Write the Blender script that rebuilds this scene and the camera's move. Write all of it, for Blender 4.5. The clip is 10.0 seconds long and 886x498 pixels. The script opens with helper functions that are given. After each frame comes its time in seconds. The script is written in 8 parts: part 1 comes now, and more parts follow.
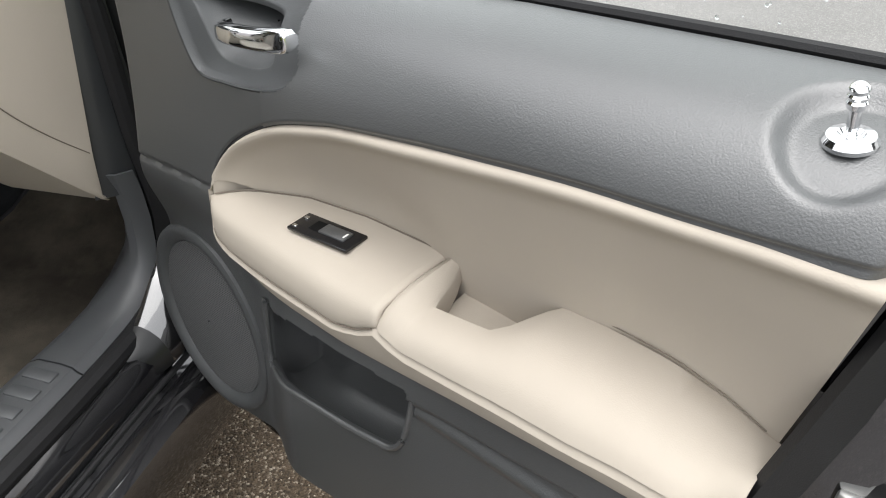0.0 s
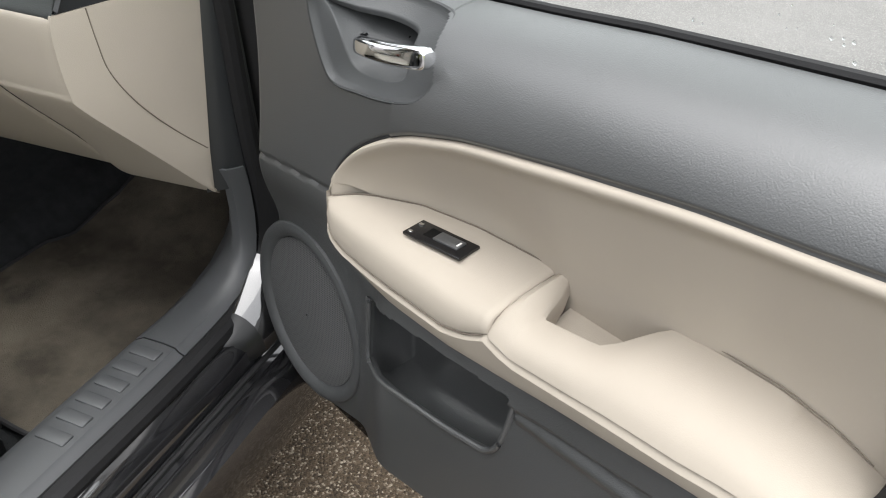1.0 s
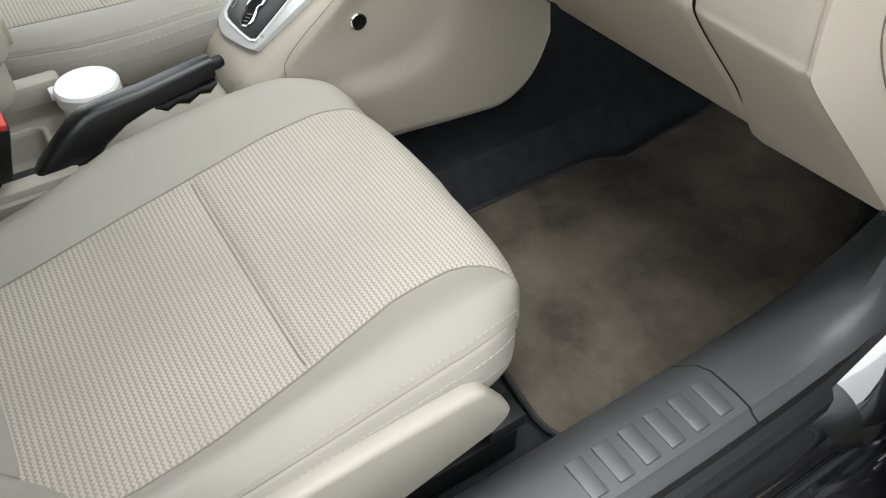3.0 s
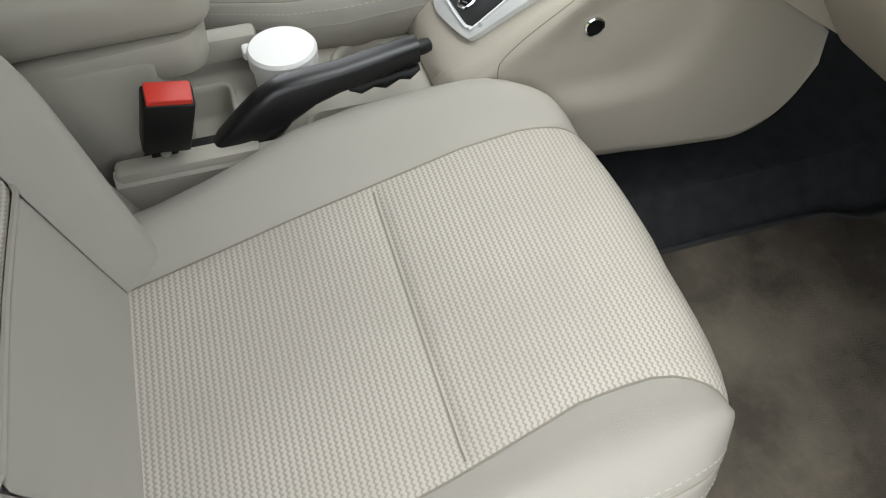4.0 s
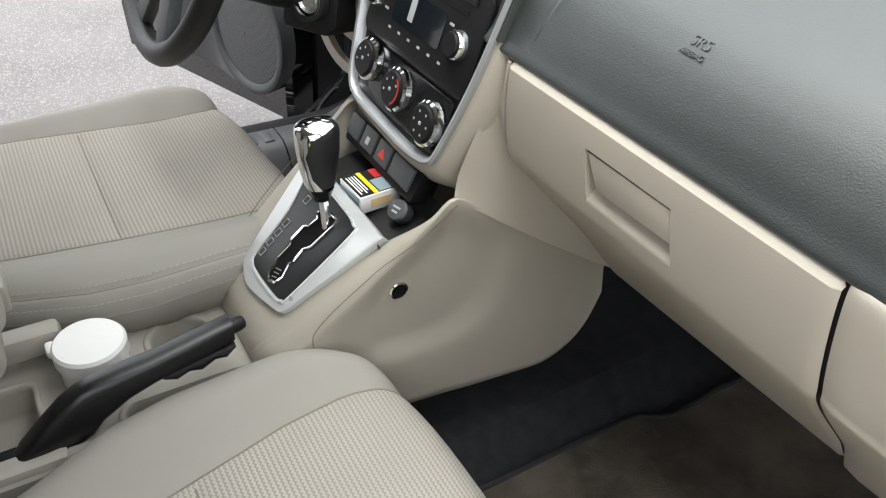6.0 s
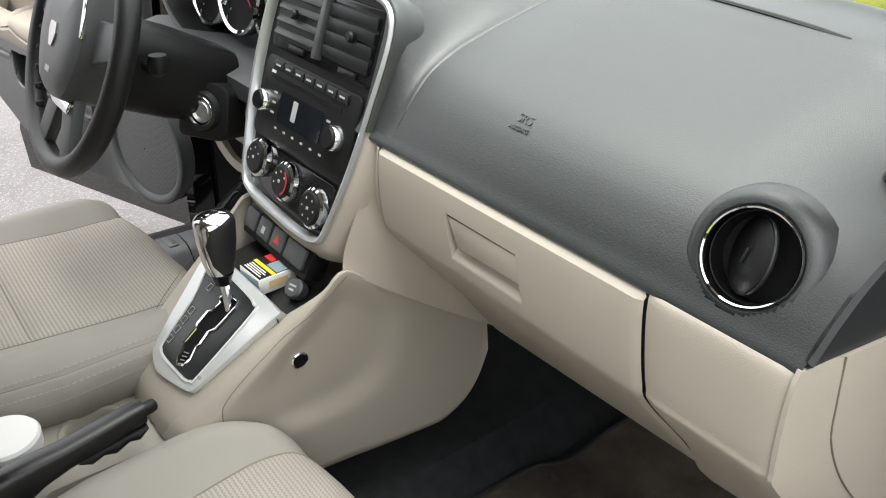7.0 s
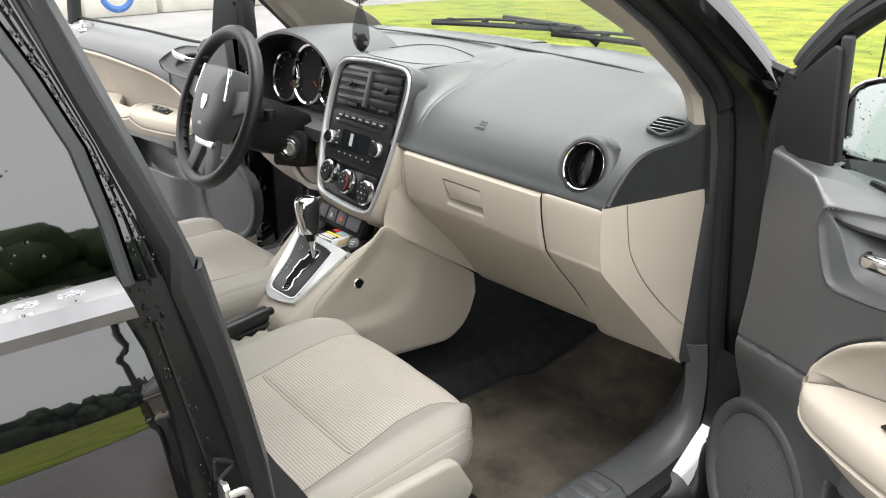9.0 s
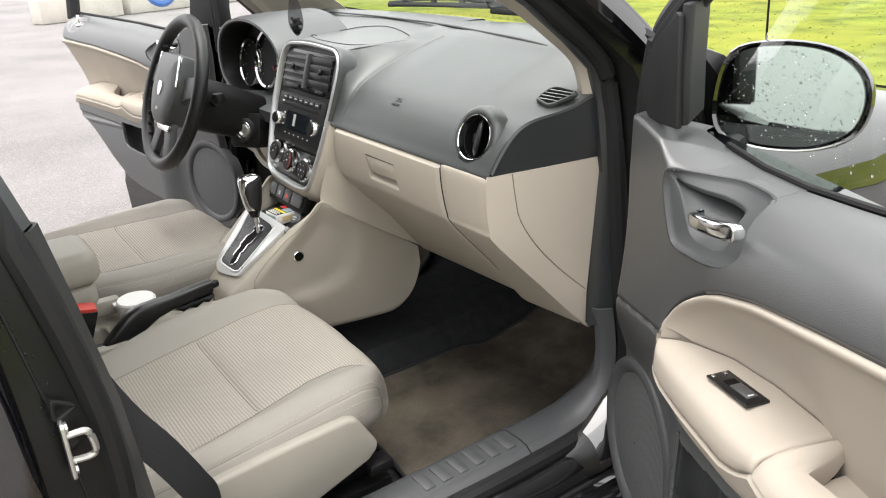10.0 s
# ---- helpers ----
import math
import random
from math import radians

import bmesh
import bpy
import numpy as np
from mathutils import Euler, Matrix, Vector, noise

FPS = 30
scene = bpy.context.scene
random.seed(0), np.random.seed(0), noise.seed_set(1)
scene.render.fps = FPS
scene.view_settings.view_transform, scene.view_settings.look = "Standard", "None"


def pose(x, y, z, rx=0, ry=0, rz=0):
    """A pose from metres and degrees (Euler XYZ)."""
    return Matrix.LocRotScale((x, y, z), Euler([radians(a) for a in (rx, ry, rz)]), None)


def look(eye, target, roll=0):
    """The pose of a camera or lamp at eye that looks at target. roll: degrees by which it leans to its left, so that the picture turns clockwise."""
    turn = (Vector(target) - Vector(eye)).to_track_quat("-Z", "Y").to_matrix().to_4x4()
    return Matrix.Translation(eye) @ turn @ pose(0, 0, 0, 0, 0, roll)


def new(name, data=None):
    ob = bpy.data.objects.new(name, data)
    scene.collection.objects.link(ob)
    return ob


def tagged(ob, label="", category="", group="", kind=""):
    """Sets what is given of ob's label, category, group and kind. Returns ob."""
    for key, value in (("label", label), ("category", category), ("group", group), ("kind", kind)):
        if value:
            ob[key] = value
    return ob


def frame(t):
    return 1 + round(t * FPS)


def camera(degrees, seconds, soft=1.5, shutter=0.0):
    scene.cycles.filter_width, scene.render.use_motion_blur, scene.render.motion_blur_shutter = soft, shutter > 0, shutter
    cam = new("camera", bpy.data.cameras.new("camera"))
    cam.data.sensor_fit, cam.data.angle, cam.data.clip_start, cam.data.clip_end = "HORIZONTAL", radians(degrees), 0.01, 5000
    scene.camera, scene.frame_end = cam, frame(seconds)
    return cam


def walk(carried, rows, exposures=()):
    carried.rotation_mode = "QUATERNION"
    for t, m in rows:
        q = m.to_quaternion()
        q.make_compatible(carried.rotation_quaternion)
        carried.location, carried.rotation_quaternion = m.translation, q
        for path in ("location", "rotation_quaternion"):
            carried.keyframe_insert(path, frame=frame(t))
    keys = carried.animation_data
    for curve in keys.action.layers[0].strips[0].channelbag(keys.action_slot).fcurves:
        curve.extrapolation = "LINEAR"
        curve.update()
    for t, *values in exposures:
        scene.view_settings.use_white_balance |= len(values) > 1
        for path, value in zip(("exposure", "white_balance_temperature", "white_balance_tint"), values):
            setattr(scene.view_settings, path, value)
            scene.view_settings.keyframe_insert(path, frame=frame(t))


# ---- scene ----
cam = camera(59.4, 10.0, soft=1.1)
PATH = [
    (0, (1.446, -0.905, 1.214), (1.002, 0.671, 0.066), 1.7),
    (0.5, (1.419, -0.932, 1.239), (0.916, 0.641, 0.11), 2.5),
    (1, (1.399, -0.952, 1.234), (0.823, 0.592, 0.101), 3.3),
    (1.5, (1.346, -0.962, 1.218), (0.622, 0.478, 0.035), 3.2),
    (2, (1.244, -0.877, 1.182), (0.304, 0.335, -0.101), 0.9),
    (2.5, (1.083, -0.805, 1.164), (-0.044, 0.146, -0.188), -1.4),
    (3, (0.942, -0.812, 1.156), (-0.243, -0.061, -0.269), -0.3),
    (3.2, (0.882, -0.813, 1.157), (-0.304, -0.153, -0.311), 0.2),
    (4.5, (0.714, -0.757, 1.152), (-0.496, -0.451, -0.411), -0.3),
    (5, (0.692, -0.74, 1.178), (-0.61, -0.229, -0.251), 2.9),
    (5.5, (0.691, -0.728, 1.21), (-0.654, -0.053, -0.107), 3.3),
    (6, (0.718, -0.745, 1.237), (-0.626, 0.115, 0.03), 3.6),
    (7.3, (0.918, -0.814, 1.275), (-0.442, 0.321, 0.346), 1.7),
    (7.5, (0.989, -0.848, 1.283), (-0.4, 0.285, 0.396), 1.3),
    (8, (1.15, -0.962, 1.297), (-0.294, 0.171, 0.503), 0.5),
    (8.5, (1.289, -1.136, 1.308), (-0.168, 0.022, 0.574), 0.2),
    (9, (1.404, -1.218, 1.312), (-0.052, -0.055, 0.586), -0.2),
    (9.5, (1.489, -1.181, 1.313), (0.009, -0.058, 0.572), -1.2),
    (10, (1.622, -1.052, 1.307), (0.094, -0.009, 0.546), -2.8),
]
walk(cam, [(t, look(eye, target, roll)) for t, eye, target, roll in PATH],
     exposures=[(0, 1.73, 6500, 10), (1, 1.80, 6500, 10), (2, 2.14, 6450, 9), (2.5, 2.46, 6400, 8.5), (3, 2.2, 6400, 8), (4.5, 2.09, 6400, 8), (5, 2.08, 6400, 8), (5.5, 1.98, 6400, 9), (6.1, 1.96, 6450, 9),
                (7.5, 1.98, 6600, 10), (8.5, 1.96, 6600, 10), (9.2, 2.22, 6650, 11), (10, 2.02, 6700, 11.5)])

# ---- light ----
world = bpy.data.worlds.new("overcast_sky")
scene.world = world
world.use_nodes = True
wn = world.node_tree
wn.nodes.clear()
SUN_ELEVATION, SUN_ROTATION = radians(82), radians(190)
sky = wn.nodes.new("ShaderNodeTexSky")
sky.sky_type = "NISHITA"
sky.sun_disc = False
sky.sun_elevation, sky.sun_rotation = SUN_ELEVATION, SUN_ROTATION
sky.air_density, sky.dust_density, sky.ozone_density = 1.0, 6.0, 1.0
grey = wn.nodes.new("ShaderNodeHueSaturation")
grey.inputs["Saturation"].default_value = 0.10
back = wn.nodes.new("ShaderNodeBackground")
back.inputs["Strength"].default_value = 0.15
out = wn.nodes.new("ShaderNodeOutputWorld")
wn.links.new(sky.outputs[0], grey.inputs["Color"])
cloud = wn.nodes.new("ShaderNodeMix")
cloud.data_type = "RGBA"
cloud.inputs["Factor"].default_value = 0.6
cloud.inputs["B"].default_value = (4.6, 4.7, 4.85, 1)
wn.links.new(grey.outputs[0], cloud.inputs["A"])
wn.links.new(cloud.outputs["Result"], back.inputs["Color"])
wn.links.new(back.outputs[0], out.inputs["Surface"])

sun = new("overcast_sun", bpy.data.lights.new("overcast_sun", "SUN"))
sun.data.energy, sun.data.angle, sun.data.color = 0.50, radians(70), (1.0, 0.98, 0.95)
sun.matrix_basis = look((0, 0, 10), (-math.sin(SUN_ROTATION) * 10 / math.tan(SUN_ELEVATION), -math.cos(SUN_ROTATION) * 10 / math.tan(SUN_ELEVATION), 0))


# ---- materials ----
def material(name, color, rough=0.5, metal=0.0, vary=0.12, scale=6.0, grain=0.0, grain_scale=900.0, coat=0.0,
             spec=0.5, second=None, second_scale=2.5, rough_vary=0.08, coat_rough=0.03):
    """A principled material with broad and fine variation of colour, gloss and relief."""
    m = bpy.data.materials.new(name)
    m.use_nodes = True
    nt = m.node_tree
    b = nt.nodes["Principled BSDF"]
    tc = nt.nodes.new("ShaderNodeTexCoord")
    n1 = nt.nodes.new("ShaderNodeTexNoise")
    n1.inputs["Scale"].default_value, n1.inputs["Detail"].default_value = scale, 6
    nt.links.new(tc.outputs["Object"], n1.inputs["Vector"])
    ramp = nt.nodes.new("ShaderNodeMapRange")
    ramp.inputs["From Min"].default_value, ramp.inputs["From Max"].default_value = 0.3, 0.7
    ramp.inputs["To Min"].default_value, ramp.inputs["To Max"].default_value = 1 - vary, 1 + vary
    nt.links.new(n1.outputs["Fac"], ramp.inputs["Value"])
    mul = nt.nodes.new("ShaderNodeMix")
    mul.data_type, mul.blend_type = "RGBA", "MULTIPLY"
    mul.inputs["Factor"].default_value = 1.0
    mul.inputs["A"].default_value = (*color, 1)
    nt.links.new(ramp.outputs[0], mul.inputs["B"])
    last = mul.outputs["Result"]
    if second:
        n2 = nt.nodes.new("ShaderNodeTexNoise")
        n2.inputs["Scale"].default_value, n2.inputs["Detail"].default_value, n2.inputs["Roughness"].default_value = second_scale, 8, 0.65
        nt.links.new(tc.outputs["Object"], n2.inputs["Vector"])
        r2 = nt.nodes.new("ShaderNodeMapRange")
        r2.inputs["From Min"].default_value, r2.inputs["From Max"].default_value = 0.42, 0.66
        nt.links.new(n2.outputs["Fac"], r2.inputs["Value"])
        mx = nt.nodes.new("ShaderNodeMix")
        mx.data_type = "RGBA"
        nt.links.new(r2.outputs[0], mx.inputs["Factor"])
        nt.links.new(last, mx.inputs["A"])
        mx.inputs["B"].default_value = (*second, 1)
        last = mx.outputs["Result"]
    nt.links.new(last, b.inputs["Base Color"])
    rr = nt.nodes.new("ShaderNodeMapRange")
    rr.inputs["To Min"].default_value, rr.inputs["To Max"].default_value = max(rough - rough_vary, 0.0), min(rough + rough_vary, 1.0)
    nt.links.new(n1.outputs["Fac"], rr.inputs["Value"])
    nt.links.new(rr.outputs[0], b.inputs["Roughness"])
    b.inputs["Metallic"].default_value = metal
    b.inputs["Coat Weight"].default_value = coat
    b.inputs["Coat Roughness"].default_value = coat_rough
    b.inputs["Specular IOR Level"].default_value = spec
    if grain:
        g = nt.nodes.new("ShaderNodeTexNoise")
        g.inputs["Scale"].default_value, g.inputs["Detail"].default_value = grain_scale, 3
        nt.links.new(tc.outputs["Object"], g.inputs["Vector"])
        bump = nt.nodes.new("ShaderNodeBump")
        bump.inputs["Strength"].default_value, bump.inputs["Distance"].default_value = grain, 0.002
        nt.links.new(g.outputs["Fac"], bump.inputs["Height"])
        nt.links.new(bump.outputs[0], b.inputs["Normal"])
    return m


def dotted(name, color, dark, pitch, rough=0.85, depth=0.6, hole=0.55, plane="XY", stretch=1.0):
    """A cloth or grille with a fine lattice of dimples, pitch metres apart."""
    m = material(name, color, rough, vary=0.06, scale=9)
    nt = m.node_tree
    b = nt.nodes["Principled BSDF"]
    tc = nt.nodes.new("ShaderNodeTexCoord")
    sep = nt.nodes.new("ShaderNodeSeparateXYZ")
    nt.links.new(tc.outputs["Object"], sep.inputs[0])

    def maths(op, a, b2=None):
        n = nt.nodes.new("ShaderNodeMath")
        n.operation = op
        for k, v in enumerate((a, b2)):
            if v is None:
                continue
            if isinstance(v, (int, float)):
                n.inputs[k].default_value = v
            else:
                nt.links.new(v, n.inputs[k])
        return n.outputs[0]
    waves = []
    for k, (axis, p) in enumerate(zip(plane, (pitch, pitch * stretch))):
        waves.append(maths("MULTIPLY", sep.outputs[axis], 2 * math.pi / p))
    cell = maths("MULTIPLY", maths("SINE", maths("ADD", waves[0], waves[1])), maths("SINE", maths("SUBTRACT", waves[0], waves[1])))
    half = maths("ADD", maths("MULTIPLY", cell, 0.5), 0.5)
    r = nt.nodes.new("ShaderNodeMapRange")
    r.interpolation_type = "SMOOTHSTEP"
    r.inputs["From Min"].default_value, r.inputs["From Max"].default_value = hole, min(hole + 0.3, 1.0)
    nt.links.new(half, r.inputs["Value"])
    mx = nt.nodes.new("ShaderNodeMix")
    mx.data_type = "RGBA"
    nt.links.new(r.outputs[0], mx.inputs["Factor"])
    nt.links.new(b.inputs["Base Color"].links[0].from_socket, mx.inputs["A"])
    mx.inputs["B"].default_value = (*dark, 1)
    nt.links.new(mx.outputs["Result"], b.inputs["Base Color"])
    bump = nt.nodes.new("ShaderNodeBump")
    bump.invert = True
    bump.inputs["Strength"].default_value, bump.inputs["Distance"].default_value = depth, 0.002
    nt.links.new(r.outputs[0], bump.inputs["Height"])
    nt.links.new(bump.outputs[0], b.inputs["Normal"])
    return m


def ribbed(name, color, dark, pitch, across, plane="YX", rough=0.9, depth=0.25):
    """A woven cloth of ribs, pitch metres apart along the first axis, braided along the second."""
    m = material(name, color, rough, vary=0.07, scale=7, spec=0.2)
    nt = m.node_tree
    b = nt.nodes["Principled BSDF"]
    tc = nt.nodes.new("ShaderNodeTexCoord")
    sep = nt.nodes.new("ShaderNodeSeparateXYZ")
    nt.links.new(tc.outputs["Object"], sep.inputs[0])

    def maths(op, a, b2=None, c=None):
        n = nt.nodes.new("ShaderNodeMath")
        n.operation = op
        for k, v in enumerate((a, b2, c)):
            if v is None:
                continue
            if isinstance(v, (int, float)):
                n.inputs[k].default_value = v
            else:
                nt.links.new(v, n.inputs[k])
        return n.outputs[0]
    along_rib = maths("SINE", maths("MULTIPLY", sep.outputs[plane[1]], 2 * math.pi / across))
    phase = maths("MULTIPLY_ADD", along_rib, 0.9, maths("MULTIPLY", sep.outputs[plane[0]], 2 * math.pi / pitch))
    rib = maths("MULTIPLY_ADD", maths("SINE", phase), 0.5, 0.5)
    knot = maths("MULTIPLY_ADD", along_rib, 0.12, rib)
    r = nt.nodes.new("ShaderNodeMapRange")
    r.interpolation_type = "SMOOTHSTEP"
    r.inputs["From Min"].default_value, r.inputs["From Max"].default_value = 0.05, 0.60
    r.inputs["To Min"].default_value, r.inputs["To Max"].default_value = 1.0, 0.0
    nt.links.new(knot, r.inputs["Value"])
    mx = nt.nodes.new("ShaderNodeMix")
    mx.data_type = "RGBA"
    nt.links.new(r.outputs[0], mx.inputs["Factor"])
    nt.links.new(b.inputs["Base Color"].links[0].from_socket, mx.inputs["A"])
    mx.inputs["B"].default_value = (*dark, 1)
    nt.links.new(mx.outputs["Result"], b.inputs["Base Color"])
    bump = nt.nodes.new("ShaderNodeBump")
    bump.inputs["Strength"].default_value, bump.inputs["Distance"].default_value = depth, 0.002
    nt.links.new(knot, bump.inputs["Height"])
    nt.links.new(bump.outputs[0], b.inputs["Normal"])
    return m


def glass(name, color=(0.93, 0.97, 0.94), gloss=0.02):
    """Thin clear pane: mostly see-through, with a mirror-like gloss."""
    m = bpy.data.materials.new(name)
    m.use_nodes = True
    nt = m.node_tree
    nt.nodes.clear()
    o = nt.nodes.new("ShaderNodeOutputMaterial")
    t = nt.nodes.new("ShaderNodeBsdfTransparent")
    t.inputs["Color"].default_value = (*color, 1)
    g = nt.nodes.new("ShaderNodeBsdfGlossy")
    g.inputs["Roughness"].default_value = 0.02
    lw = nt.nodes.new("ShaderNodeLayerWeight")
    lw.inputs["Blend"].default_value = 0.5
    pw = nt.nodes.new("ShaderNodeMath")
    pw.operation = "POWER"
    pw.inputs[1].default_value = 5.0
    nt.links.new(lw.outputs["Facing"], pw.inputs[0])
    f = nt.nodes.new("ShaderNodeMath")
    f.operation = "MULTIPLY_ADD"
    f.inputs[1].default_value, f.inputs[2].default_value = 0.9, gloss
    nt.links.new(pw.outputs[0], f.inputs[0])
    mx = nt.nodes.new("ShaderNodeMixShader")
    nt.links.new(f.outputs[0], mx.inputs[0])
    nt.links.new(t.outputs[0], mx.inputs[1])
    nt.links.new(g.outputs[0], mx.inputs[2])
    nt.links.new(mx.outputs[0], o.inputs["Surface"])
    return m


DARK = material("charcoal_plastic", (0.046, 0.0485, 0.050), 0.42, vary=0.06, grain=0.25, grain_scale=700, spec=1.0, coat=0.5, coat_rough=0.36)
DARK_SMOOTH = material("charcoal_smooth_plastic", (0.058, 0.061, 0.065), 0.50, vary=0.08, grain=0.10, grain_scale=900, spec=0.7, coat=0.15, coat_rough=0.45)
DASH_DARK = material("dash_grained_plastic", (0.024, 0.0285, 0.0285), 0.42, vary=0.06, grain=0.32, grain_scale=760, spec=0.6, coat=0.50, coat_rough=0.36)
DASH_DARK.node_tree.nodes["Principled BSDF"].inputs["Coat IOR"].default_value = 1.65
BEIGE = material("beige_plastic", (0.43, 0.385, 0.325), 0.55, vary=0.04, grain=0.18, grain_scale=800)
BEIGE_SOFT = material("beige_soft_vinyl", (0.40, 0.358, 0.304), 0.74, spec=0.22, vary=0.04, grain=0.12, grain_scale=900)
SEAT_SIDE = material("seat_side_cloth", (0.318, 0.298, 0.266), 0.72, vary=0.06, scale=4, grain=0.35, grain_scale=1300)
SEAT_WEAVE = ribbed("seat_woven_cloth", (0.415, 0.385, 0.342), (0.290, 0.264, 0.231), 0.0056, 0.0050)
GREY_BEIGE = material("grey_beige_plastic", (0.36, 0.337, 0.291), 0.50, vary=0.05, grain=0.15, grain_scale=900)
STITCH = material("pale_thread", (0.385, 0.365, 0.32), 0.8)
CARPET = material("black_carpet", (0.023, 0.0245, 0.026), 0.95, vary=0.25, scale=40, grain=0.8, grain_scale=600, spec=0.2)
MAT = material("worn_carpet_mat", (0.066, 0.057, 0.046), 0.95, vary=0.35, scale=14, grain=0.9, grain_scale=500, second=(0.135, 0.117, 0.092), second_scale=5.0, spec=0.15)
MAT_EDGE = material("mat_binding", (0.02, 0.02, 0.022), 0.8, grain=0.5)
PAINT = material("black_car_paint", (0.003, 0.003, 0.004), 0.5, vary=0.2, coat=1.0, spec=0.0, scale=3)
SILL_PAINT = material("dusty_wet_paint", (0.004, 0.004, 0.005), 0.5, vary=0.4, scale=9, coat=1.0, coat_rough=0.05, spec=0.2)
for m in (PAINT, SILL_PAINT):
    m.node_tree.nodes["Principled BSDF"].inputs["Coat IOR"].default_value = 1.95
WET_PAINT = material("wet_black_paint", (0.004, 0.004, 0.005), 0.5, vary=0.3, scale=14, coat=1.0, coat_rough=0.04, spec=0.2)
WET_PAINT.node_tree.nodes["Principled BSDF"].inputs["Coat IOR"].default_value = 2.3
JAMB_PAINT = material("damp_jamb_paint", (0.0045, 0.005, 0.0055), 0.4, vary=0.3, scale=9, spec=0.3, coat=0.3, coat_rough=0.20, grain=0.03, grain_scale=150)
SPEAKER_DARK = material("matt_speaker_plastic", (0.052, 0.055, 0.057), 0.55, vary=0.06, grain=0.2, grain_scale=800)
BLACK_TRIM = material("black_grained_trim", (0.015, 0.0155, 0.016), 0.62, vary=0.08, grain=0.2, spec=0.25)
RUBBER = material("black_rubber", (0.010, 0.010, 0.011), 0.6, vary=0.15, grain=0.2, spec=0.35)
BLACK = material("matt_black_plastic", (0.007, 0.007, 0.0075), 0.45, vary=0.15, grain=0.1, spec=0.3)
GLOSSY_BLACK = material("gloss_black_plastic", (0.008, 0.008, 0.009), 0.18, vary=0.1)
CHROME = material("chrome", (0.82, 0.83, 0.84), 0.07, metal=1.0, vary=0.03, rough_vary=0.03)
SILVER = material("silver_painted_plastic", (0.64, 0.65, 0.65), 0.30, metal=0.35, vary=0.04, grain=0.06)
STEEL = material("zinc_steel", (0.60, 0.60, 0.58), 0.35, metal=0.9, vary=0.15, scale=30)
STACK_SILVER = material("dull_silver_plastic", (0.50, 0.51, 0.52), 0.34, metal=0.6, vary=0.04, grain=0.05)
SLAT = material("dark_vent_plastic", (0.016, 0.017, 0.018), 0.4, vary=0.1, spec=0.4)
DARK_MATT = material("charcoal_end_plastic", (0.024, 0.026, 0.028), 0.42, vary=0.08, grain=0.08, grain_scale=1200)
GLASS = glass("clear_car_glass")
TINTED = glass("tinted_car_glass", (0.07, 0.075, 0.07), 0.16)
BELT_METAL = material("wet_belt_moulding", (0.23, 0.23, 0.235), 0.34, metal=0.8, vary=0.15, scale=20)
BLACK_LEATHER = material("black_leather", (0.009, 0.009, 0.010), 0.42, vary=0.1, grain=0.2, grain_scale=600, spec=0.45)
GRIP_BLACK = material("polished_black_grip", (0.007, 0.007, 0.008), 0.30, vary=0.1, spec=0.5)
MATT_HOLE = material("unlit_hole", (0.003, 0.003, 0.003), 0.7, spec=0.15)
GREY_BEIGE_SIDE = material("console_beige_plastic", (0.378, 0.344, 0.290), 0.5, vary=0.04, grain=0.15, grain_scale=900)
SEAT_WEAVE_BACK = ribbed("backrest_woven_cloth", (0.425, 0.388, 0.345), (0.285, 0.257, 0.224), 0.0056, 0.0050, plane="ZX")
BELT = material("belt_webbing", (0.014, 0.014, 0.016), 0.7, grain=0.6, grain_scale=700)
SEAM = material("cloth_seam", (0.22, 0.20, 0.165), 0.9)
TRIM_SEAM = material("dark_trim_seam", (0.15, 0.127, 0.102), 0.8)
DROP = material("water_on_paint", (0.012, 0.013, 0.014), 0.06, vary=0.1, rough_vary=0.03)
MIRROR = material("mirror_glass", (0.34, 0.37, 0.355), 0.05, metal=1.0, vary=0.02, rough_vary=0.02)
WHITE_PLASTIC = material("white_plastic", (0.82, 0.81, 0.79), 0.35, vary=0.03, grain=0.05)
RED_PLASTIC = material("red_plastic", (0.55, 0.035, 0.022), 0.35, vary=0.06)
RED_MARK = material("red_print", (0.5, 0.02, 0.02), 0.5)
YELLOW_PAPER = material("yellow_print", (0.85, 0.60, 0.02), 0.45)
WHITE_PAPER = material("white_card", (0.80, 0.79, 0.76), 0.5, vary=0.05)
TAN_PAPER = material("tan_print", (0.66, 0.50, 0.27), 0.5)
SLATE_PAPER = material("slate_print", (0.20, 0.26, 0.29), 0.45, vary=0.2)
SCREEN = material("dark_display", (0.010, 0.013, 0.016), 0.08, vary=0.1)
MARKING = material("grey_print", (0.42, 0.43, 0.43), 0.5)
WATER = material("water_drop", (0.9, 0.93, 0.95), 0.03, vary=0.02, rough_vary=0.02)
WATER.node_tree.nodes["Principled BSDF"].inputs["Transmission Weight"].default_value = 1.0
WATER.node_tree.nodes["Principled BSDF"].inputs["IOR"].default_value = 1.33


# ---- building helpers ----
def world_of(ob):
    m = ob.matrix_basis.copy()
    while ob.parent:
        m = ob.parent.matrix_basis @ ob.matrix_parent_inverse @ m
        ob = ob.parent
    return m


def thing(name, at, label, category, group="", kind="", turn=None):
    ob = new(name)
    ob.empty_display_size = 0.05
    ob.matrix_basis = turn if turn is not None else Matrix.Translation(at)
    return tagged(ob, label, category, group, kind)


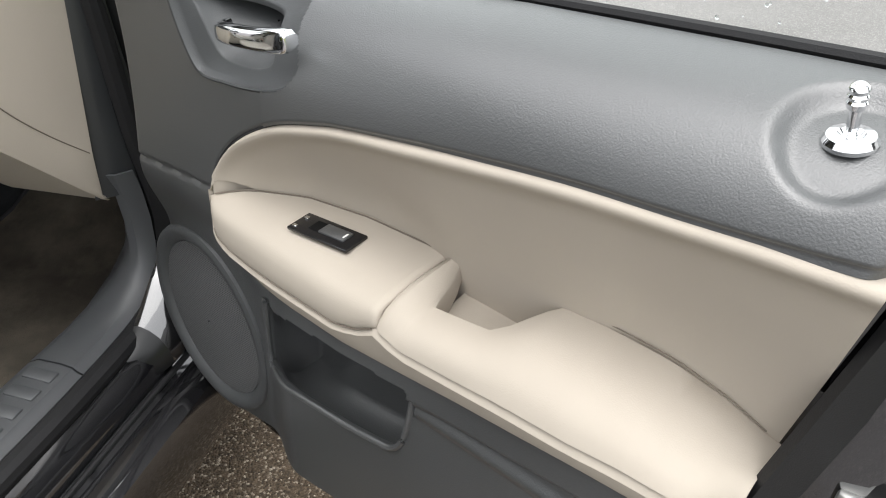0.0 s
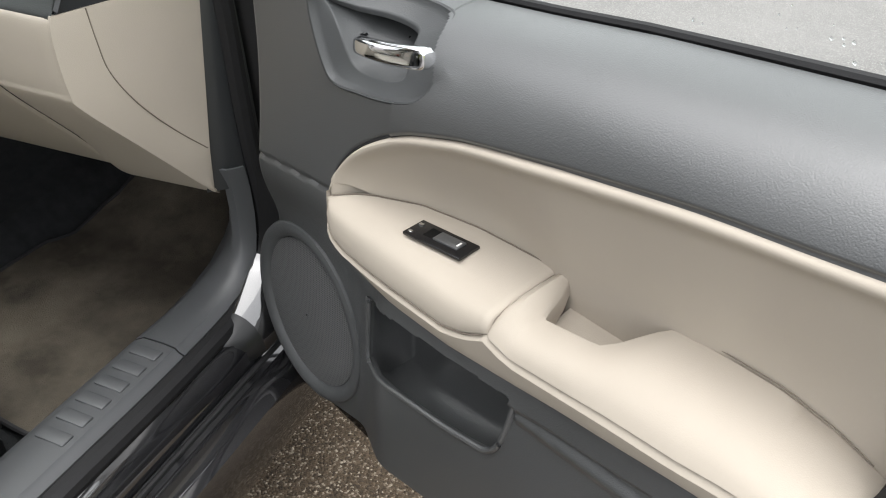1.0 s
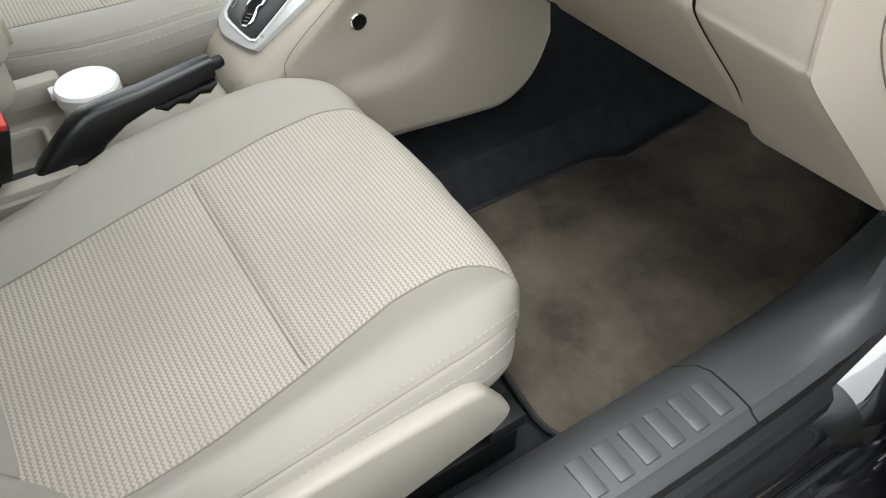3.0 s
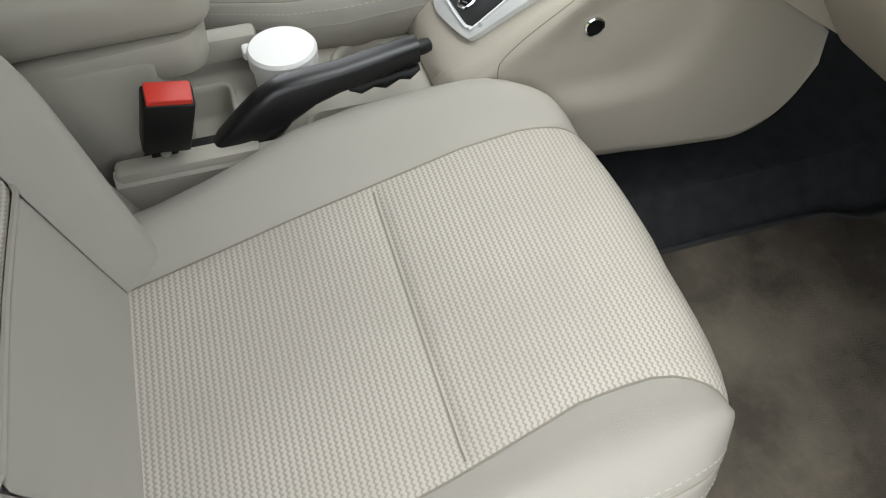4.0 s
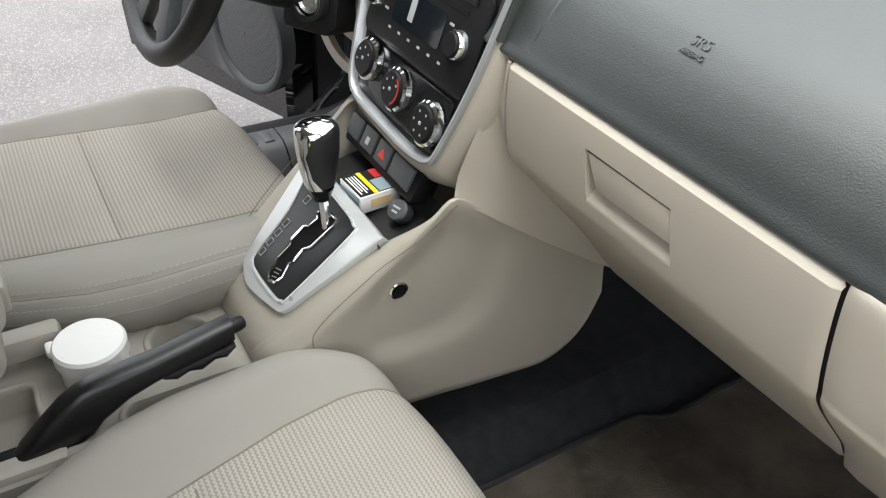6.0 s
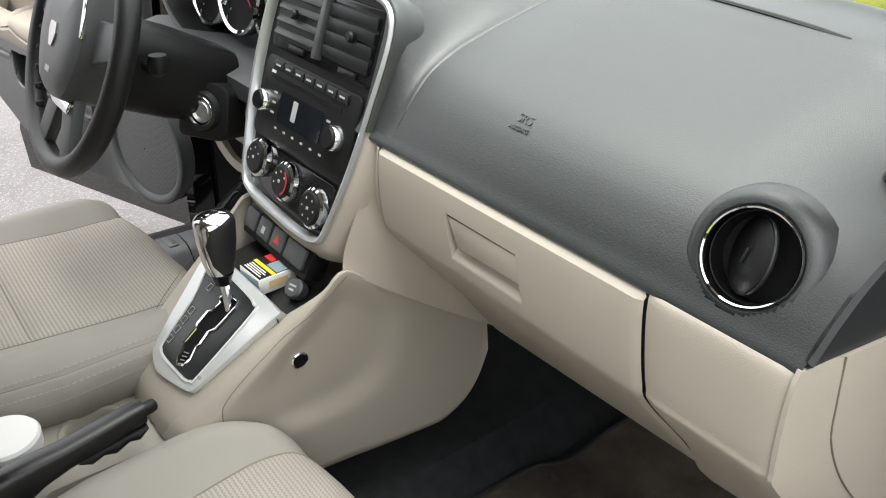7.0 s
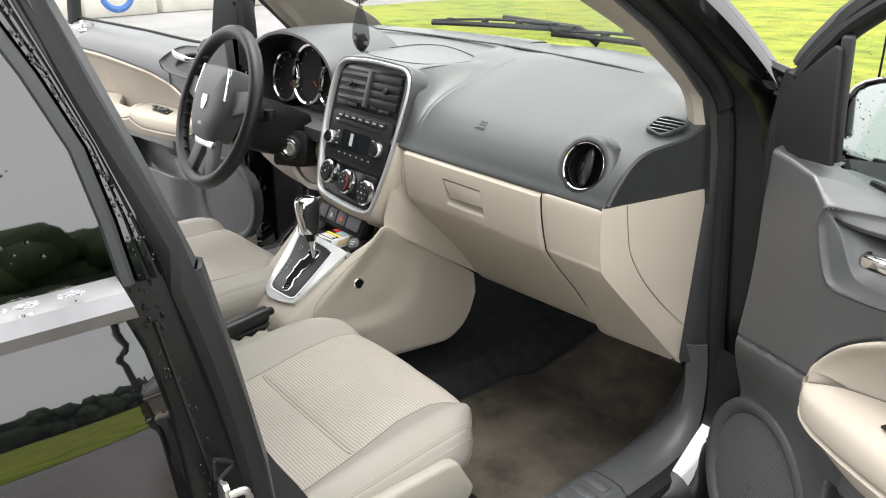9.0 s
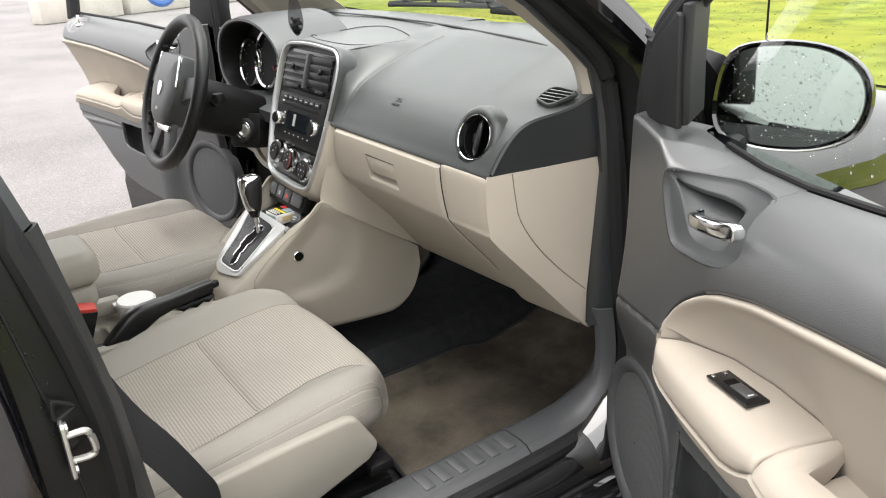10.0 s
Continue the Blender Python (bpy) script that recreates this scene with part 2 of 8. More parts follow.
def part(name, bm, mat, parent=None, label="", local=False, sharp=35, flip=False):
    """Links bm as one mesh object under parent. local: the points are in the parent's own axes, otherwise in the world's."""
    if flip:
        bmesh.ops.scale(bm, vec=(1, -1, 1), verts=bm.verts)
    bmesh.ops.recalc_face_normals(bm, faces=bm.faces)
    me = bpy.data.meshes.new(name)
    bm.to_mesh(me)
    bm.free()
    me.materials.append(mat)
    me.shade_smooth()
    me.set_sharp_from_angle(angle=radians(sharp))
    ob = new(name, me)
    if parent is not None:
        ob.parent = parent
        if not local:
            ob.matrix_parent_inverse = world_of(parent).inverted()
    if label:
        ob["label"] = label
    return ob


def solo(name, bm, mat, label, category, kind="", group="", sharp=35):
    """A thing that is one plain mesh."""
    return tagged(part(name, bm, mat, sharp=sharp), label, category, group, kind)


def lerp(a, b, t):
    return a + (b - a) * t


def smooth(a, b, x):
    t = min(max((x - a) / (b - a), 0.0), 1.0)
    return t * t * (3 - 2 * t)


def curve(points, n=8, closed=False):
    """A Catmull-Rom curve through points (tuples of any length), n steps a span."""
    pts = [np.array(p, float) for p in points]
    count, made = len(pts), []
    for i in range(count if closed else count - 1):
        if closed:
            a, b, c, d = (pts[(i + k) % count] for k in (-1, 0, 1, 2))
        else:
            a, b, c, d = pts[max(i - 1, 0)], pts[i], pts[i + 1], pts[min(i + 2, count - 1)]
        for k in range(n):
            t = k / n
            made.append(0.5 * (2 * b + (c - a) * t + (2 * a - 5 * b + 4 * c - d) * t * t + (3 * b - a - 3 * c + d) * t ** 3))
    if not closed:
        made.append(pts[-1])
    return [tuple(float(v) for v in p) for p in made]


def along(table, x):
    """Linear look-up in rows of (x, value)."""
    xs = [r[0] for r in table]
    return float(np.interp(x, xs, [r[1] for r in table]))


def sheet(rows, thick=0.0, close_u=False, close_v=False, toward=None):
    """A grid of points as a surface; thick gives it a back, toward the direction given or along the normals."""
    bm = bmesh.new()
    grid = [[bm.verts.new(Vector(p)) for p in row] for row in rows]
    nu, nv = len(grid), len(grid[0])
    for i in range(nu if close_u else nu - 1):
        for j in range(nv if close_v else nv - 1):
            q = [grid[i][j], grid[(i + 1) % nu][j], grid[(i + 1) % nu][(j + 1) % nv], grid[i][(j + 1) % nv]]
            if len({tuple(round(c, 6) for c in v.co) for v in q}) >= 3:
                try:
                    bm.faces.new(q)
                except ValueError:
                    pass
    bmesh.ops.remove_doubles(bm, verts=bm.verts, dist=1e-5)
    if thick:
        bmesh.ops.recalc_face_normals(bm, faces=bm.faces)
        if toward is not None:
            made = bmesh.ops.extrude_face_region(bm, geom=list(bm.faces))
            bmesh.ops.translate(bm, verts=[g for g in made["geom"] if isinstance(g, bmesh.types.BMVert)], vec=Vector(toward).normalized() * thick)
        else:
            bmesh.ops.solidify(bm, geom=list(bm.faces), thickness=thick)
    return bm


def loft(rings, caps=True):
    """Closed rings joined to a solid."""
    bm = bmesh.new()
    grid = [[bm.verts.new(Vector(p)) for p in r] for r in rings]
    n = len(grid[0])
    for a, b in zip(grid, grid[1:]):
        for j in range(n):
            bm.faces.new((a[j], a[(j + 1) % n], b[(j + 1) % n], b[j]))
    if caps:
        bm.faces.new(grid[0])
        bm.faces.new(grid[-1])
    return bm


def soften(bm, width, segments=2, angle=28):
    bmesh.ops.recalc_face_normals(bm, faces=bm.faces)
    edges = [e for e in bm.edges if len(e.link_faces) == 2 and e.calc_face_angle(0) > radians(angle)]
    if edges and width > 0:
        bmesh.ops.bevel(bm, geom=edges, offset=width, segments=segments, profile=0.5, affect="EDGES", clamp_overlap=True)
    return bm


def prism(poly, place, low, high, bevel=0.0, segments=2):
    """A flat outline poly of (a, b), made solid from low to high; place(a, b, h) gives the point."""
    bm = loft([[place(a, b, h) for a, b in poly] for h in (low, high)])
    return soften(bm, bevel, segments)


def box(center, size, bevel=0.004, turn=None, segments=2):
    bm = bmesh.new()
    bmesh.ops.create_cube(bm, size=1)
    bmesh.ops.scale(bm, vec=size, verts=bm.verts)
    soften(bm, bevel, segments)
    m = Matrix.Translation(center) @ (turn.to_4x4() if turn is not None else Matrix())
    bmesh.ops.transform(bm, matrix=m, verts=bm.verts)
    return bm


def tube(path, radius, sides=8, closed=False, flat=1.0, up=(0, 0, 1)):
    """A bar along a path; radius may be a list; flat squeezes it along up."""
    pts = [Vector(p) for p in path]
    rings = []
    for i, p in enumerate(pts):
        if closed:
            d = pts[(i + 1) % len(pts)] - pts[i - 1]
        else:
            d = pts[min(i + 1, len(pts) - 1)] - pts[max(i - 1, 0)]
        d.normalize()
        u = Vector(up)
        if abs(d.dot(u)) > 0.95:
            u = Vector((1, 0, 0)) if abs(d.x) < 0.8 else Vector((0, 1, 0))
        a = d.cross(u).normalized()
        b = a.cross(d).normalized()
        r = radius[i] if isinstance(radius, (list, tuple)) else radius
        rings.append([p + a * (math.cos(k * 2 * math.pi / sides) * r) + b * (math.sin(k * 2 * math.pi / sides) * r * flat) for k in range(sides)])
    if closed:
        rings.append(rings[0])
        bm = loft(rings, caps=False)
        bmesh.ops.remove_doubles(bm, verts=bm.verts, dist=1e-6)
        return bm
    return loft(rings)


def lathe(profile, m, sides=32):
    """Turns a profile of (radius, height) round the z axis of m."""
    rings = []
    for r, h in profile:
        rings.append([m @ Vector((max(r, 1e-5) * math.cos(k * 2 * math.pi / sides), max(r, 1e-5) * math.sin(k * 2 * math.pi / sides), h)) for k in range(sides)])
    return loft(rings, caps=False)


def rounded(w, h, r, n=5, cx=0.0, cy=0.0):
    """The outline of a rounded rectangle."""
    made = []
    for sx, sy, a0 in ((1, 1, 0), (-1, 1, 90), (-1, -1, 180), (1, -1, 270)):
        for k in range(n + 1):
            a = radians(a0 + 90 * k / n)
            made.append((cx + sx * (w / 2 - r) + r * math.cos(a), cy + sy * (h / 2 - r) + r * math.sin(a)))
    return made


def facing(origin, normal, up=(0, 0, 1)):
    """Axes with z along normal and y upwards."""
    z = Vector(normal).normalized()
    x = Vector(up).cross(z).normalized()
    y = z.cross(x)
    return Matrix.Translation(origin) @ Matrix((x, y, z)).transposed().to_4x4()


def merge(*parts):
    bm = bmesh.new()
    for p in parts:
        me = bpy.data.meshes.new("joint")
        p.to_mesh(me)
        p.free()
        bm.from_mesh(me)
        bpy.data.meshes.remove(me)
    return bm


def sheer(name, color, cover):
    """Thin cloth that lets part of the light through."""
    m = bpy.data.materials.new(name)
    m.use_nodes = True
    nt = m.node_tree
    b = nt.nodes["Principled BSDF"]
    b.inputs["Base Color"].default_value = (*color, 1)
    b.inputs["Roughness"].default_value = 0.7
    n = nt.nodes.new("ShaderNodeTexNoise")
    n.inputs["Scale"].default_value = 400
    r = nt.nodes.new("ShaderNodeMapRange")
    r.inputs["To Min"].default_value, r.inputs["To Max"].default_value = cover - 0.2, cover + 0.2
    nt.links.new(n.outputs["Fac"], r.inputs["Value"])
    nt.links.new(r.outputs[0], b.inputs["Alpha"])
    return m


SHEER = sheer("sheer_black_cloth", (0.01, 0.01, 0.012), 0.5)


# ---- ground and distance ----
def patched(name, base, other, speck, scale, rough=0.8, wet=False, edge=(0.5, 0.6)):
    """Ground: a base with patches of another tone and a fine speckle."""
    m = material(name, base, rough, vary=0.2, scale=1.2, grain=0.35, grain_scale=160, second=other, second_scale=scale)
    nt = m.node_tree
    b = nt.nodes["Principled BSDF"]
    tc = nt.nodes.new("ShaderNodeTexCoord")
    v = nt.nodes.new("ShaderNodeTexVoronoi")
    v.inputs["Scale"].default_value = 170
    nt.links.new(tc.outputs["Object"], v.inputs["Vector"])
    r = nt.nodes.new("ShaderNodeMapRange")
    r.inputs["From Min"].default_value, r.inputs["From Max"].default_value = edge
    sepc = nt.nodes.new("ShaderNodeSeparateColor")
    nt.links.new(v.outputs["Color"], sepc.inputs[0])
    nt.links.new(sepc.outputs[0], r.inputs["Value"])
    mx = nt.nodes.new("ShaderNodeMix")
    mx.data_type = "RGBA"
    nt.links.new(r.outputs[0], mx.inputs["Factor"])
    nt.links.new(b.inputs["Base Color"].links[0].from_socket, mx.inputs["A"])
    mx.inputs["B"].default_value = (*speck, 1)
    nt.links.new(mx.outputs["Result"], b.inputs["Base Color"])
    return m


ASPHALT = patched("wet_worn_asphalt", (0.178, 0.168, 0.166), (0.235, 0.222, 0.220), (0.27, 0.258, 0.250), 0.35, rough=0.85, edge=(0.72, 0.9))
ASPHALT.node_tree.nodes["Principled BSDF"].inputs["Specular IOR Level"].default_value = 0.3


def add_grit(m, centre, reach, color):
    """A brown gritty patch of ground with an uneven edge."""
    nt = m.node_tree
    b = nt.nodes["Principled BSDF"]
    tc = nt.nodes.new("ShaderNodeTexCoord")
    mp = nt.nodes.new("ShaderNodeVectorMath")
    mp.operation = "DISTANCE"
    mp.inputs[1].default_value = centre
    nt.links.new(tc.outputs["Object"], mp.inputs[0])
    n = nt.nodes.new("ShaderNodeTexNoise")
    n.inputs["Scale"].default_value, n.inputs["Detail"].default_value = 3.0, 8
    nt.links.new(tc.outputs["Object"], n.inputs["Vector"])
    add = nt.nodes.new("ShaderNodeMath")
    add.operation = "MULTIPLY_ADD"
    add.inputs[1].default_value = 0.8
    nt.links.new(n.outputs["Fac"], add.inputs[0])
    nt.links.new(mp.outputs["Value"], add.inputs[2])
    r = nt.nodes.new("ShaderNodeMapRange")
    r.interpolation_type = "SMOOTHSTEP"
    r.inputs["From Min"].default_value, r.inputs["From Max"].default_value = reach + 0.5, reach
    nt.links.new(add.outputs[0], r.inputs["Value"])
    v = nt.nodes.new("ShaderNodeTexVoronoi")
    v.inputs["Scale"].default_value = 230
    nt.links.new(tc.outputs["Object"], v.inputs["Vector"])
    ramp = nt.nodes.new("ShaderNodeValToRGB")
    sep = nt.nodes.new("ShaderNodeSeparateColor")
    nt.links.new(v.outputs["Color"], sep.inputs[0])
    nt.links.new(sep.outputs[1], ramp.inputs[0])
    els = ramp.color_ramp.elements
    els[0].position, els[0].color = 0.0, (color[0] * 0.4, color[1] * 0.4, color[2] * 0.4, 1)
    els[1].position, els[1].color = 0.8, (*color, 1)
    top = els.new(1.0)
    top.color = (0.42, 0.36, 0.28, 1)
    mx = nt.nodes.new("ShaderNodeMix")
    mx.data_type = "RGBA"
    nt.links.new(r.outputs[0], mx.inputs["Factor"])
    nt.links.new(b.inputs["Base Color"].links[0].from_socket, mx.inputs["A"])
    nt.links.new(ramp.outputs[0], mx.inputs["B"])
    nt.links.new(mx.outputs["Result"], b.inputs["Base Color"])
    bump = nt.nodes.new("ShaderNodeBump")
    bump.inputs["Strength"].default_value, bump.inputs["Distance"].default_value = 1.0, 0.004
    bump.invert = True
    nt.links.new(v.outputs["Distance"], bump.inputs["Height"])
    nt.links.new(b.inputs["Normal"].links[0].from_socket, bump.inputs["Normal"])
    nt.links.new(bump.outputs[0], b.inputs["Normal"])


add_grit(ASPHALT, (1.1, 0.0, 0.0), 1.2, (0.13, 0.095, 0.062))
GRASS = material("bright_meadow", (0.135, 0.170, 0.024), 0.9, vary=0.4, scale=2.0, second=(0.205, 0.210, 0.032), second_scale=0.5, grain=1.0, grain_scale=30, spec=0.1)
TREES = material("far_foliage", (0.036, 0.052, 0.028), 0.95, vary=0.5, scale=0.6, grain=1.0, grain_scale=4, spec=0.1)
CONCRETE = material("pale_concrete", (0.50, 0.47, 0.42), 0.85, vary=0.12, scale=3, grain=0.5, grain_scale=60)

rows = []
for i in range(41):
    a = -1 + 2 * i / 40
    rows.append([(math.copysign(abs(a) ** 3, a) * 900, math.copysign(abs(b) ** 3, b) * 900, 0) for b in (-1 + 2 * j / 40 for j in range(41))])
solo("ground", sheet(rows), ASPHALT, "grey worn wet asphalt of a parking ground with fine grit", "ground", "structure")


def meadow(name, outline, z):
    bm = bmesh.new()
    bm.faces.new([bm.verts.new((x, y, z)) for x, y in outline])
    return solo(name, bm, GRASS, "bright yellow-green short meadow grass beyond the asphalt", "grass", "structure")


meadow("meadow", [(-14, 6.5), (4.6, 4.6), (3.6, 1.6), (3.1, -30), (300, -60), (300, 300), (-60, 300)], 0.03)

# ---- car body ----
body = thing("hatchback", (0, 0, 0), "glossy black compact car body, wet, with both front doors open", "car")


def body_side(s):
    def mx(p):
        return (s * p[0], p[1], p[2])

    def rowset(stations):
        return [[mx(p) for p in st] for st in stations]

    # painted rocker, running forward into the hinge pillar
    prof = [(0.735, 0.37), (0.752, 0.398), (0.775, 0.392), (0.79, 0.375), (0.795, 0.345), (0.812, 0.335), (0.842, 0.338),
            (0.862, 0.328), (0.872, 0.30), (0.872, 0.24), (0.855, 0.20), (0.80, 0.185), (0.735, 0.19)]
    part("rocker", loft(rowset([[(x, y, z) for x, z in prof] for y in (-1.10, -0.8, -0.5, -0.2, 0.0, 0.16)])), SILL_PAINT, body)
    part("rocker_seal", tube([mx((0.802, y, 0.343)) for y in (-1.08, -0.5, 0.02)], 0.005), RUBBER, body)
    # hinge pillar and windscreen pillar: painted jamb from sill to roof
    jamb = []
    line = [(0.755, -0.030, 0.36), (0.757, -0.010, 0.44), (0.760, 0.005, 0.56), (0.760, -0.010, 0.75), (0.752, -0.030, 0.95), (0.744, -0.048, 1.04)]
    line += curve([(0.738, -0.070, 1.085), (0.722, -0.130, 1.145), (0.700, -0.215, 1.215), (0.672, -0.33, 1.29), (0.630, -0.52, 1.39), (0.575, -0.78, 1.465)], 5)
    for x, y, z in line:
        k = 1 - 0.64 * smooth(1.06, 1.15, z)
        ring = ((-0.040, -0.012, 0), (-0.020, -0.004, 0), (0.010, 0.010, 0), (0.020, 0.050, 0.004), (0.038, 0.072, 0.006), (0.072, 0.085, 0.008), (0.098, 0.105, 0.010), (0.104, 0.150, 0.012), (0.03, 0.175, 0.02), (-0.050, 0.15, 0.01), (-0.050, 0.0, 0))
        jamb.append([(x + (dx * k if dx > 0 else dx), y + (dy * k if dy > 0 else dy), z + dz) for dx, dy, dz in ring])
    part("door_jamb", loft(rowset(jamb)), JAMB_PAINT, body)
    part("jamb_seal", tube([mx((x + 0.060 - 0.038 * smooth(1.06, 1.15, z), y + 0.078 - 0.050 * smooth(1.06, 1.15, z), z + 0.006)) for x, y, z in line[2:]], 0.009, 8), RUBBER, body)
    part("pillar_skin", sheet(rowset([[(x + 0.036, y + 0.030, z - 0.004), (x + 0.046, y + 0.040, z + 0.002), (x + 0.044, y + 0.050, z + 0.012), (x + 0.036, y + 0.064, z + 0.024), (x - 0.008, y + 0.085, z + 0.028)] for x, y, z in line if z > 1.03]), 0.004), PAINT, body)
    for z in (0.52, 0.76):
        part("door_hinge", merge(box(mx((0.815, 0.055, z)), (0.05, 0.05, 0.06), 0.006), box(mx((0.835, 0.02, z)), (0.03, 0.03, 0.045), 0.008)), PAINT, body)
    foot = []
    for y, z in curve([(-0.245, 0.388), (-0.20, 0.402), (-0.157, 0.436), (-0.117, 0.470), (-0.096, 0.486), (-0.085, 0.502), (-0.078, 0.535), (-0.074, 0.58), (-0.070, 0.64)], 3):
        t = smooth(-0.245, -0.09, y)
        wide = lerp(0.30, 1.0, smooth(-0.245, -0.14, y))
        foot.append([(0.754 + dx * wide, y + 0.020 * dx / 0.1 * t, z + dz * wide * (1 - 0.3 * t)) for dx, dz in ((0.0, 0.006), (0.012, 0.004), (0.028, -0.004), (0.044, -0.020), (0.056, -0.045), (0.064, -0.08))])
    part("pillar_step", sheet(rowset(foot[:6]), 0.003, toward=(0, 0.3, -1)), JAMB_PAINT, body)
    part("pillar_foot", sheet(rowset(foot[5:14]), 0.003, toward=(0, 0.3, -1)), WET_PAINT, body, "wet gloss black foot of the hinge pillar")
    part("pillar_step", sheet(rowset(foot[13:]), 0.003, toward=(0, 0.3, -1)), BLACK, body)
    # beige pillar trim
    rear = curve([(0.687, -0.085, 1.030), (0.683, -0.098, 1.084), (0.672, -0.150, 1.132), (0.655, -0.212, 1.188), (0.638, -0.285, 1.236), (0.60, -0.45, 1.335), (0.54, -0.70, 1.43)], 6)
    front = curve([(0.652, -0.060, 1.030), (0.641, -0.075, 1.090), (0.622, -0.120, 1.140), (0.600, -0.180, 1.185), (0.570, -0.270, 1.238), (0.51, -0.45, 1.335), (0.44, -0.70, 1.43)], 6)
    strip = []
    for a, b in zip(front, rear):
        a, b = Vector(a), Vector(b)
        mid = (a + b) / 2 + Vector((-0.012, -0.016, 0.0))
        if s < 0:
            k = smooth(1.46, 1.09, a.z)
            strip_front = [tuple(a + Vector((-0.085, 0.20, 0.0)) * k * k), tuple(a + Vector((-0.045, 0.09, 0.0)) * k * k)]
        else:
            strip_front = [tuple(a + Vector((0.012, 0.035, 0))), tuple(a + Vector((0.01, 0.03, 0)))]
        strip.append(strip_front + [tuple(a + Vector((0.0, 0.002, 0))), tuple(a), tuple(a.lerp(mid, 0.6) + Vector((-0.004, -0.006, 0))), tuple(mid), tuple(b.lerp(mid, 0.5) + Vector((-0.002, -0.007, 0))), tuple(b), tuple(b + Vector((0.012, 0.025, 0)))])
    part("a_pillar_trim", sheet(rowset(strip), 0.003), BEIGE, body, "beige plastic windscreen pillar trim")
    # rubber seal round the opening
    edge = [(0.742, -1.00, 0.405), (0.752, -0.5, 0.405), (0.752, -0.28, 0.405), (0.747, -0.14, 0.412), (0.737, -0.055, 0.45), (0.730, -0.028, 0.53), (0.722, -0.045, 0.70),
            (0.712, -0.055, 0.90), (0.706, -0.07, 1.03), (0.703, -0.095, 1.10), (0.690, -0.165, 1.165), (0.668, -0.245, 1.23), (0.635, -0.43, 1.34), (0.575, -0.70, 1.44), (0.55, -0.95, 1.455), (0.60, -1.08, 1.40), (0.68, -1.055, 1.22), (0.735, -0.995, 1.02), (0.748, -0.955, 0.80), (0.742, -0.955, 0.60), (0.738, -0.985, 0.45)]
    part("door_seal", tube([mx(p) for p in curve(edge, 6, True)], 0.017, 10, closed=True, flat=1.0), RUBBER, body)
    # grey plastic side between dash and seal
    panel = []
    for z, xo, yr, yf in ((0.60, 0.722, -0.050, 0.02), (0.70, 0.722, -0.055, 0.02), (0.90, 0.716, -0.065, 0.0), (1.03, 0.708, -0.085, -0.02), (1.08, 0.703, -0.100, -0.03), (1.13, 0.694, -0.155, -0.06), (1.19, 0.678, -0.225, -0.13), (1.24, 0.660, -0.30, -0.2)):
        xi = along([(0.6, 0.690), (1.03, 0.690), (1.08, 0.684), (1.13, 0.674), (1.19, 0.656), (1.24, 0.638)], z)
        yi = along([(0.6, -0.108), (0.68, -0.106), (0.93, -0.073), (1.03, -0.088), (1.08, -0.100), (1.13, -0.150), (1.19, -0.215), (1.24, -0.288)], z)
        panel.append([(xi - 0.004, yi, z), (lerp(xi, xo, 0.5), lerp(yi, yr, 0.5) - 0.006, z), (xo, yr, z), (xo + 0.006, yf, z)])
    part("side_trim", sheet(rowset(panel), 0.004), DARK_MATT, body, "dark plastic trim beside the dashboard")
    # scuff plate: flat along the sill, sweeping up to the kick panel
    st = []
    for y in (-1.06, -0.9, -0.7, -0.55, -0.45, -0.36, -0.275):
        st.append([(0.590, y, 0.318), (0.615, y, 0.375), (0.645, y, 0.412), (0.664, y, 0.423), (0.700, y, 0.425), (0.722, y, 0.423), (0.728, y, 0.417), (0.745, y, 0.410), (0.752, y, 0.400)])
    part("sill_plate", sheet(rowset(st), 0.004), DARK_SMOOTH, body, "dark grey ribbed plastic sill plate")
    st = []
    for yo, zo, lean in ((-0.272, 0.0, 0.0), (-0.20, 0.002, 0.1), (-0.14, 0.012, 0.25), (-0.095, 0.032, 0.45), (-0.065, 0.062, 0.7), (-0.050, 0.10, 0.9), (-0.045, 0.14, 1.0), (-0.050, 0.19, 1.0), (-0.060, 0.232, 1.0)):
        row = []
        for x, z, back in ((0.590, 0.318, 0.10), (0.615, 0.375, 0.085), (0.645, 0.412, 0.055), (0.664, 0.423, 0.012), (0.700, 0.425, -0.012), (0.722, 0.423, -0.010), (0.728, 0.417, -0.006), (0.745, 0.410, 0.006), (0.752, 0.400, 0.014)):
            flat = (x, yo, z + zo)
            up = (lerp(x, 0.70 + (x - 0.70) * 0.55, 1), yo + back - 0.02, 0.405 + zo)
            row.append(tuple(lerp(p, q, lean) for p, q in zip(flat, up)))
        st.append(row)
    part("kick_panel", sheet(rowset(st), 0.004), DARK_SMOOTH, body, "dark grey plastic kick panel curving up from the sill")
    for k in range(6):
        y = -0.30 - 0.036 * k
        part("sill_rib", box(mx((0.690, y, 0.4237)), (0.048, 0.022, 0.006), 0.0028), DARK_SMOOTH, body)
    # B-pillar: inner plastic, painted jamb and outer cover
    def bline(z):
        return along([(0.36, -0.935), (0.60, -0.945), (0.80, -0.962), (1.0, -0.993), (1.06, -1.006), (1.28, -1.075), (1.46, -1.135)], z)

    def xline(z):
        return along([(0.36, 0.752), (0.80, 0.757), (1.02, 0.742), (1.28, 0.68), (1.46, 0.61)], z)
    zs = [0.38, 0.5, 0.65, 0.8, 0.92, 1.03, 1.12, 1.22, 1.33, 1.45]
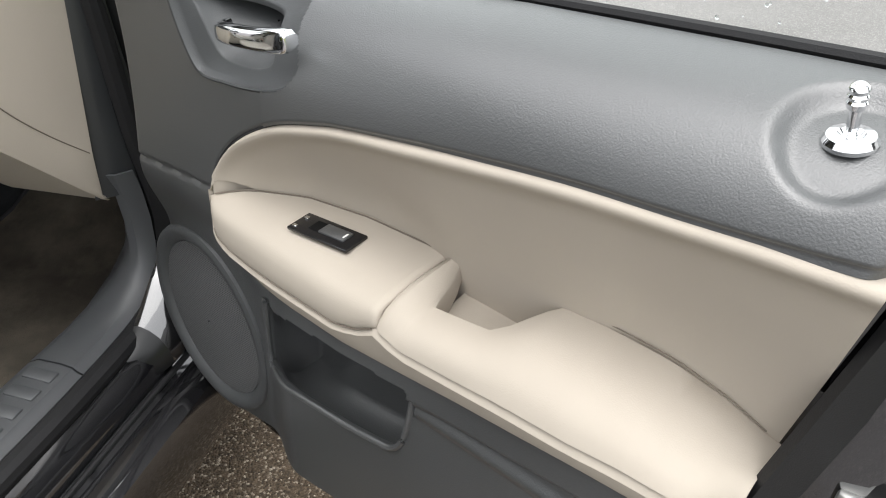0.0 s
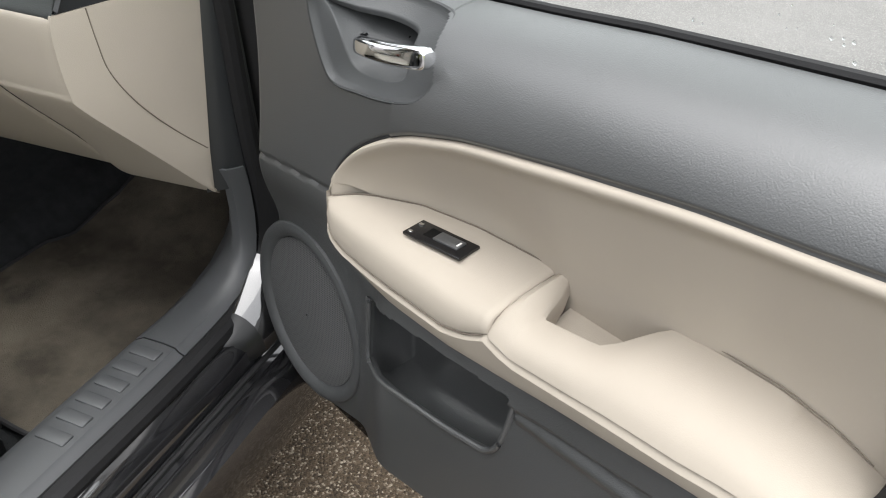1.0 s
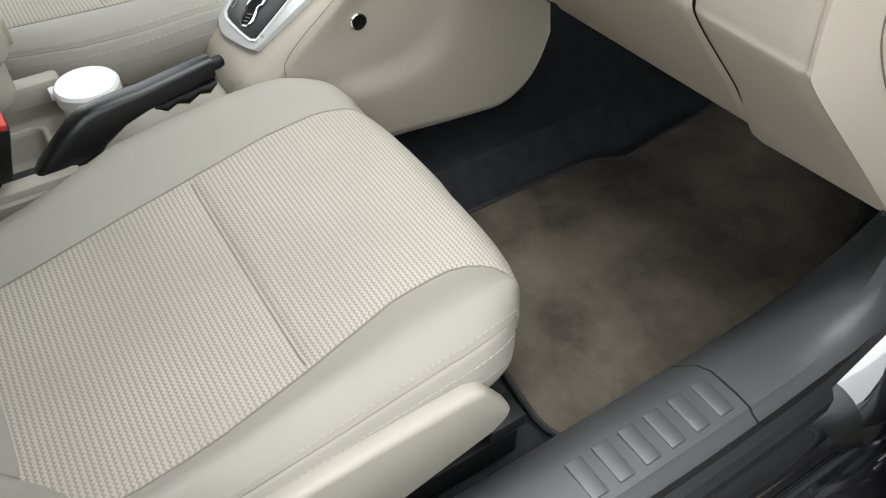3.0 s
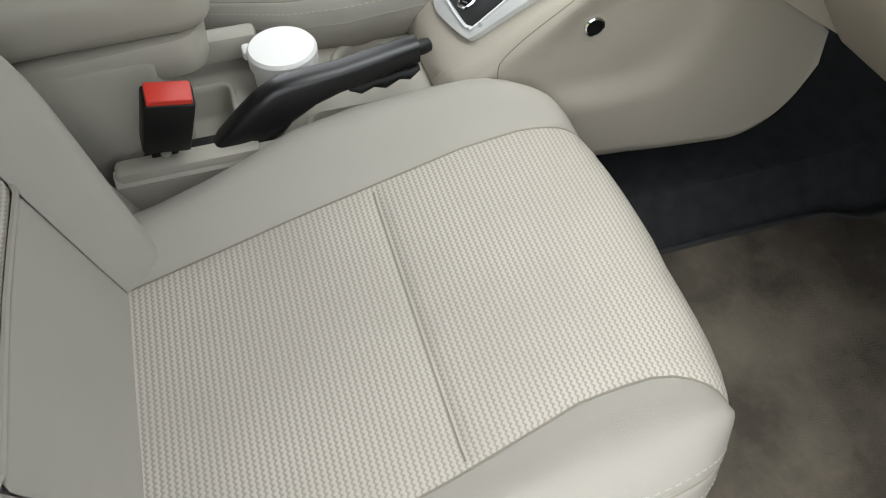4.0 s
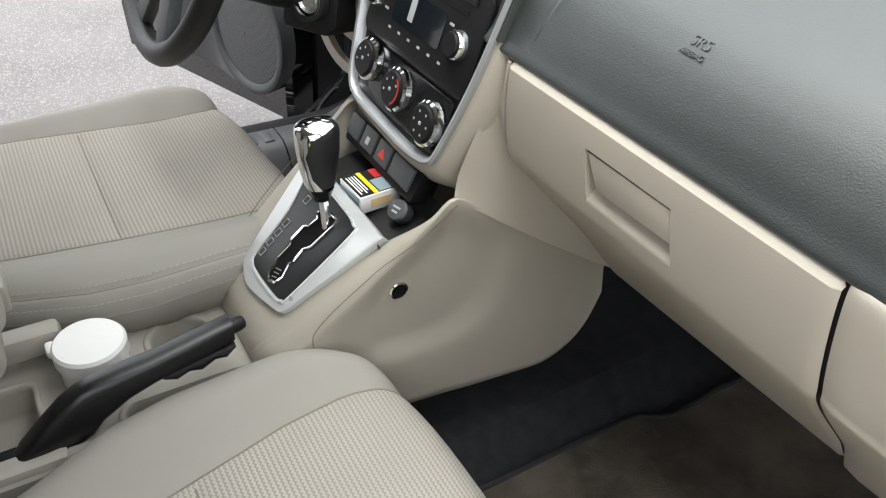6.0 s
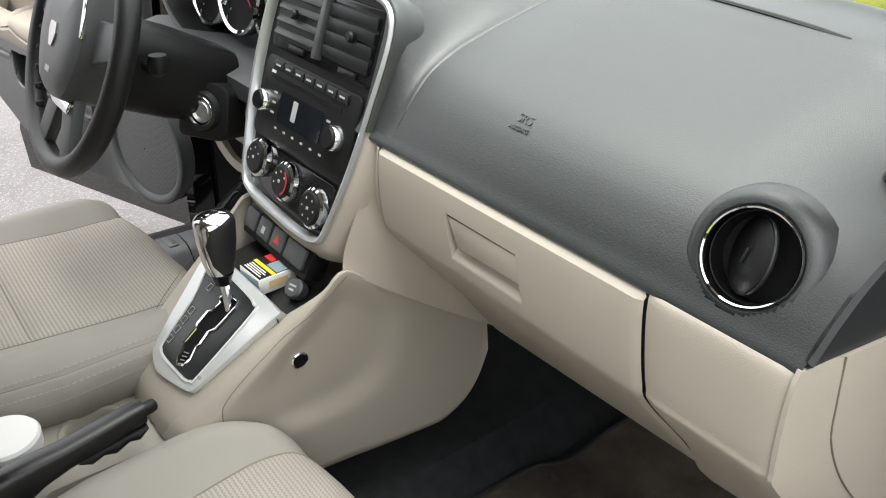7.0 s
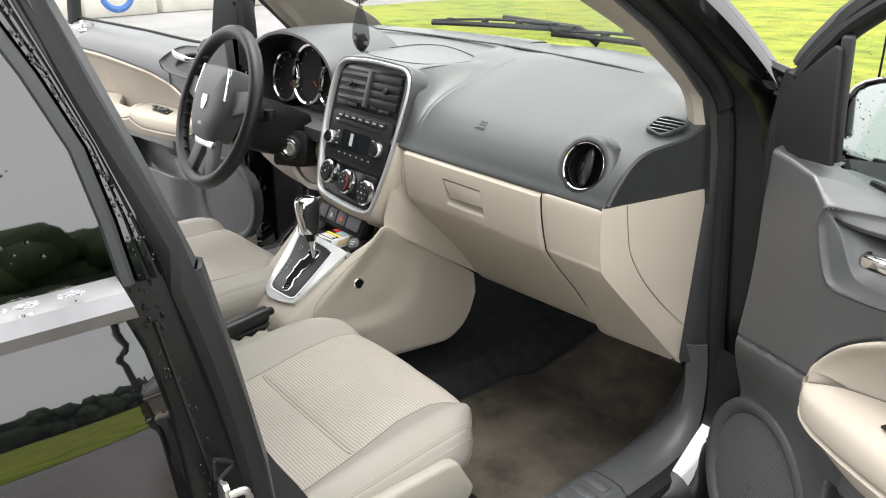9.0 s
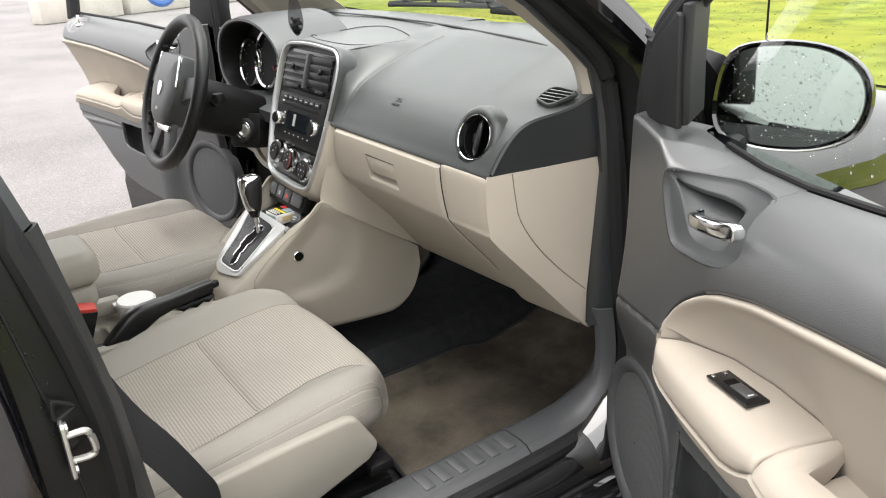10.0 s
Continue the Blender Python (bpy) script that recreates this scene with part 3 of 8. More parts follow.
    part("b_pillar", loft(rowset([[(xline(z) - 0.015, bline(z) + 0.004, z), (xline(z), bline(z) - 0.004, z), (xline(z) + 0.016, bline(z) - 0.055, z), (xline(z) + 0.02, bline(z) - 0.12, z), (xline(z) - 0.05, bline(z) - 0.14, z), (xline(z) - 0.05, bline(z) - 0.02, z)] for z in zs])), JAMB_PAINT, body)
    part("b_pillar_trim", sheet(rowset([[(xline(z) - 0.004, bline(z) + 0.002, z), (xline(z) - 0.008, bline(z) + 0.022, z), (xline(z) - 0.03, bline(z) + 0.032, z), (xline(z) - 0.075, bline(z) + 0.01, z), (xline(z) - 0.085, bline(z) - 0.10, z)] for z in zs if z <= 1.04]), 0.004), DARK_MATT, body, "dark plastic lower door post trim")
    part("b_pillar_cover", sheet(rowset([[(xline(z) - 0.004, bline(z) + 0.002, z), (xline(z) - 0.010, bline(z) + 0.016, z), (xline(z) - 0.03, bline(z) + 0.026, z), (xline(z) - 0.07, bline(z) + 0.008, z), (xline(z) - 0.08, bline(z) - 0.10, z)] for z in zs if z >= 1.03]), 0.004), DARK_MATT, body, "dark plastic upper door post trim")
    # front wing
    wing = []
    for y in (0.03, 0.2, 0.5, 0.9, 1.15):
        d = max(0.0, y - 0.5)
        wing.append([(0.66, y, 1.032 - 0.09 * y - 0.12 * d), (0.755, y, 1.022 - 0.09 * y - 0.12 * d), (0.81, y, 0.998 - 0.09 * y - 0.12 * d), (0.850 - 0.03 * d, y, 0.962 - 0.09 * y - 0.08 * d), (0.882 - 0.06 * d, y, 0.905 - 0.08 * y), (0.900 - 0.1 * d, y, 0.80 - 0.05 * y), (0.904 - 0.1 * d, y, 0.66), (0.880 - 0.1 * d, y, 0.48)])
    part("front_wing", sheet(rowset(wing), 0.004), PAINT, body)
    wheel_m = Matrix.Translation(mx((0.77, 0.62, 0.32))) @ pose(0, 0, 0, 0, 90 * s, 0)
    part("tyre", lathe([(0.20, -0.10), (0.30, -0.10), (0.32, -0.07), (0.32, 0.07), (0.30, 0.10), (0.20, 0.10)], wheel_m), RUBBER, body)
    # rear quarter behind the rear door
    quarter = []
    for y in (-1.90, -2.3, -2.65, -2.85):
        k = (-1.9 - y) / 0.95
        quarter.append([(0.62 - 0.06 * k, y, 1.45 - 0.10 * k), (0.70, y, 1.25), (0.78 - 0.03 * k, y, 1.07), (0.85 - 0.05 * k, y, 0.90), (0.87 - 0.06 * k, y, 0.62), (0.86 - 0.06 * k, y, 0.35)])
    part("rear_quarter", sheet(rowset(quarter), 0.01), PAINT, body)


for s in (1, -1):
    body_side(s)

# roof, headliner, screens
roof_rows, lining = [], []
for y, z, w in ((-0.60, 1.445, 0.60), (-0.75, 1.475, 0.60), (-1.0, 1.50, 0.605), (-1.5, 1.515, 0.60), (-2.1, 1.49, 0.58), (-2.55, 1.42, 0.55)):
    roof_rows.append([(x * w, y, z - 0.05 * abs(x) ** 3) for x in (-1.08, -0.9, -0.5, 0, 0.5, 0.9, 1.08)])
    lining.append([(x * w, y, z - 0.035 - 0.05 * abs(x) ** 3) for x in (-1.05, -0.9, -0.5, 0, 0.5, 0.9, 1.05)])
part("roof", sheet(roof_rows, 0.006), PAINT, body)
part("headliner", sheet(lining, 0.006), BEIGE, body, "pale cloth roof lining")
screen = []
for k in range(9):
    t = k / 8
    y, z, w = lerp(0.19, -0.62, t), 1.098 + 0.362 * t + 0.05 * math.sin(math.pi * t) * 0.6, lerp(0.70, 0.56, t)
    screen.append([(x * w, y - 0.16 * abs(x) ** 2.2 * (1 - t * 0.5), z - 0.01 * x * x) for x in [-1 + 0.125 * j for j in range(17)]])
ws = part("windscreen", sheet(screen), GLASS, body, "wet clear windscreen")
ws.visible_shadow = False
bonnet = []
for y, z in ((0.24, 1.035), (0.4, 1.02), (0.7, 0.975), (1.0, 0.90), (1.18, 0.82)):
    bonnet.append([(x * 0.70, y - 0.06 * x * x, z - 0.03 * x * x) for x in (-1, -0.7, -0.3, 0, 0.3, 0.7, 1)])
part("bonnet", sheet(bonnet, 0.004), PAINT, body)
part("front_bumper", loft([[(x, 1.10 - 0.15 * abs(x) ** 3, 0.25), (x, 1.22 - 0.2 * abs(x) ** 3, 0.35), (x, 1.22 - 0.2 * abs(x) ** 3, 0.6), (x, 1.17 - 0.2 * abs(x) ** 3, 0.82), (x, 1.0, 0.6)] for x in (-0.82, -0.6, -0.3, 0, 0.3, 0.6, 0.82)]), PAINT, body)
part("cowl", sheet([[(x, 0.165 - 0.15 * abs(x / 0.7) ** 2.2 + dy, 1.078 + dz) for x in (-0.66, -0.5, -0.25, 0, 0.25, 0.5, 0.66)] for dy, dz in ((0.0, 0.0), (0.05, -0.015), (0.12, -0.035))], 0.004), BLACK, body, "black plastic cowl below the windscreen")
part("tailgate", sheet([[(x, -2.56, 1.42), (x * 1.1, -2.75, 1.15), (x * 1.3, -2.86, 0.95), (x * 1.35, -2.9, 0.4)] for x in (-0.6, -0.3, 0, 0.3, 0.6)], 0.03), PAINT, body)

# floor pan, tunnel and bulkhead
floor_rows = []
for y, z in ((-2.7, 0.36), (-1.3, 0.32), (-1.0, 0.305), (-0.6, 0.30), (-0.25, 0.298), (0.02, 0.30), (0.14, 0.335), (0.28, 0.44), (0.36, 0.60), (0.38, 0.85)):
    floor_rows.append([(x, y, z + (0.06 if abs(x) < 0.14 and y < 0.2 else 0.0)) for x in (-0.74, -0.6, -0.4, -0.2, -0.13, 0.0, 0.13, 0.2, 0.4, 0.6, 0.74)])
part("floor_carpet", sheet(floor_rows, 0.01), CARPET, body, "black carpet of the footwells")
part("underbody", box((0, -0.85, 0.24), (1.46, 3.3, 0.06), 0.02), BLACK, body)


# ---- front doors ----
TOP = curve([(0.197, 0.762), (0.2018, 0.785), (0.2135, 0.805), (0.234, 0.828), (0.261, 0.849), (0.296, 0.870), (0.331, 0.886), (0.381, 0.902), (0.411, 0.910), (0.481, 0.924), (0.541, 0.935), (0.642, 0.951), (0.725, 0.960), (0.794, 0.968), (0.850, 0.976)], 6)
SPEAKER = (0.104, 0.505, 0.122, 0.141)


def panel_top(u):
    """Height of the panel's upper rim at the window."""
    return along([(0.0, 1.012), (0.06, 1.004), (0.12, 0.997), (0.2, 0.993), (0.3, 0.996), (0.4, 1.006), (0.52, 1.020), (0.726, 1.037), (0.9, 1.050)], u)


SECTION_FOOT = 0.76


def panel_swell(u, z):
    return 0.036 * (1 - smooth(0.52, 0.93, z - (panel_top(u) - 1.02)))


def section(u, s):
    """The panel cut across at u: (n, z) at s metres up from its foot, over the shoulder and along the ledge to the window."""
    top, soft = panel_top(u), smooth(0.135, 0.27, u)
    crest = lerp(along([(0.0, 1.045), (0.05, 1.043), (0.08, 1.039), (0.128, 1.030), (0.15, 1.012), (0.175, 0.995)], u), top - 0.012, soft)
    r1, r2 = lerp(0.008, 0.100, soft), lerp(0.008, 0.117, soft)
    leg = crest - SECTION_FOOT
    across, up = -0.118, top - crest
    far = math.hypot(across, up)
    if s < leg - r1:
        n, z = 0.0, SECTION_FOOT + s
    elif s < leg + r2:
        t = (s - leg + r1) / (r1 + r2)
        n = t * t * across * r2 / far
        z = (1 - t) ** 2 * (crest - r1) + 2 * t * (1 - t) * crest + t * t * (crest + up * r2 / far)
    else:
        k = min(s - leg, far) / far
        n, z = across * k, crest + up * k
    return n + panel_swell(u, z), z


def section_length(u):
    top, soft = panel_top(u), smooth(0.135, 0.27, u)
    crest = lerp(along([(0.0, 1.045), (0.05, 1.043), (0.08, 1.039), (0.128, 1.030), (0.15, 1.012), (0.175, 0.995)], u), top - 0.012, soft)
    return crest - SECTION_FOOT + math.hypot(0.118, top - crest)


def panel_depth(u, z):
    """How far the plain inner face stands towards the cabin at a height below the shoulder."""
    if z <= SECTION_FOOT:
        return lerp(panel_swell(u, z), -0.006, smooth(0.34, 0.215, u) * smooth(0.748, 0.640, z))
    high = section_length(u)
    steps = 60
    last = None
    for k in range(steps + 1):
        n, zz = section(u, high * k / steps)
        if zz >= z:
            return lerp(last[0], n, (z - last[1]) / max(zz - last[1], 1e-6)) if last else n
        last = (n, zz)
    return last[0]


def on_section(u, s, lift=0.0):
    """A place on the panel by u and s, lifted off along its normal."""
    n, z = section(u, s)
    if not lift:
        return D(u, n, z)
    e = 0.0015
    a, b = section(u, s - e), section(u, s + e)
    c, d = section(u - e, s), section(u + e, s)
    along_s, along_u = Vector((0, b[0] - a[0], b[1] - a[1])), Vector((2 * e, d[0] - c[0], d[1] - c[1]))
    out = along_s.cross(along_u).normalized()
    if out.y < 0 and out.z < 0.3:
        out = -out
    return D(u + out.x * lift, n + out.y * lift, z + out.z * lift)


def insert_top(u):
    return along(TOP, u)


def insert_bottom(u):
    return along([(0.197, 0.762), (0.200, 0.737), (0.206, 0.716), (0.219, 0.704), (0.235, 0.696), (0.260, 0.688), (0.287, 0.683), (0.336, 0.682), (0.427, 0.686), (0.508, 0.698), (0.578, 0.709), (0.641, 0.717), (0.697, 0.725), (0.738, 0.730), (0.81, 0.738)], u)


BEZEL = np.array(curve([(0.164, 0.240), (0.157, 0.225), (0.155, 0.206), (0.1675, 0.171), (0.184, 0.1435), (0.200, 0.1365), (0.235, 0.140), (0.300, 0.153), (0.337, 0.170), (0.351, 0.200), (0.3315, 0.2415), (0.314, 0.284), (0.304, 0.297), (0.276, 0.303), (0.232, 0.300), (0.208, 0.286), (0.181, 0.262)], 6, True))
CUP = curve([(0.172, 0.233), (0.190, 0.206), (0.207, 0.175), (0.222, 0.162), (0.247, 0.163), (0.281, 0.173), (0.295, 0.191), (0.284, 0.238), (0.275, 0.262), (0.257, 0.270), (0.230, 0.267), (0.203, 0.252), (0.184, 0.242)], 6, True)


def by_angle(outline, centre, count):
    """The outline met by count rays from the centre."""
    rows = sorted((math.atan2(q[1] - centre[1], q[0] - centre[0]), math.hypot(q[0] - centre[0], q[1] - centre[1])) for q in outline)
    rows = [(rows[-1][0] - 2 * math.pi, rows[-1][1])] + rows + [(rows[0][0] + 2 * math.pi, rows[0][1])]
    made = []
    for k in range(count):
        t = -math.pi + 2 * math.pi * (k + 0.5) / count
        r = along(rows, t)
        made.append((centre[0] + r * math.cos(t), centre[1] + r * math.sin(t)))
    return made


def in_bezel(u, z):
    """Signed distance to the edge of the handle recess, positive inside."""
    if not (0.12 < u < 0.41 and 0.11 < z < 0.33):
        return -0.03
    a, b = BEZEL, np.roll(BEZEL, -1, axis=0)
    e, w = b - a, np.array((u, z)) - a
    t = np.clip((w * e).sum(axis=1) / ((e * e).sum(axis=1) + 1e-12), 0, 1)
    d = np.hypot(w[:, 0] - e[:, 0] * t, w[:, 1] - e[:, 1] * t)
    cross = ((a[:, 1] > z) != (b[:, 1] > z)) & (u < (b[:, 0] - a[:, 0]) * (z - a[:, 1]) / (b[:, 1] - a[:, 1] + 1e-12) + a[:, 0])
    return float(d.min()) * (1 if cross.sum() % 2 else -1)


def in_pocket(u, z):
    low = along([(0.262, 0.546), (0.347, 0.564), (0.437, 0.579), (0.50, 0.594), (0.53, 0.625)], u)
    high = along([(0.258, 0.645), (0.33, 0.668), (0.42, 0.678), (0.53, 0.690)], u)
    right = along([(0.55, 0.500), (0.60, 0.511), (0.625, 0.520), (0.69, 0.526)], z)
    return min(u - 0.265, right - u, z - low, high - z)


def D(u, n, z):
    return Vector((u, -n, z))


def build_door(flip, turn, label, driver):
    door = thing("front_door", None, label, "car door", "open front doors", turn=turn)

    def p(name, bm, mat, text="", parent=None, sharp=35):
        return part(name, bm, mat, parent or door, text, local=True, sharp=sharp, flip=flip)

    # painted shell with curved outer skin, and the folded edges round it
    rings = []
    edge = ((0.27, -0.12, 0.70), (0.31, -0.145, 0.76), (0.38, -0.155, 0.80), (0.48, -0.165, 0.835), (0.65, -0.175, 0.90), (0.85, -0.165, 0.935), (0.975, -0.150, 0.935), (0.998, -0.145, 0.935))
    if driver:
        edge = tuple((z, n_out, min(u1, along([(0.46, u1), (0.50, 0.765), (0.694, 0.795), (0.941, 0.845), (1.05, 0.88)], z))) for z, n_out, u1 in edge)
    for z, n_out, u1 in edge:
        n_in = -0.118
        rings.append([D(0.012, n_in, z), D(0.0, n_in - 0.005, z), D(-0.005, n_out + 0.01, z), D(0.03, n_out - 0.004, z), D(0.3, n_out - 0.012, z), D(0.65, n_out - 0.010, z), D(u1 - 0.03, n_out, z), D(u1, n_out + 0.012, z), D(u1, n_in - 0.005, z), D(u1 - 0.03, n_in, z)])
    p("door_shell", loft(rings), PAINT)
    p("front_edge", loft([[D(-0.002, -0.120, z), D(0.0, -0.045 - 0.04 * smooth(0.95, 1.02, z), z), D(0.012, -0.032 - 0.05 * smooth(0.95, 1.02, z), z), D(0.03, -0.032 - 0.05 * smooth(0.95, 1.02, z), z), D(0.03, -0.120, z)] for z in (0.29, 0.5, 0.7, 0.9, 0.96, 1.01)]), PAINT)
    sunk = 0.040 if driver else 0.0
    p("rear_edge", loft([[D(u1 - 0.002, -0.120, z), D(u1 - 0.006, -0.075 - sunk, z), D(u1 - 0.03, -0.060 - sunk, z), D(u1 - 0.045, -0.048 - sunk, z), D(u1 - 0.10, -0.040 - sunk, z), D(u1 - 0.10, -0.120, z)] for z, n_out, u1 in edge]), PAINT)
    p("bottom_edge", loft([[D(u, -0.120, 0.28), D(u, -0.06, 0.285), D(u, -0.040, 0.30), D(u, -0.034, 0.42), D(u, -0.045, 0.46), D(u, -0.12, 0.46)] for u in (0.02, 0.2, 0.4, 0.55, 0.68)]), PAINT)
    if driver:
        p("hinge_flange", loft([[D(-0.012, -0.115, z), D(-0.012, -0.30, z), D(0.010, -0.30, z), D(0.010, -0.115, z)] for z in (0.30, 0.6, 0.98)]), JAMB_PAINT, "black painted front flange of the door")
    # trim panel
    # its rows follow the rim of the opening for the beige insert
    rows = []
    NU, LOW, GAP, HIGH = 270, 100, 3, 110
    for i in range(NU + 1):
        row = []
        for j in range(LOW + GAP + HIGH + 1):
            su = i / NU
            ug = lerp(0.02, 0.85, su)
            zb = along([(0.0, 0.375), (0.10, 0.362), (0.2, 0.380), (0.30, 0.405), (0.38, 0.420), (0.50, 0.445), (0.58, 0.475), (0.66, 0.545), (0.73, 0.62), (0.80, 0.68), (0.85, 0.70)], ug)
            zt = panel_top(ug)
            u = ug
            for again in range(3):
                hb, ht = insert_bottom(u), insert_top(u)
                hb += min(0.004, 0.2 * (ht - hb))
                if j <= LOW:
                    z = lerp(zb, hb, j / LOW)
                elif j <= LOW + GAP:
                    z = lerp(hb, ht, (j - LOW) / GAP)
                else:
                    climb = lerp(ht - SECTION_FOOT, section_length(u), (j - LOW - GAP) / HIGH)
                    z = section(u, climb)[1]
                ul = along([(0.36, 0.08), (0.45, 0.04), (0.60, 0.030), (0.68, 0.022), (0.80, 0.022), (0.95, 0.018), (1.04, 0.022)], z)
                ur = along([(0.40, 0.76), (0.60, 0.785), (0.694, 0.80), (0.772, 0.815), (0.862, 0.832), (0.941, 0.850), (1.0, 0.868), (1.05, 0.885)], z)
                u = lerp(ul, ur, su)
            upper = j > LOW + GAP
            n = section(u, climb)[0] if upper else panel_depth(u, z)
            k = math.hypot((u - SPEAKER[0]) / SPEAKER[2], (z - SPEAKER[1]) / SPEAKER[3])
            n -= 0.016 * smooth(1.02, 0.96, k)
            # ledge line under the beige part, and the crease from the front edge
            if u > 0.30:
                n += 0.006 * smooth(insert_bottom(u) - 0.030, insert_bottom(u) - 0.022, z)
            if u > 0.53:
                n += 0.004 * smooth(0.012, 0.0, abs(z - (0.668 + 0.06 * (u - 0.53))))
            if u < 0.20:
                n -= 0.003 * smooth(0.004, 0.0, abs(z - along([(0.0, 0.742), (0.20, 0.762)], u)))
            # dish of the lock knob
            if upper:
                kk = math.hypot((u - 0.797) / 0.048, (n + 0.052) / 0.044)
                z -= 0.011 * smooth(1.0, 0.62, kk)
            # rim of the opening turns inwards
            if u > 0.19 and z > insert_bottom(u) + 0.01:
                n -= 0.004 * smooth(0.005, 0.0, z - insert_top(u))
            # end rolls back to the shell
            n -= 0.03 * smooth(0.03, 0.0, ur - u) ** 2 + 0.02 * smooth(0.02, 0.0, u - ul) ** 2
            row.append((D(u, n, z), u, climb if upper else None))
        rows.append(row)
    panel = bmesh.new()
    holes = []
    for half in ([r[:LOW + 1] for r in rows], [r[LOW + GAP:] for r in rows]):
        grid = [[panel.verts.new(q[0]) for q in r] for r in half]
        for i in range(len(grid) - 1):
            for k in range(len(grid[0]) - 1):
                made = panel.faces.new((grid[i][k], grid[i + 1][k], grid[i + 1][k + 1], grid[i][k + 1]))
                (qa, ua, sa), (qb, ub, sb) = half[i][k], half[i + 1][k + 1]
                mid = (qa + qb) / 2
                if (sa is not None and sb is not None and in_bezel((ua + ub) / 2, (sa + sb) / 2) > 0.0006) or in_pocket(mid.x, mid.z) > 0.003:
                    holes.append(made)
    bmesh.ops.delete(panel, geom=holes, context="FACES")
    bmesh.ops.remove_doubles(panel, verts=panel.verts, dist=1e-5)
    p("door_panel", panel, DARK, "dark grey grained plastic door trim panel", sharp=60)
    # recessed surround of the inner handle: raised lip, sloping band, then the finger cup
    middle = (0.240, 0.215)
    outer_line, cup_line = by_angle([tuple(q) for q in BEZEL], middle, 144), by_angle(CUP, middle, 144)
    rings = []
    for f, drop in ((-0.10, -0.002), (-0.06, 0.0010), (-0.02, 0.0022), (0.05, 0.0014), (0.10, -0.0035), (0.25, -0.007), (0.90, -0.010), (0.98, -0.0105), (1.03, -0.012), (1.08, -0.017)):
        ring = []
        for q, r in zip(outer_line, cup_line):
            u, c = lerp(q[0], r[0], f), lerp(q[1], r[1], f)
            if f < 0:
                d = Vector((q[0] - middle[0], q[1] - middle[1])).normalized()
                u, c = q[0] - d.x * 0.05 * f, q[1] - d.y * 0.05 * f
            ring.append(on_section(u, c, drop))
        rings.append(ring)
    for g, deep in ((0.88, 0.30), (0.82, 0.70), (0.74, 0.92), (0.5, 1.0), (0.2, 1.0), (0.02, 1.0)):
        ring = []
        for r in cup_line:
            u, c = lerp(middle[0], r[0], g), lerp(middle[1], r[1], g)
            rim = on_section(u, c, -0.016)
            floor = Vector((u, max(0.036 + 0.050 * smooth(0.18, 0.235, c), rim.y + 0.006), min(rim.z, 0.760 + c - 0.02 * smooth(0.22, 0.27, c))))
            ring.append(rim.lerp(floor, deep))
        rings.append(ring)
    p("handle_surround", sheet(rings, close_v=True), SPEAKER_DARK, "dark grey recess round the inner handle", sharp=50)
    # beige upper insert: rolled lip above, then a dished face down to the armrest
    us = [0.1972, 0.1985, 0.2005, 0.204, 0.209, 0.216, 0.225, 0.236] + [0.25 + 0.0117 * k for k in range(48)] + [0.812, 0.820]
    seam_n = [(0.197, 0.018), (0.215, 0.004), (0.25, -0.016), (0.31, -0.038), (0.39, -0.051), (0.47, -0.056), (0.9, -0.056)]
    seam_z = [(0.197, 0.760), (0.234, 0.771), (0.309, 0.781), (0.387, 0.786), (0.484, 0.789), (0.515, 0.786), (0.632, 0.806), (0.68, 0.809), (0.73, 0.809), (0.777, 0.800), (0.82, 0.784)]
    rows = []
    for u in us:
        zt, zs, ns = insert_top(u), along(seam_z, u) - 0.004 - 0.052 * smooth(0.42, 0.51, u) * smooth(0.70, 0.64, u) - 0.014 * smooth(0.63, 0.68, u), along(seam_n, u)
        n0 = panel_depth(u, zt)
        tip = smooth(0.197, 0.27, u)
        h = zt - zs
        shift = along([(0.19, 0.0), (0.78, 0.0), (0.82, 1.0)], u)
        row = []
        for d in (-0.002, 0.0, 0.0015, 0.003, 0.005, 0.0075, 0.010, 0.013, 0.016, 0.020, 0.024, 0.029, 0.035) + tuple(0.035 + (h - 0.035) * k / 10 for k in range(1, 11)):
            if h < 0.07:
                d = max(d, 0) * h / max(h, 0.07) if d > 0 else d
            f = min(max(d / h, 0), 1)
            bead = (0.004 + 0.006 * tip) * (math.exp(-((d - 0.010) / 0.010) ** 2)) - 0.012 * smooth(0.004, -0.002, d)
            n = lerp(n0, ns - 0.002, math.sin(f * math.pi / 2) ** 1.25) + bead * (1 - f)
            z = zt - d
            uu = u + shift * along([(0.70, -0.018), (0.77, -0.004), (0.86, 0.012), (0.97, 0.030)], z)
            row.append(D(uu, n, z))
        rows.append(row)
    p("upper_insert", sheet(rows, 0.003, toward=(0, 1, 0)), BEIGE_SOFT, "beige soft upper door insert with a rolled lip")
    # armrest: switch pod in front, padded rest behind, band below
    crease = [(0.197, 0.740), (0.206, 0.728), (0.222, 0.720), (0.25, 0.715), (0.342, 0.718), (0.431, 0.724), (0.464, 0.736), (0.490, 0.752), (0.502, 0.748), (0.524, 0.744), (0.578, 0.750), (0.639, 0.757), (0.741, 0.766), (0.80, 0.766)]
    outer_n = [(0.197, 0.012), (0.201, 0.018), (0.208, 0.024), (0.225, 0.030), (0.3, 0.036), (0.45, 0.040), (0.5, 0.040), (0.7, 0.038), (0.80, 0.030)]
    rows = []
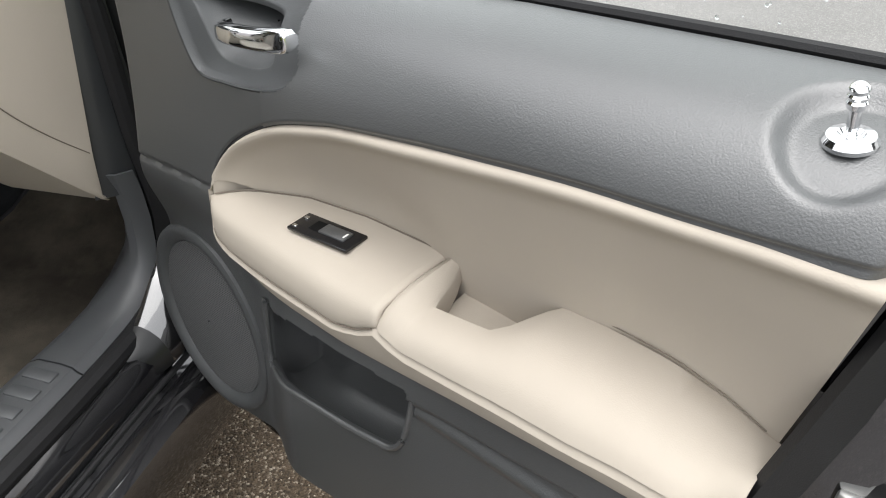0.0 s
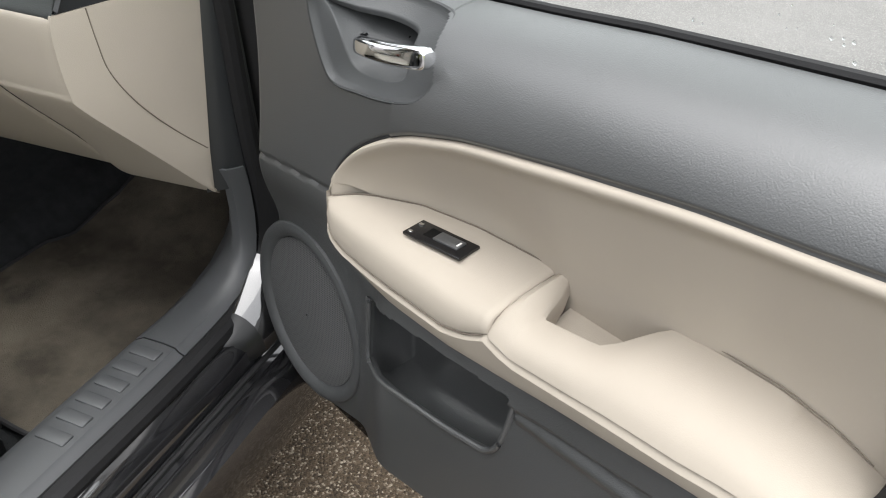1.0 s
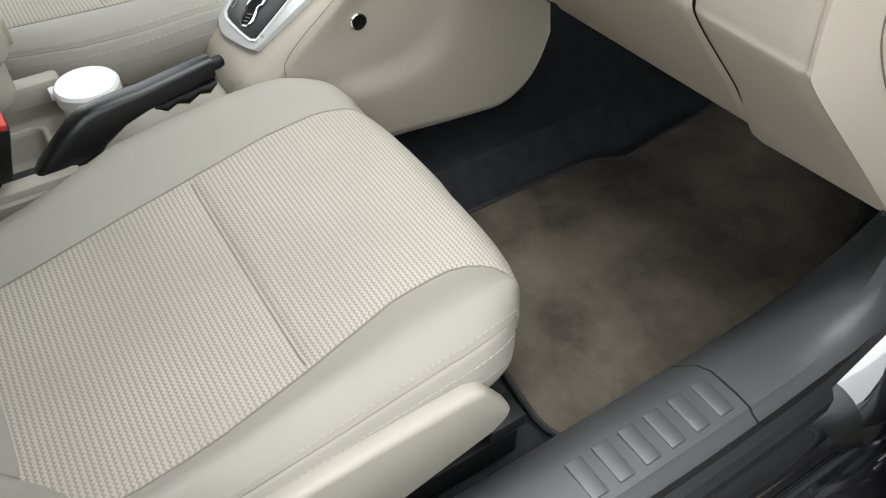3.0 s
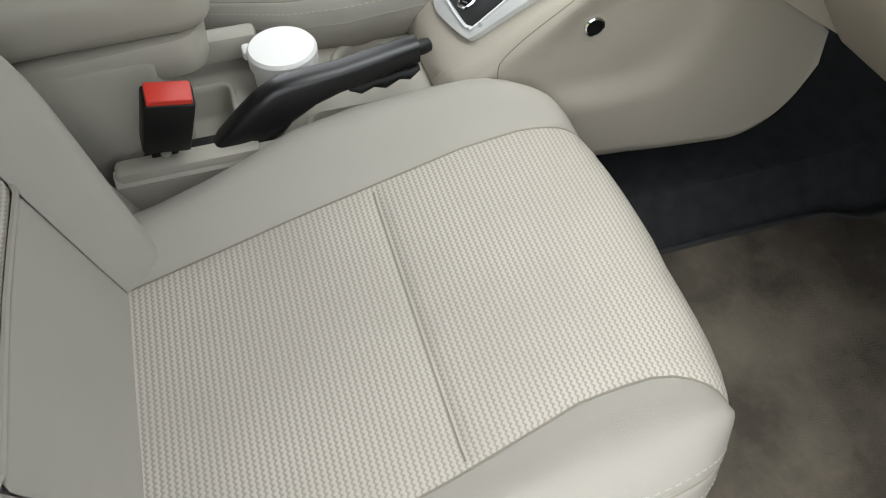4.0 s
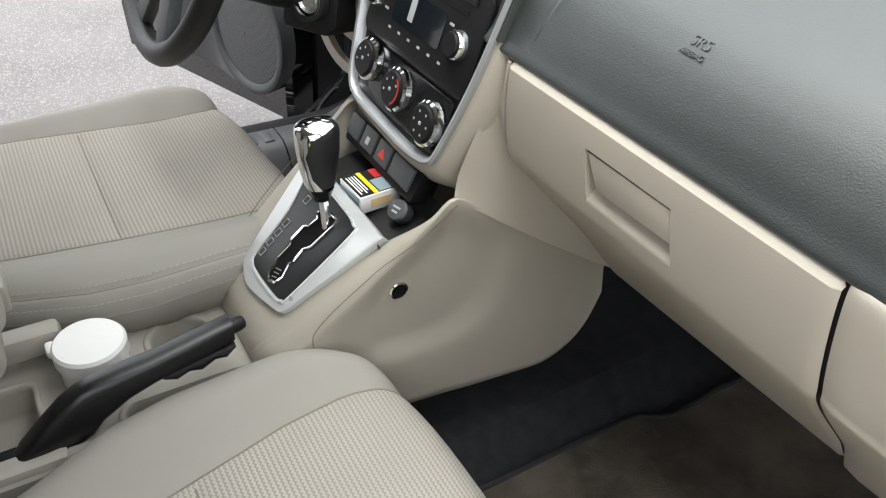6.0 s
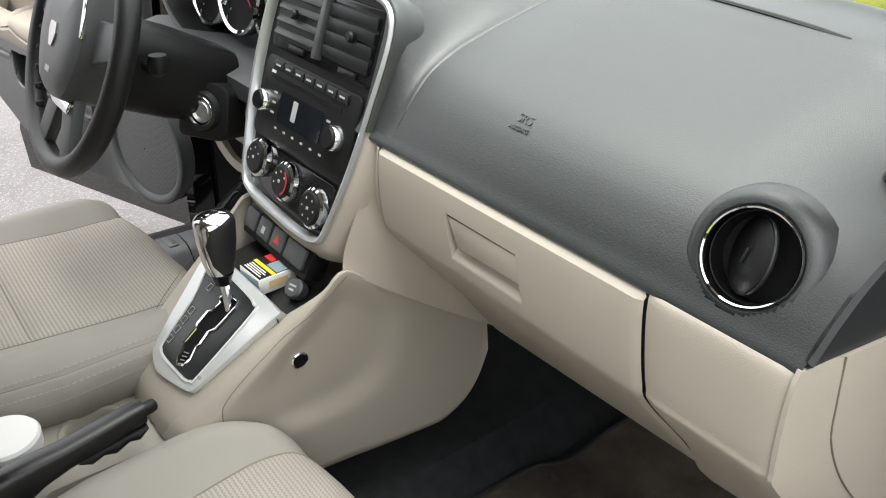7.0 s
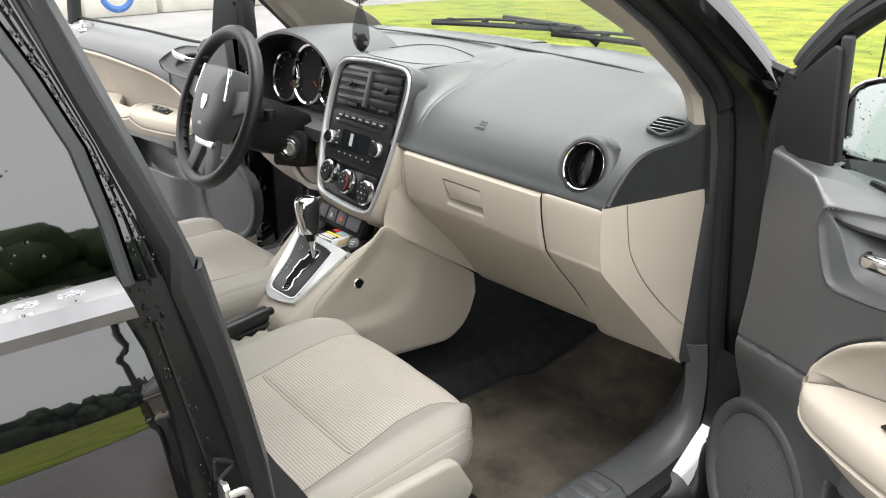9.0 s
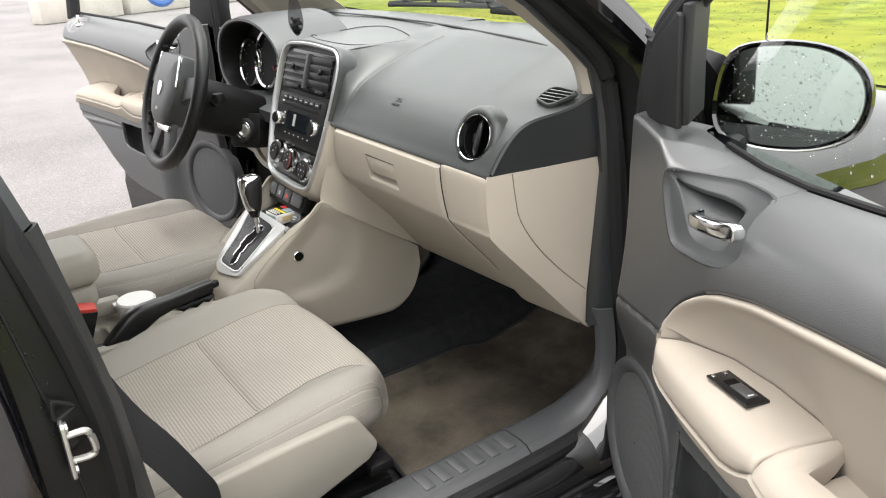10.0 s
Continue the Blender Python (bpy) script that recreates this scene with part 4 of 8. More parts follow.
    for u in [0.1985, 0.2015, 0.206, 0.212, 0.222] + [0.235 + 0.015 * k for k in range(17)] + [0.482, 0.488, 0.4912, 0.4925]:
        zi, ni, no = along(seam_z, u), along(seam_n, u), along(outer_n, u)
        zc = min(along(crease, u), zi - 0.01)
        w = no - ni
        zt = zi - 0.004
        high = zt - zc
        sink = 0.003 * smooth(0.4895, 0.4925, u)
        row = []
        for fn, fz in ((-0.04, 0.18), (0.0, -0.04), (0.12, 0.0), (0.30, 0.06), (0.50, 0.13), (0.70, 0.22), (0.82, 0.295), (0.89, 0.36), (0.94, 0.45), (0.975, 0.58), (0.99, 0.74), (1.0, 0.93), (0.985, 1.0)):
            row.append(D(u, ni + fn * w - sink * fn, zt - fz * high - sink * (1 - fz)))
        rows.append(row)
    rows.append([D(0.4925, ni + 0.45 * w, zt - 0.55 * high) for q in row])
    p("switch_pod", sheet(rows, 0.003, toward=(0, 1, 0)), BEIGE_SOFT, "beige armrest front with window switch", sharp=50)
    rows = []
    for u in [0.4925, 0.4938, 0.497, 0.503, 0.510, 0.516, 0.521, 0.526, 0.534, 0.545, 0.56, 0.575, 0.588, 0.600, 0.610, 0.619, 0.627, 0.635] + [0.65 + 0.0125 * k for k in range(13)] + [0.808, 0.815, 0.820]:
        zi = along(seam_z, u)
        no = along(outer_n, u)
        end = smooth(0.775, 0.822, u)
        sink = 0.003 * smooth(0.4955, 0.4925, u)
        cup = smooth(0.510, 0.526, u) * smooth(0.632, 0.585, u)
        ni = along(seam_n, u) + 0.052 * cup
        zt = zi - 0.004 - 0.013 * cup + 0.006 * smooth(0.4925, 0.503, u) * smooth(0.520, 0.505, u)
        no -= 0.032 * end ** 2
        zc = along(crease, u)
        w, high = no - ni, zt - zc
        deep = (0.012 + 0.03 * cup) / high
        row = []
        for fn, fz in ((-0.04, deep), (0.0, 0.10), (0.06, 0.0), (0.32, 0.03 + 0.08 * end), (0.55, 0.10 + 0.10 * end), (0.74, 0.24), (0.88, 0.46), (0.96, 0.70), (1.0, 0.94), (0.93, 1.0)):
            row.append(D(u, ni + fn * w - sink * fn, zt - fz * high - sink * (1 - min(fz, 1))))
        if not rows:
            rows.append([D(0.4925, ni + 0.45 * w, zt - 0.55 * high) for q in row])
        rows.append(row)
    p("armrest_pad", sheet(rows, 0.003, toward=(0, 1, 0)), BEIGE_SOFT, "beige padded armrest with a finger recess")
    rows = []
    for u in [0.515, 0.53, 0.55, 0.57, 0.59, 0.61, 0.63]:
        rows.append([D(u, -0.058, 0.752), D(u, -0.03, 0.746), D(u, 0.008, 0.748)])
    p("pull_cup", sheet(rows, 0.003, toward=(0, 1, 0)), BEIGE_SOFT)
    rows = []
    for u in [0.1972, 0.1985, 0.2005, 0.204, 0.210, 0.22, 0.235] + [0.25 + 0.02 * k for k in range(27)] + [0.79, 0.803]:
        zc, zb, no = along(crease, u), insert_bottom(u), along(outer_n, u)
        nb = panel_depth(u, zb) + 0.003
        no -= 0.032 * smooth(0.775, 0.822, u) ** 2
        rows.append([D(u, no - 0.018, zc + 0.006), D(u, no - 0.006, zc + 0.001), D(u, no - 0.0015, zc - 0.003), D(u, no + 0.001, zc - 0.008), D(u, lerp(no, nb, 0.5) + 0.003, lerp(zc, zb, 0.6)), D(u, nb + 0.003, zb + 0.004), D(u, nb, zb), D(u, nb - 0.01, zb - 0.002)])
    p("armrest_band", sheet(rows, 0.002, toward=(0, 1, 0)), BEIGE_SOFT, "beige lower band of the armrest")
    # dark joint over the insert and the seams of the armrest
    p("insert_gap", tube([D(u, panel_depth(u, z) - 0.0025, z - 0.0008) for u, z in TOP[8:-2]], 0.0026, 6), RUBBER)
    p("tip_backing", sheet([[D(u, min(panel_depth(u, insert_bottom(u)), along(seam_n, u)) - 0.001 - 0.010 * smooth(0.200, 0.222, u), lerp(insert_bottom(u), insert_top(u), f)) for f in (0.02, 0.3, 0.6, 0.97)] for u in (0.1972, 0.1985, 0.201, 0.205, 0.212, 0.222, 0.24)]), BEIGE_SOFT)
    inner_seam = [(u, along(seam_n, u) + 0.001, along(seam_z, u) - 0.0015) for u in [0.205 + 0.012 * k for k in range(24)]]
    p("armrest_seam", tube([D(*q) for q in inner_seam], 0.0009, 6), TRIM_SEAM)
    p("armrest_seam", tube([D(u, along(seam_n, u) + 0.001, along(seam_z, u) - 0.0015) for u in [0.664 + 0.012 * k for k in range(13)]], 0.0006, 6), TRIM_SEAM)
    p("armrest_seam", tube([D(u, along(outer_n, u) - 0.0005, min(along(crease, u), along(seam_z, u) - 0.01) - 0.0008) for u in [0.212 + 0.012 * k for k in range(24)]], 0.0008, 6), TRIM_SEAM)
    lip = [(0.266, 0.636)] + [(u, along([(0.262, 0.546), (0.347, 0.564), (0.437, 0.579), (0.50, 0.594), (0.53, 0.625)], u)) for u in (0.268, 0.29, 0.347, 0.39, 0.437, 0.48, 0.502)] + [(0.516, 0.612), (0.523, 0.64), (0.527, 0.685)]
    p("pocket_lip", tube([D(u, panel_depth(u, z) + 0.0005, z) for u, z in curve(lip, 4)], 0.0035, 8), DARK, "rounded edge of the door pocket")
    mouth = [(0.266, 0.642), (0.2665, 0.60), (0.268, 0.548)] + [(u, along([(0.262, 0.546), (0.347, 0.564), (0.437, 0.579), (0.50, 0.594), (0.53, 0.625)], u)) for u in (0.31, 0.347, 0.39, 0.437, 0.48, 0.502)] + [(0.512, 0.608), (0.521, 0.64), (0.525, 0.688), (0.47, 0.684), (0.42, 0.678), (0.37, 0.672), (0.33, 0.667), (0.295, 0.656)]
    rings = []
    for deep, fall, grow in ((-0.002, 0.0, 0.004), (0.003, 0.0, 0.0), (0.009, -0.004, 0.0), (0.020, -0.040, 0.004), (0.040, -0.052, 0.004), (0.070, -0.046, 0.0), (0.076, -0.036, -0.006)):
        ring = []
        for u, z in mouth:
            low = smooth(0.66, 0.58, z)
            c = (u - 0.405) / 0.12
            ring.append(D(u + grow * c, panel_depth(u, z) - deep, z + fall * low + 0.010 * (1 - low) * smooth(0.0, 0.02, deep)))
        rings.append(ring)
    rings.append([D(lerp(0.405, q.x, 0.05), -lerp(0.06, q.y, 0.3), lerp(0.60, q.z, 0.05)) for q in rings[-1]])
    p("door_pocket", sheet(rings, close_v=True), DARK, "dark hollow pocket in the door trim", sharp=50)
    # window switches
    def plate(name, u0, u1, n0, n1, z0, z1, mat, lift, th=0.004, bevel=0.001):
        def on(u, n):
            f, g = (u - 0.331) / 0.081, (n + 0.020) / 0.030
            return D(u, n - 0.008 * f, 0.777 + 0.0055 * f - 0.0036 * g)
        a, b, c, d = on(u0, n1), on(u1, n1), on(u1, n0), on(u0, n0)
        up = (b - a).cross(d - a).normalized()
        if up.z < 0:
            up = -up
        lift -= 0.0030
        bm = loft([[q + up * lift for q in (a, b, c, d)], [q + up * (lift + th) for q in (a, b, c, d)]])
        return soften(bm, bevel)
    unit = p("window_switch", plate("s", 0.331, 0.412, -0.020, 0.010, 0.7765, 0.783, GLOSSY_BLACK, 0.0), GLOSSY_BLACK, "black window switch plate")
    p("rocker_switch", plate("r", 0.366, 0.400, -0.014, 0.001, 0.7780, 0.7815, BLACK, 0.003, 0.0028), DARK, "", unit)
    p("switch_well", plate("w", 0.352, 0.366, -0.014, 0.001, 0.778, 0.778, BLACK, 0.0035, 0.0008, 0), MATT_HOLE, "", unit)
    p("switch_mark", plate("m", 0.3955, 0.3975, -0.010, -0.003, 0.7812, 0.7814, MARKING, 0.0056, 0.0006, 0), WHITE_PLASTIC, "", unit)
    for n in (-0.014, 0.002):
        p("lock_button", plate("b", 0.334, 0.340, n, n + 0.004, 0.777, 0.7775, CHROME, 0.003, 0.0022), CHROME, "", unit)
    if driver:
        for k in range(3):
            p("rocker_switch", plate("r", 0.350 + 0.03 * k, 0.372 + 0.03 * k, -0.018, -0.004, 0.778 + 0.002 * k, 0.779 + 0.002 * k, BLACK, 0.004, 0.004), DARK, "", unit)
    # loudspeaker
    cu, cz, ru, rz = SPEAKER
    rings = []
    for f, n in ((1.05, -0.030), (1.065, -0.004), (1.06, 0.004), (1.045, 0.010), (1.01, 0.0125), (0.95, 0.012), (0.90, 0.008), (0.87, 0.002)):
        rings.append([D(cu + ru * f * math.cos(a), panel_depth(cu, cz) + n - 0.006, cz + rz * f * math.sin(a)) for a in (2 * math.pi * k / 64 for k in range(64))])
    speaker = p("speaker_ring", sheet(rings, 0.002, close_v=True), SPEAKER_DARK, "dark round loudspeaker surround")
    rings = []
    for f in (0.02, 0.2, 0.4, 0.6, 0.75, 0.87):
        rings.append([D(cu + ru * f * math.cos(a), panel_depth(cu, cz) + 0.004 - 0.008 * f * f, cz + rz * f * math.sin(a)) for a in (2 * math.pi * k / 48 for k in range(48))])
    p("speaker_grille", sheet(rings, 0.002, close_v=True), GRILLE, "dark perforated loudspeaker grille", speaker)
    # inner handle
    pts = [(0.230, -0.016, 0.950), (0.236, -0.005, 0.951), (0.252, 0.003, 0.955), (0.278, 0.008, 0.960), (0.306, 0.008, 0.964), (0.332, 0.005, 0.968), (0.348, -0.001, 0.970)]
    if driver:
        pts = [(0.7 * u + 0.055, n - 0.022, z) for u, n, z in pts]
    pts += [(pts[-1][0] + 0.0025, pts[-1][1] - 0.002, pts[-1][2] + 0.0004)]
    rings = []
    for u, n, z in curve(pts, 4):
        w = along([(0.23, 0.008), (0.25, 0.0095), (0.30, 0.0105), (0.345, 0.0115), (0.3485, 0.0105), (0.3505, 0.006)], u)
        rings.append([D(u, n + 0.007 * math.copysign(abs(math.cos(a)) ** 0.6, math.cos(a)), z + w * math.copysign(abs(math.sin(a)) ** 0.6, math.sin(a))) for a in (2 * math.pi * k / 20 for k in range(20))])
    p("inner_handle", loft(rings), CHROME, "chrome inner door handle")
    # lock knob
    knob = Matrix.Translation(D(0.794, -0.054, 1.020)) @ pose(0, 0, 0, 8, -6, 0) @ Matrix.Scale(0.78, 4)
    stem = p("lock_knob", lathe([(0.0, 0.0), (0.0045, 0.0), (0.0045, 0.022), (0.007, 0.024), (0.0075, 0.028), (0.0062, 0.030), (0.0075, 0.033), (0.0062, 0.035), (0.0072, 0.038), (0.006, 0.041), (0.003, 0.043), (0.0, 0.043)], knob, 20), CHROME, "chrome door lock knob")
    p("lock_rosette", lathe([(0.0, -0.006), (0.019, -0.006), (0.020, -0.002), (0.017, 0.002), (0.010, 0.003), (0.007, 0.0), (0.0, 0.0)], knob, 28), CHROME, "", stem)
    # latch at the rear edge
    if not driver:
        latch = p("door_latch", box(D(0.885, -0.075, 0.765), (0.05, 0.05, 0.075), 0.006), BLACK, "black and steel door latch")
        p("latch_claw", merge(box(D(0.880, -0.046, 0.772), (0.030, 0.012, 0.022), 0.004), box(D(0.895, -0.048, 0.752), (0.020, 0.010, 0.012), 0.003)), STEEL, "", latch)
        p("edge_trim", sheet([[D(along([(0.40, 0.768), (0.694, 0.808), (0.941, 0.858), (1.05, 0.893)], z), panel_depth(0.8, z) - 0.028, z), D(along([(0.40, 0.79), (0.694, 0.832), (0.941, 0.882), (1.05, 0.91)], z), panel_depth(0.8, z) - 0.05, z)] for z in [0.62 + 0.02 * k for k in range(21)]], 0.01), RUBBER, "black rubber edge of the door")
    # sail panel, window frame, glass
    def wall(points, thick, mat, name, text="", bevel=0.003):
        bm = loft([points, [q + Vector((0, thick, 0)) for q in points]])
        return p(name, soften(bm, bevel), mat, text)
    sail = [D(-0.006, -0.024, 1.030), D(0.05, -0.026, 1.032), D(0.120, -0.028, 1.036), D(0.092, -0.034, 1.186), D(0.082, -0.034, 1.190), D(0.020, -0.030, 1.138), D(0.002, -0.027, 1.10)]
    wall(sail, 0.010, BLACK_TRIM, "sail_panel", "dark triangular mirror corner trim")
    path = curve([D(-0.004, -0.06, 0.94), D(-0.012, -0.055, 1.015), D(-0.008, -0.058, 1.085), D(0.002, -0.064, 1.15), D(0.020, -0.080, 1.19), D(0.045, -0.098, 1.225), D(0.11, -0.118, 1.268), D(0.28, -0.14, 1.340), D(0.50, -0.17, 1.405), D(0.72, -0.19, 1.435), D(0.92, -0.195, 1.43), D(0.945, -0.185, 1.39), D(0.94, -0.15, 1.2), D(0.915, -0.11, 1.03)], 5)
    p("window_frame", tube(path, [0.030 if q[0] < 0.3 else 0.026 for q in path], 10, flat=0.8), BLACK_TRIM, "black window frame with rubber seal")
    p("frame_seal", tube([Vector(q) + Vector((0.012, -0.022, -0.012)) for q in path[2:-8]], 0.010, 8), RUBBER)
    p("division_bar", soften(loft([[D(u0 - 0.014, n - 0.001, z), D(u0 + 0.003, n - 0.003, z), D(u0 - 0.002, n - 0.014, z), D(u0 - 0.088, n - 0.080, z), D(u0 - 0.10, n - 0.080, z)] for u0, n, z in ((0.120, -0.034, 1.040), (0.110, -0.036, 1.11), (0.094, -0.044, 1.20))]), 0.003), RUBBER, "black glass run channel")
    p("belt_seal", tube([D(u, -0.121, panel_top(u) + 0.0015) for u in (0.10, 0.2, 0.3, 0.4, 0.5, 0.6, 0.7, 0.8, 0.9)], 0.0055, 8), RUBBER, "black window belt seal")
    pane = []
    for u in [0.04 + 0.0895 * k for k in range(11)]:
        zt = along([(0.04, 1.13), (0.10, 1.20), (0.15, 1.245), (0.30, 1.335), (0.50, 1.405), (0.72, 1.435), (0.94, 1.43)], u)
        pane.append([D(u, -0.128 - 0.06 * f ** 1.5, lerp(1.0, zt, f)) for f in (0, 0.25, 0.5, 0.75, 1.0)])
    g = p("window_pane", sheet(pane), GLASS, "wet raised side window")
    g.visible_shadow = False
    # outside mirror
    mirror_m = facing(D(0.004, -0.265, 1.042), (0.74, -0.66, 0.125))
    outline = [(x, y) for x, y in curve([(-0.125, -0.01), (-0.105, 0.065), (-0.03, 0.085), (0.06, 0.078), (0.118, 0.045), (0.135, -0.005), (0.115, -0.055), (0.05, -0.082), (-0.04, -0.085), (-0.11, -0.065)], 4, True)]
    rings = []
    for f, h in ((0.90, 0.004), (0.97, 0.010), (1.0, 0.0), (0.99, -0.03), (0.90, -0.065), (0.65, -0.09), (0.2, -0.10)):
        rings.append([mirror_m @ Vector((x * f * 0.9, y * f, h)) for x, y in outline])
    housing = p("mirror_housing", loft(rings), PAINT, "black door mirror housing")
    p("mirror_glass", loft([[mirror_m @ Vector((x * 0.80, y * 0.89, h)) for x, y in outline] for h in (0.003, 0.0085)]), MIRROR, "rain-spotted mirror glass", housing)
    rng = random.Random(4)
    drops = []
    for k in range(420):
        x, y, r = rng.uniform(-0.095, 0.105), rng.uniform(-0.072, 0.070), 0.0005 + 0.0016 * rng.random() ** 2.5
        drops.append(lathe([(0, -0.0005), (r, 0.0), (r * 0.8, r * 0.35), (0.0001, r * 0.5)], mirror_m @ Matrix.Translation((x, y, 0.0086)), 8))
    p("raindrops", merge(*drops), WATER, "", housing)
    p("mirror_arm", tube([D(0.0, -0.12, 0.950), D(-0.02, -0.17, 0.952), D(-0.05, -0.25, 0.985)], [0.022, 0.020, 0.022], 10, flat=0.7), BLACK)
    drops = []
    for k in range(330):
        u, f, r = 0.12 + 0.80 * rng.random() ** 1.5, rng.random() ** 1.6, 0.0006 + 0.0016 * rng.random() ** 2
        z = 1.03 + 0.26 * f
        m = Matrix.Translation(D(u, -0.1305 - 0.06 * ((z - 1.0) / 0.4) ** 1.5, z)) @ pose(0, 0, 0, -90, 0, 0)
        drops.append(lathe([(0, 0.0), (r, 0.0), (r * 0.8, r * 0.4), (0.0001, r * 0.55)], m, 7))
    p("raindrops", merge(*drops), WATER, "", g)
    return door


GRILLE = dotted("speaker_grille_plastic", (0.115, 0.118, 0.120), (0.012, 0.012, 0.012), 0.0072, rough=0.5, depth=0.8, hole=0.46, plane="XZ")


def door_pose(x, y, degrees, flip):
    c, s = math.cos(radians(degrees)), math.sin(radians(degrees))
    if flip:
        u, v = Vector((-c, -s, 0)), Vector((s, -c, 0))
    else:
        u, v = Vector((c, -s, 0)), Vector((s, c, 0))
    return Matrix.Translation((x, y, 0)) @ Matrix((u, v, Vector((0, 0, 1)))).transposed().to_4x4()


build_door(False, door_pose(0.82, -0.16, 26, False), "open black front door with dark and beige inner trim", False)
build_door(True, Matrix.Translation((0, 0, 0.018)) @ door_pose(-0.90, -0.195, 20.5, True), "open black driver's door with dark and beige inner trim", True)


# ---- dashboard ----
dash = thing("dashboard", (0, 0.05, 0.6), "charcoal and beige car dashboard with silver centre frame", "dashboard")


def screen_base(x):
    return 0.165 - 0.15 * abs(x / 0.7) ** 2.2


def dash_end(y):
    return along([(-0.30, 0.656), (-0.20, 0.668), (-0.083, 0.687), (0.2, 0.690)], y)


PAD = [(-0.06, 1.083), (-0.12, 1.060), (-0.18, 1.034), (-0.225, 1.010), (-0.252, 0.987), (-0.274, 0.960), (-0.288, 0.938), (-0.297, 0.922), (-0.285, 0.916)]


def pad_profile(x):
    b = screen_base(x)
    pts = [(b, 1.092), (b - 0.01, 1.104), (lerp(b, -0.06, 0.4), 1.107), (lerp(b, -0.06, 0.75), 1.099)] + PAD
    drop = 0.034 * smooth(0.53, 0.69, x)
    calm = smooth(0.26, 0.12, x)
    return [(y, z - drop * smooth(-0.26, -0.12, y) - 0.006 * calm * smooth(-0.28, -0.1, y)) for y, z in curve(pts, 9)]


rows = []
for k in range(171):
    x = lerp(0.055, 0.687, k / 170)
    prof = pad_profile(x)
    rows.append([(0.055 + (dash_end(y) - 0.055) * (x - 0.055) / (0.687 - 0.055), y, z) for y, z in prof])
pad_mesh = sheet(rows)
hole, axis = Vector((0.583, -0.262, 0.974)), Vector((0.06, -0.93, 0.36)).normalized()
cut = []
for f in pad_mesh.faces:
    off = f.calc_center_median() - hole
    if (off - axis * off.dot(axis)).length < 0.045 and abs(off.dot(axis)) < 0.06:
        cut.append(f)
bmesh.ops.delete(pad_mesh, geom=cut, context="FACES")
part("upper_pad", pad_mesh, DASH_DARK, dash, "charcoal grained soft upper dashboard")
cap = []
for x, y, z in rows[-1]:
    if y < -0.06 and z > 0.93:
        cap.append([(x, y, z), (x + 0.004, y + 0.002, z - 0.003), (along([(-0.30, 0.657), (-0.073, 0.693)], y), y, 0.927)])
part("pad_side", sheet(cap, 0.003, toward=(-1, 0, 0)), DARK_MATT, dash, "smooth charcoal dashboard end")
# middle and driver's part of the top
rows = []
for k in range(65):
    x = lerp(0.078, -0.69, k / 64)
    b = screen_base(x)
    tip = -0.232 if abs(x + 0.425) > 0.22 else -0.15
    rows.append([(x, max(y, tip), z) for y, z in curve([(b, 1.090), (b - 0.012, 1.102), (0.08 if b > 0.1 else b - 0.03, 1.100), (-0.01, 1.083), (-0.06, 1.076), (-0.12, 1.074), (-0.20, 1.074), (-0.232, 1.070)], 3)])
part("upper_deck", sheet(rows, 0.004, toward=(0, 0, -1)), DASH_DARK, dash, "charcoal dashboard top behind the screen")
def deck_height(y):
    return along([(-0.232, 1.070), (-0.20, 1.074), (-0.12, 1.074), (-0.06, 1.076), (-0.01, 1.083), (0.08, 1.100), (0.17, 1.101)], y)


shoulder = []
for j in range(49):
    y = lerp(-0.292, -0.035, j / 48)
    high = min(deck_height(y), 0.915 + (y + 0.2935) * 3.06 + 0.014)
    base = along([(-0.292, 0.116), (-0.238, 0.112), (-0.19, 0.114), (-0.146, 0.120), (-0.107, 0.128), (-0.06, 0.140), (-0.035, 0.150)], y)
    edge = along([(-0.292, 0.100), (-0.26, 0.100), (-0.24, 0.092), (-0.20, 0.078), (-0.10, 0.080), (-0.035, 0.090)], y)
    row = []
    for i in range(21):
        x = lerp(edge - 0.022, base + 0.030, i / 20)
        low = along(sorted(pad_profile(max(x, 0.055))), y)
        row.append((x, y, max(lerp(high, low, smooth(edge - 0.012, base + 0.022, x)), low - 0.002 * (i == 20)) + 0.0012 - 0.004 * (i == 20)))
    shoulder.append(row)
part("deck_shoulder", sheet(shoulder), DASH_DARK, dash, "charcoal shoulder from dashboard top down to the pad", sharp=80)
lid = [(-0.235, -0.150), (-0.16, -0.183), (-0.084, -0.192), (0.02, -0.188), (0.060, -0.150), (0.078, -0.09), (0.082, -0.065), (0.060, -0.045), (-0.055, -0.008), (-0.15, 0.0), (-0.225, -0.04)]
part("deck_lid_gap", tube([(x, y, deck_height(y) + 0.0006) for x, y in curve(lid, 5, True)], 0.0009, 6, closed=True), BLACK, dash)
part("defrost_slot", tube([(x, y, z) for x, y, z in curve([(-0.5, 0.040, 1.0985), (-0.266, 0.055, 1.0985), (-0.084, 0.051, 1.0985), (0.045, 0.041, 1.0995), (0.255, 0.004, 1.1005), (0.418, -0.018, 1.0985), (0.509, -0.030, 1.0945)], 4)], 0.0045, 6, flat=0.45), BLACK, dash, "black defroster slot")

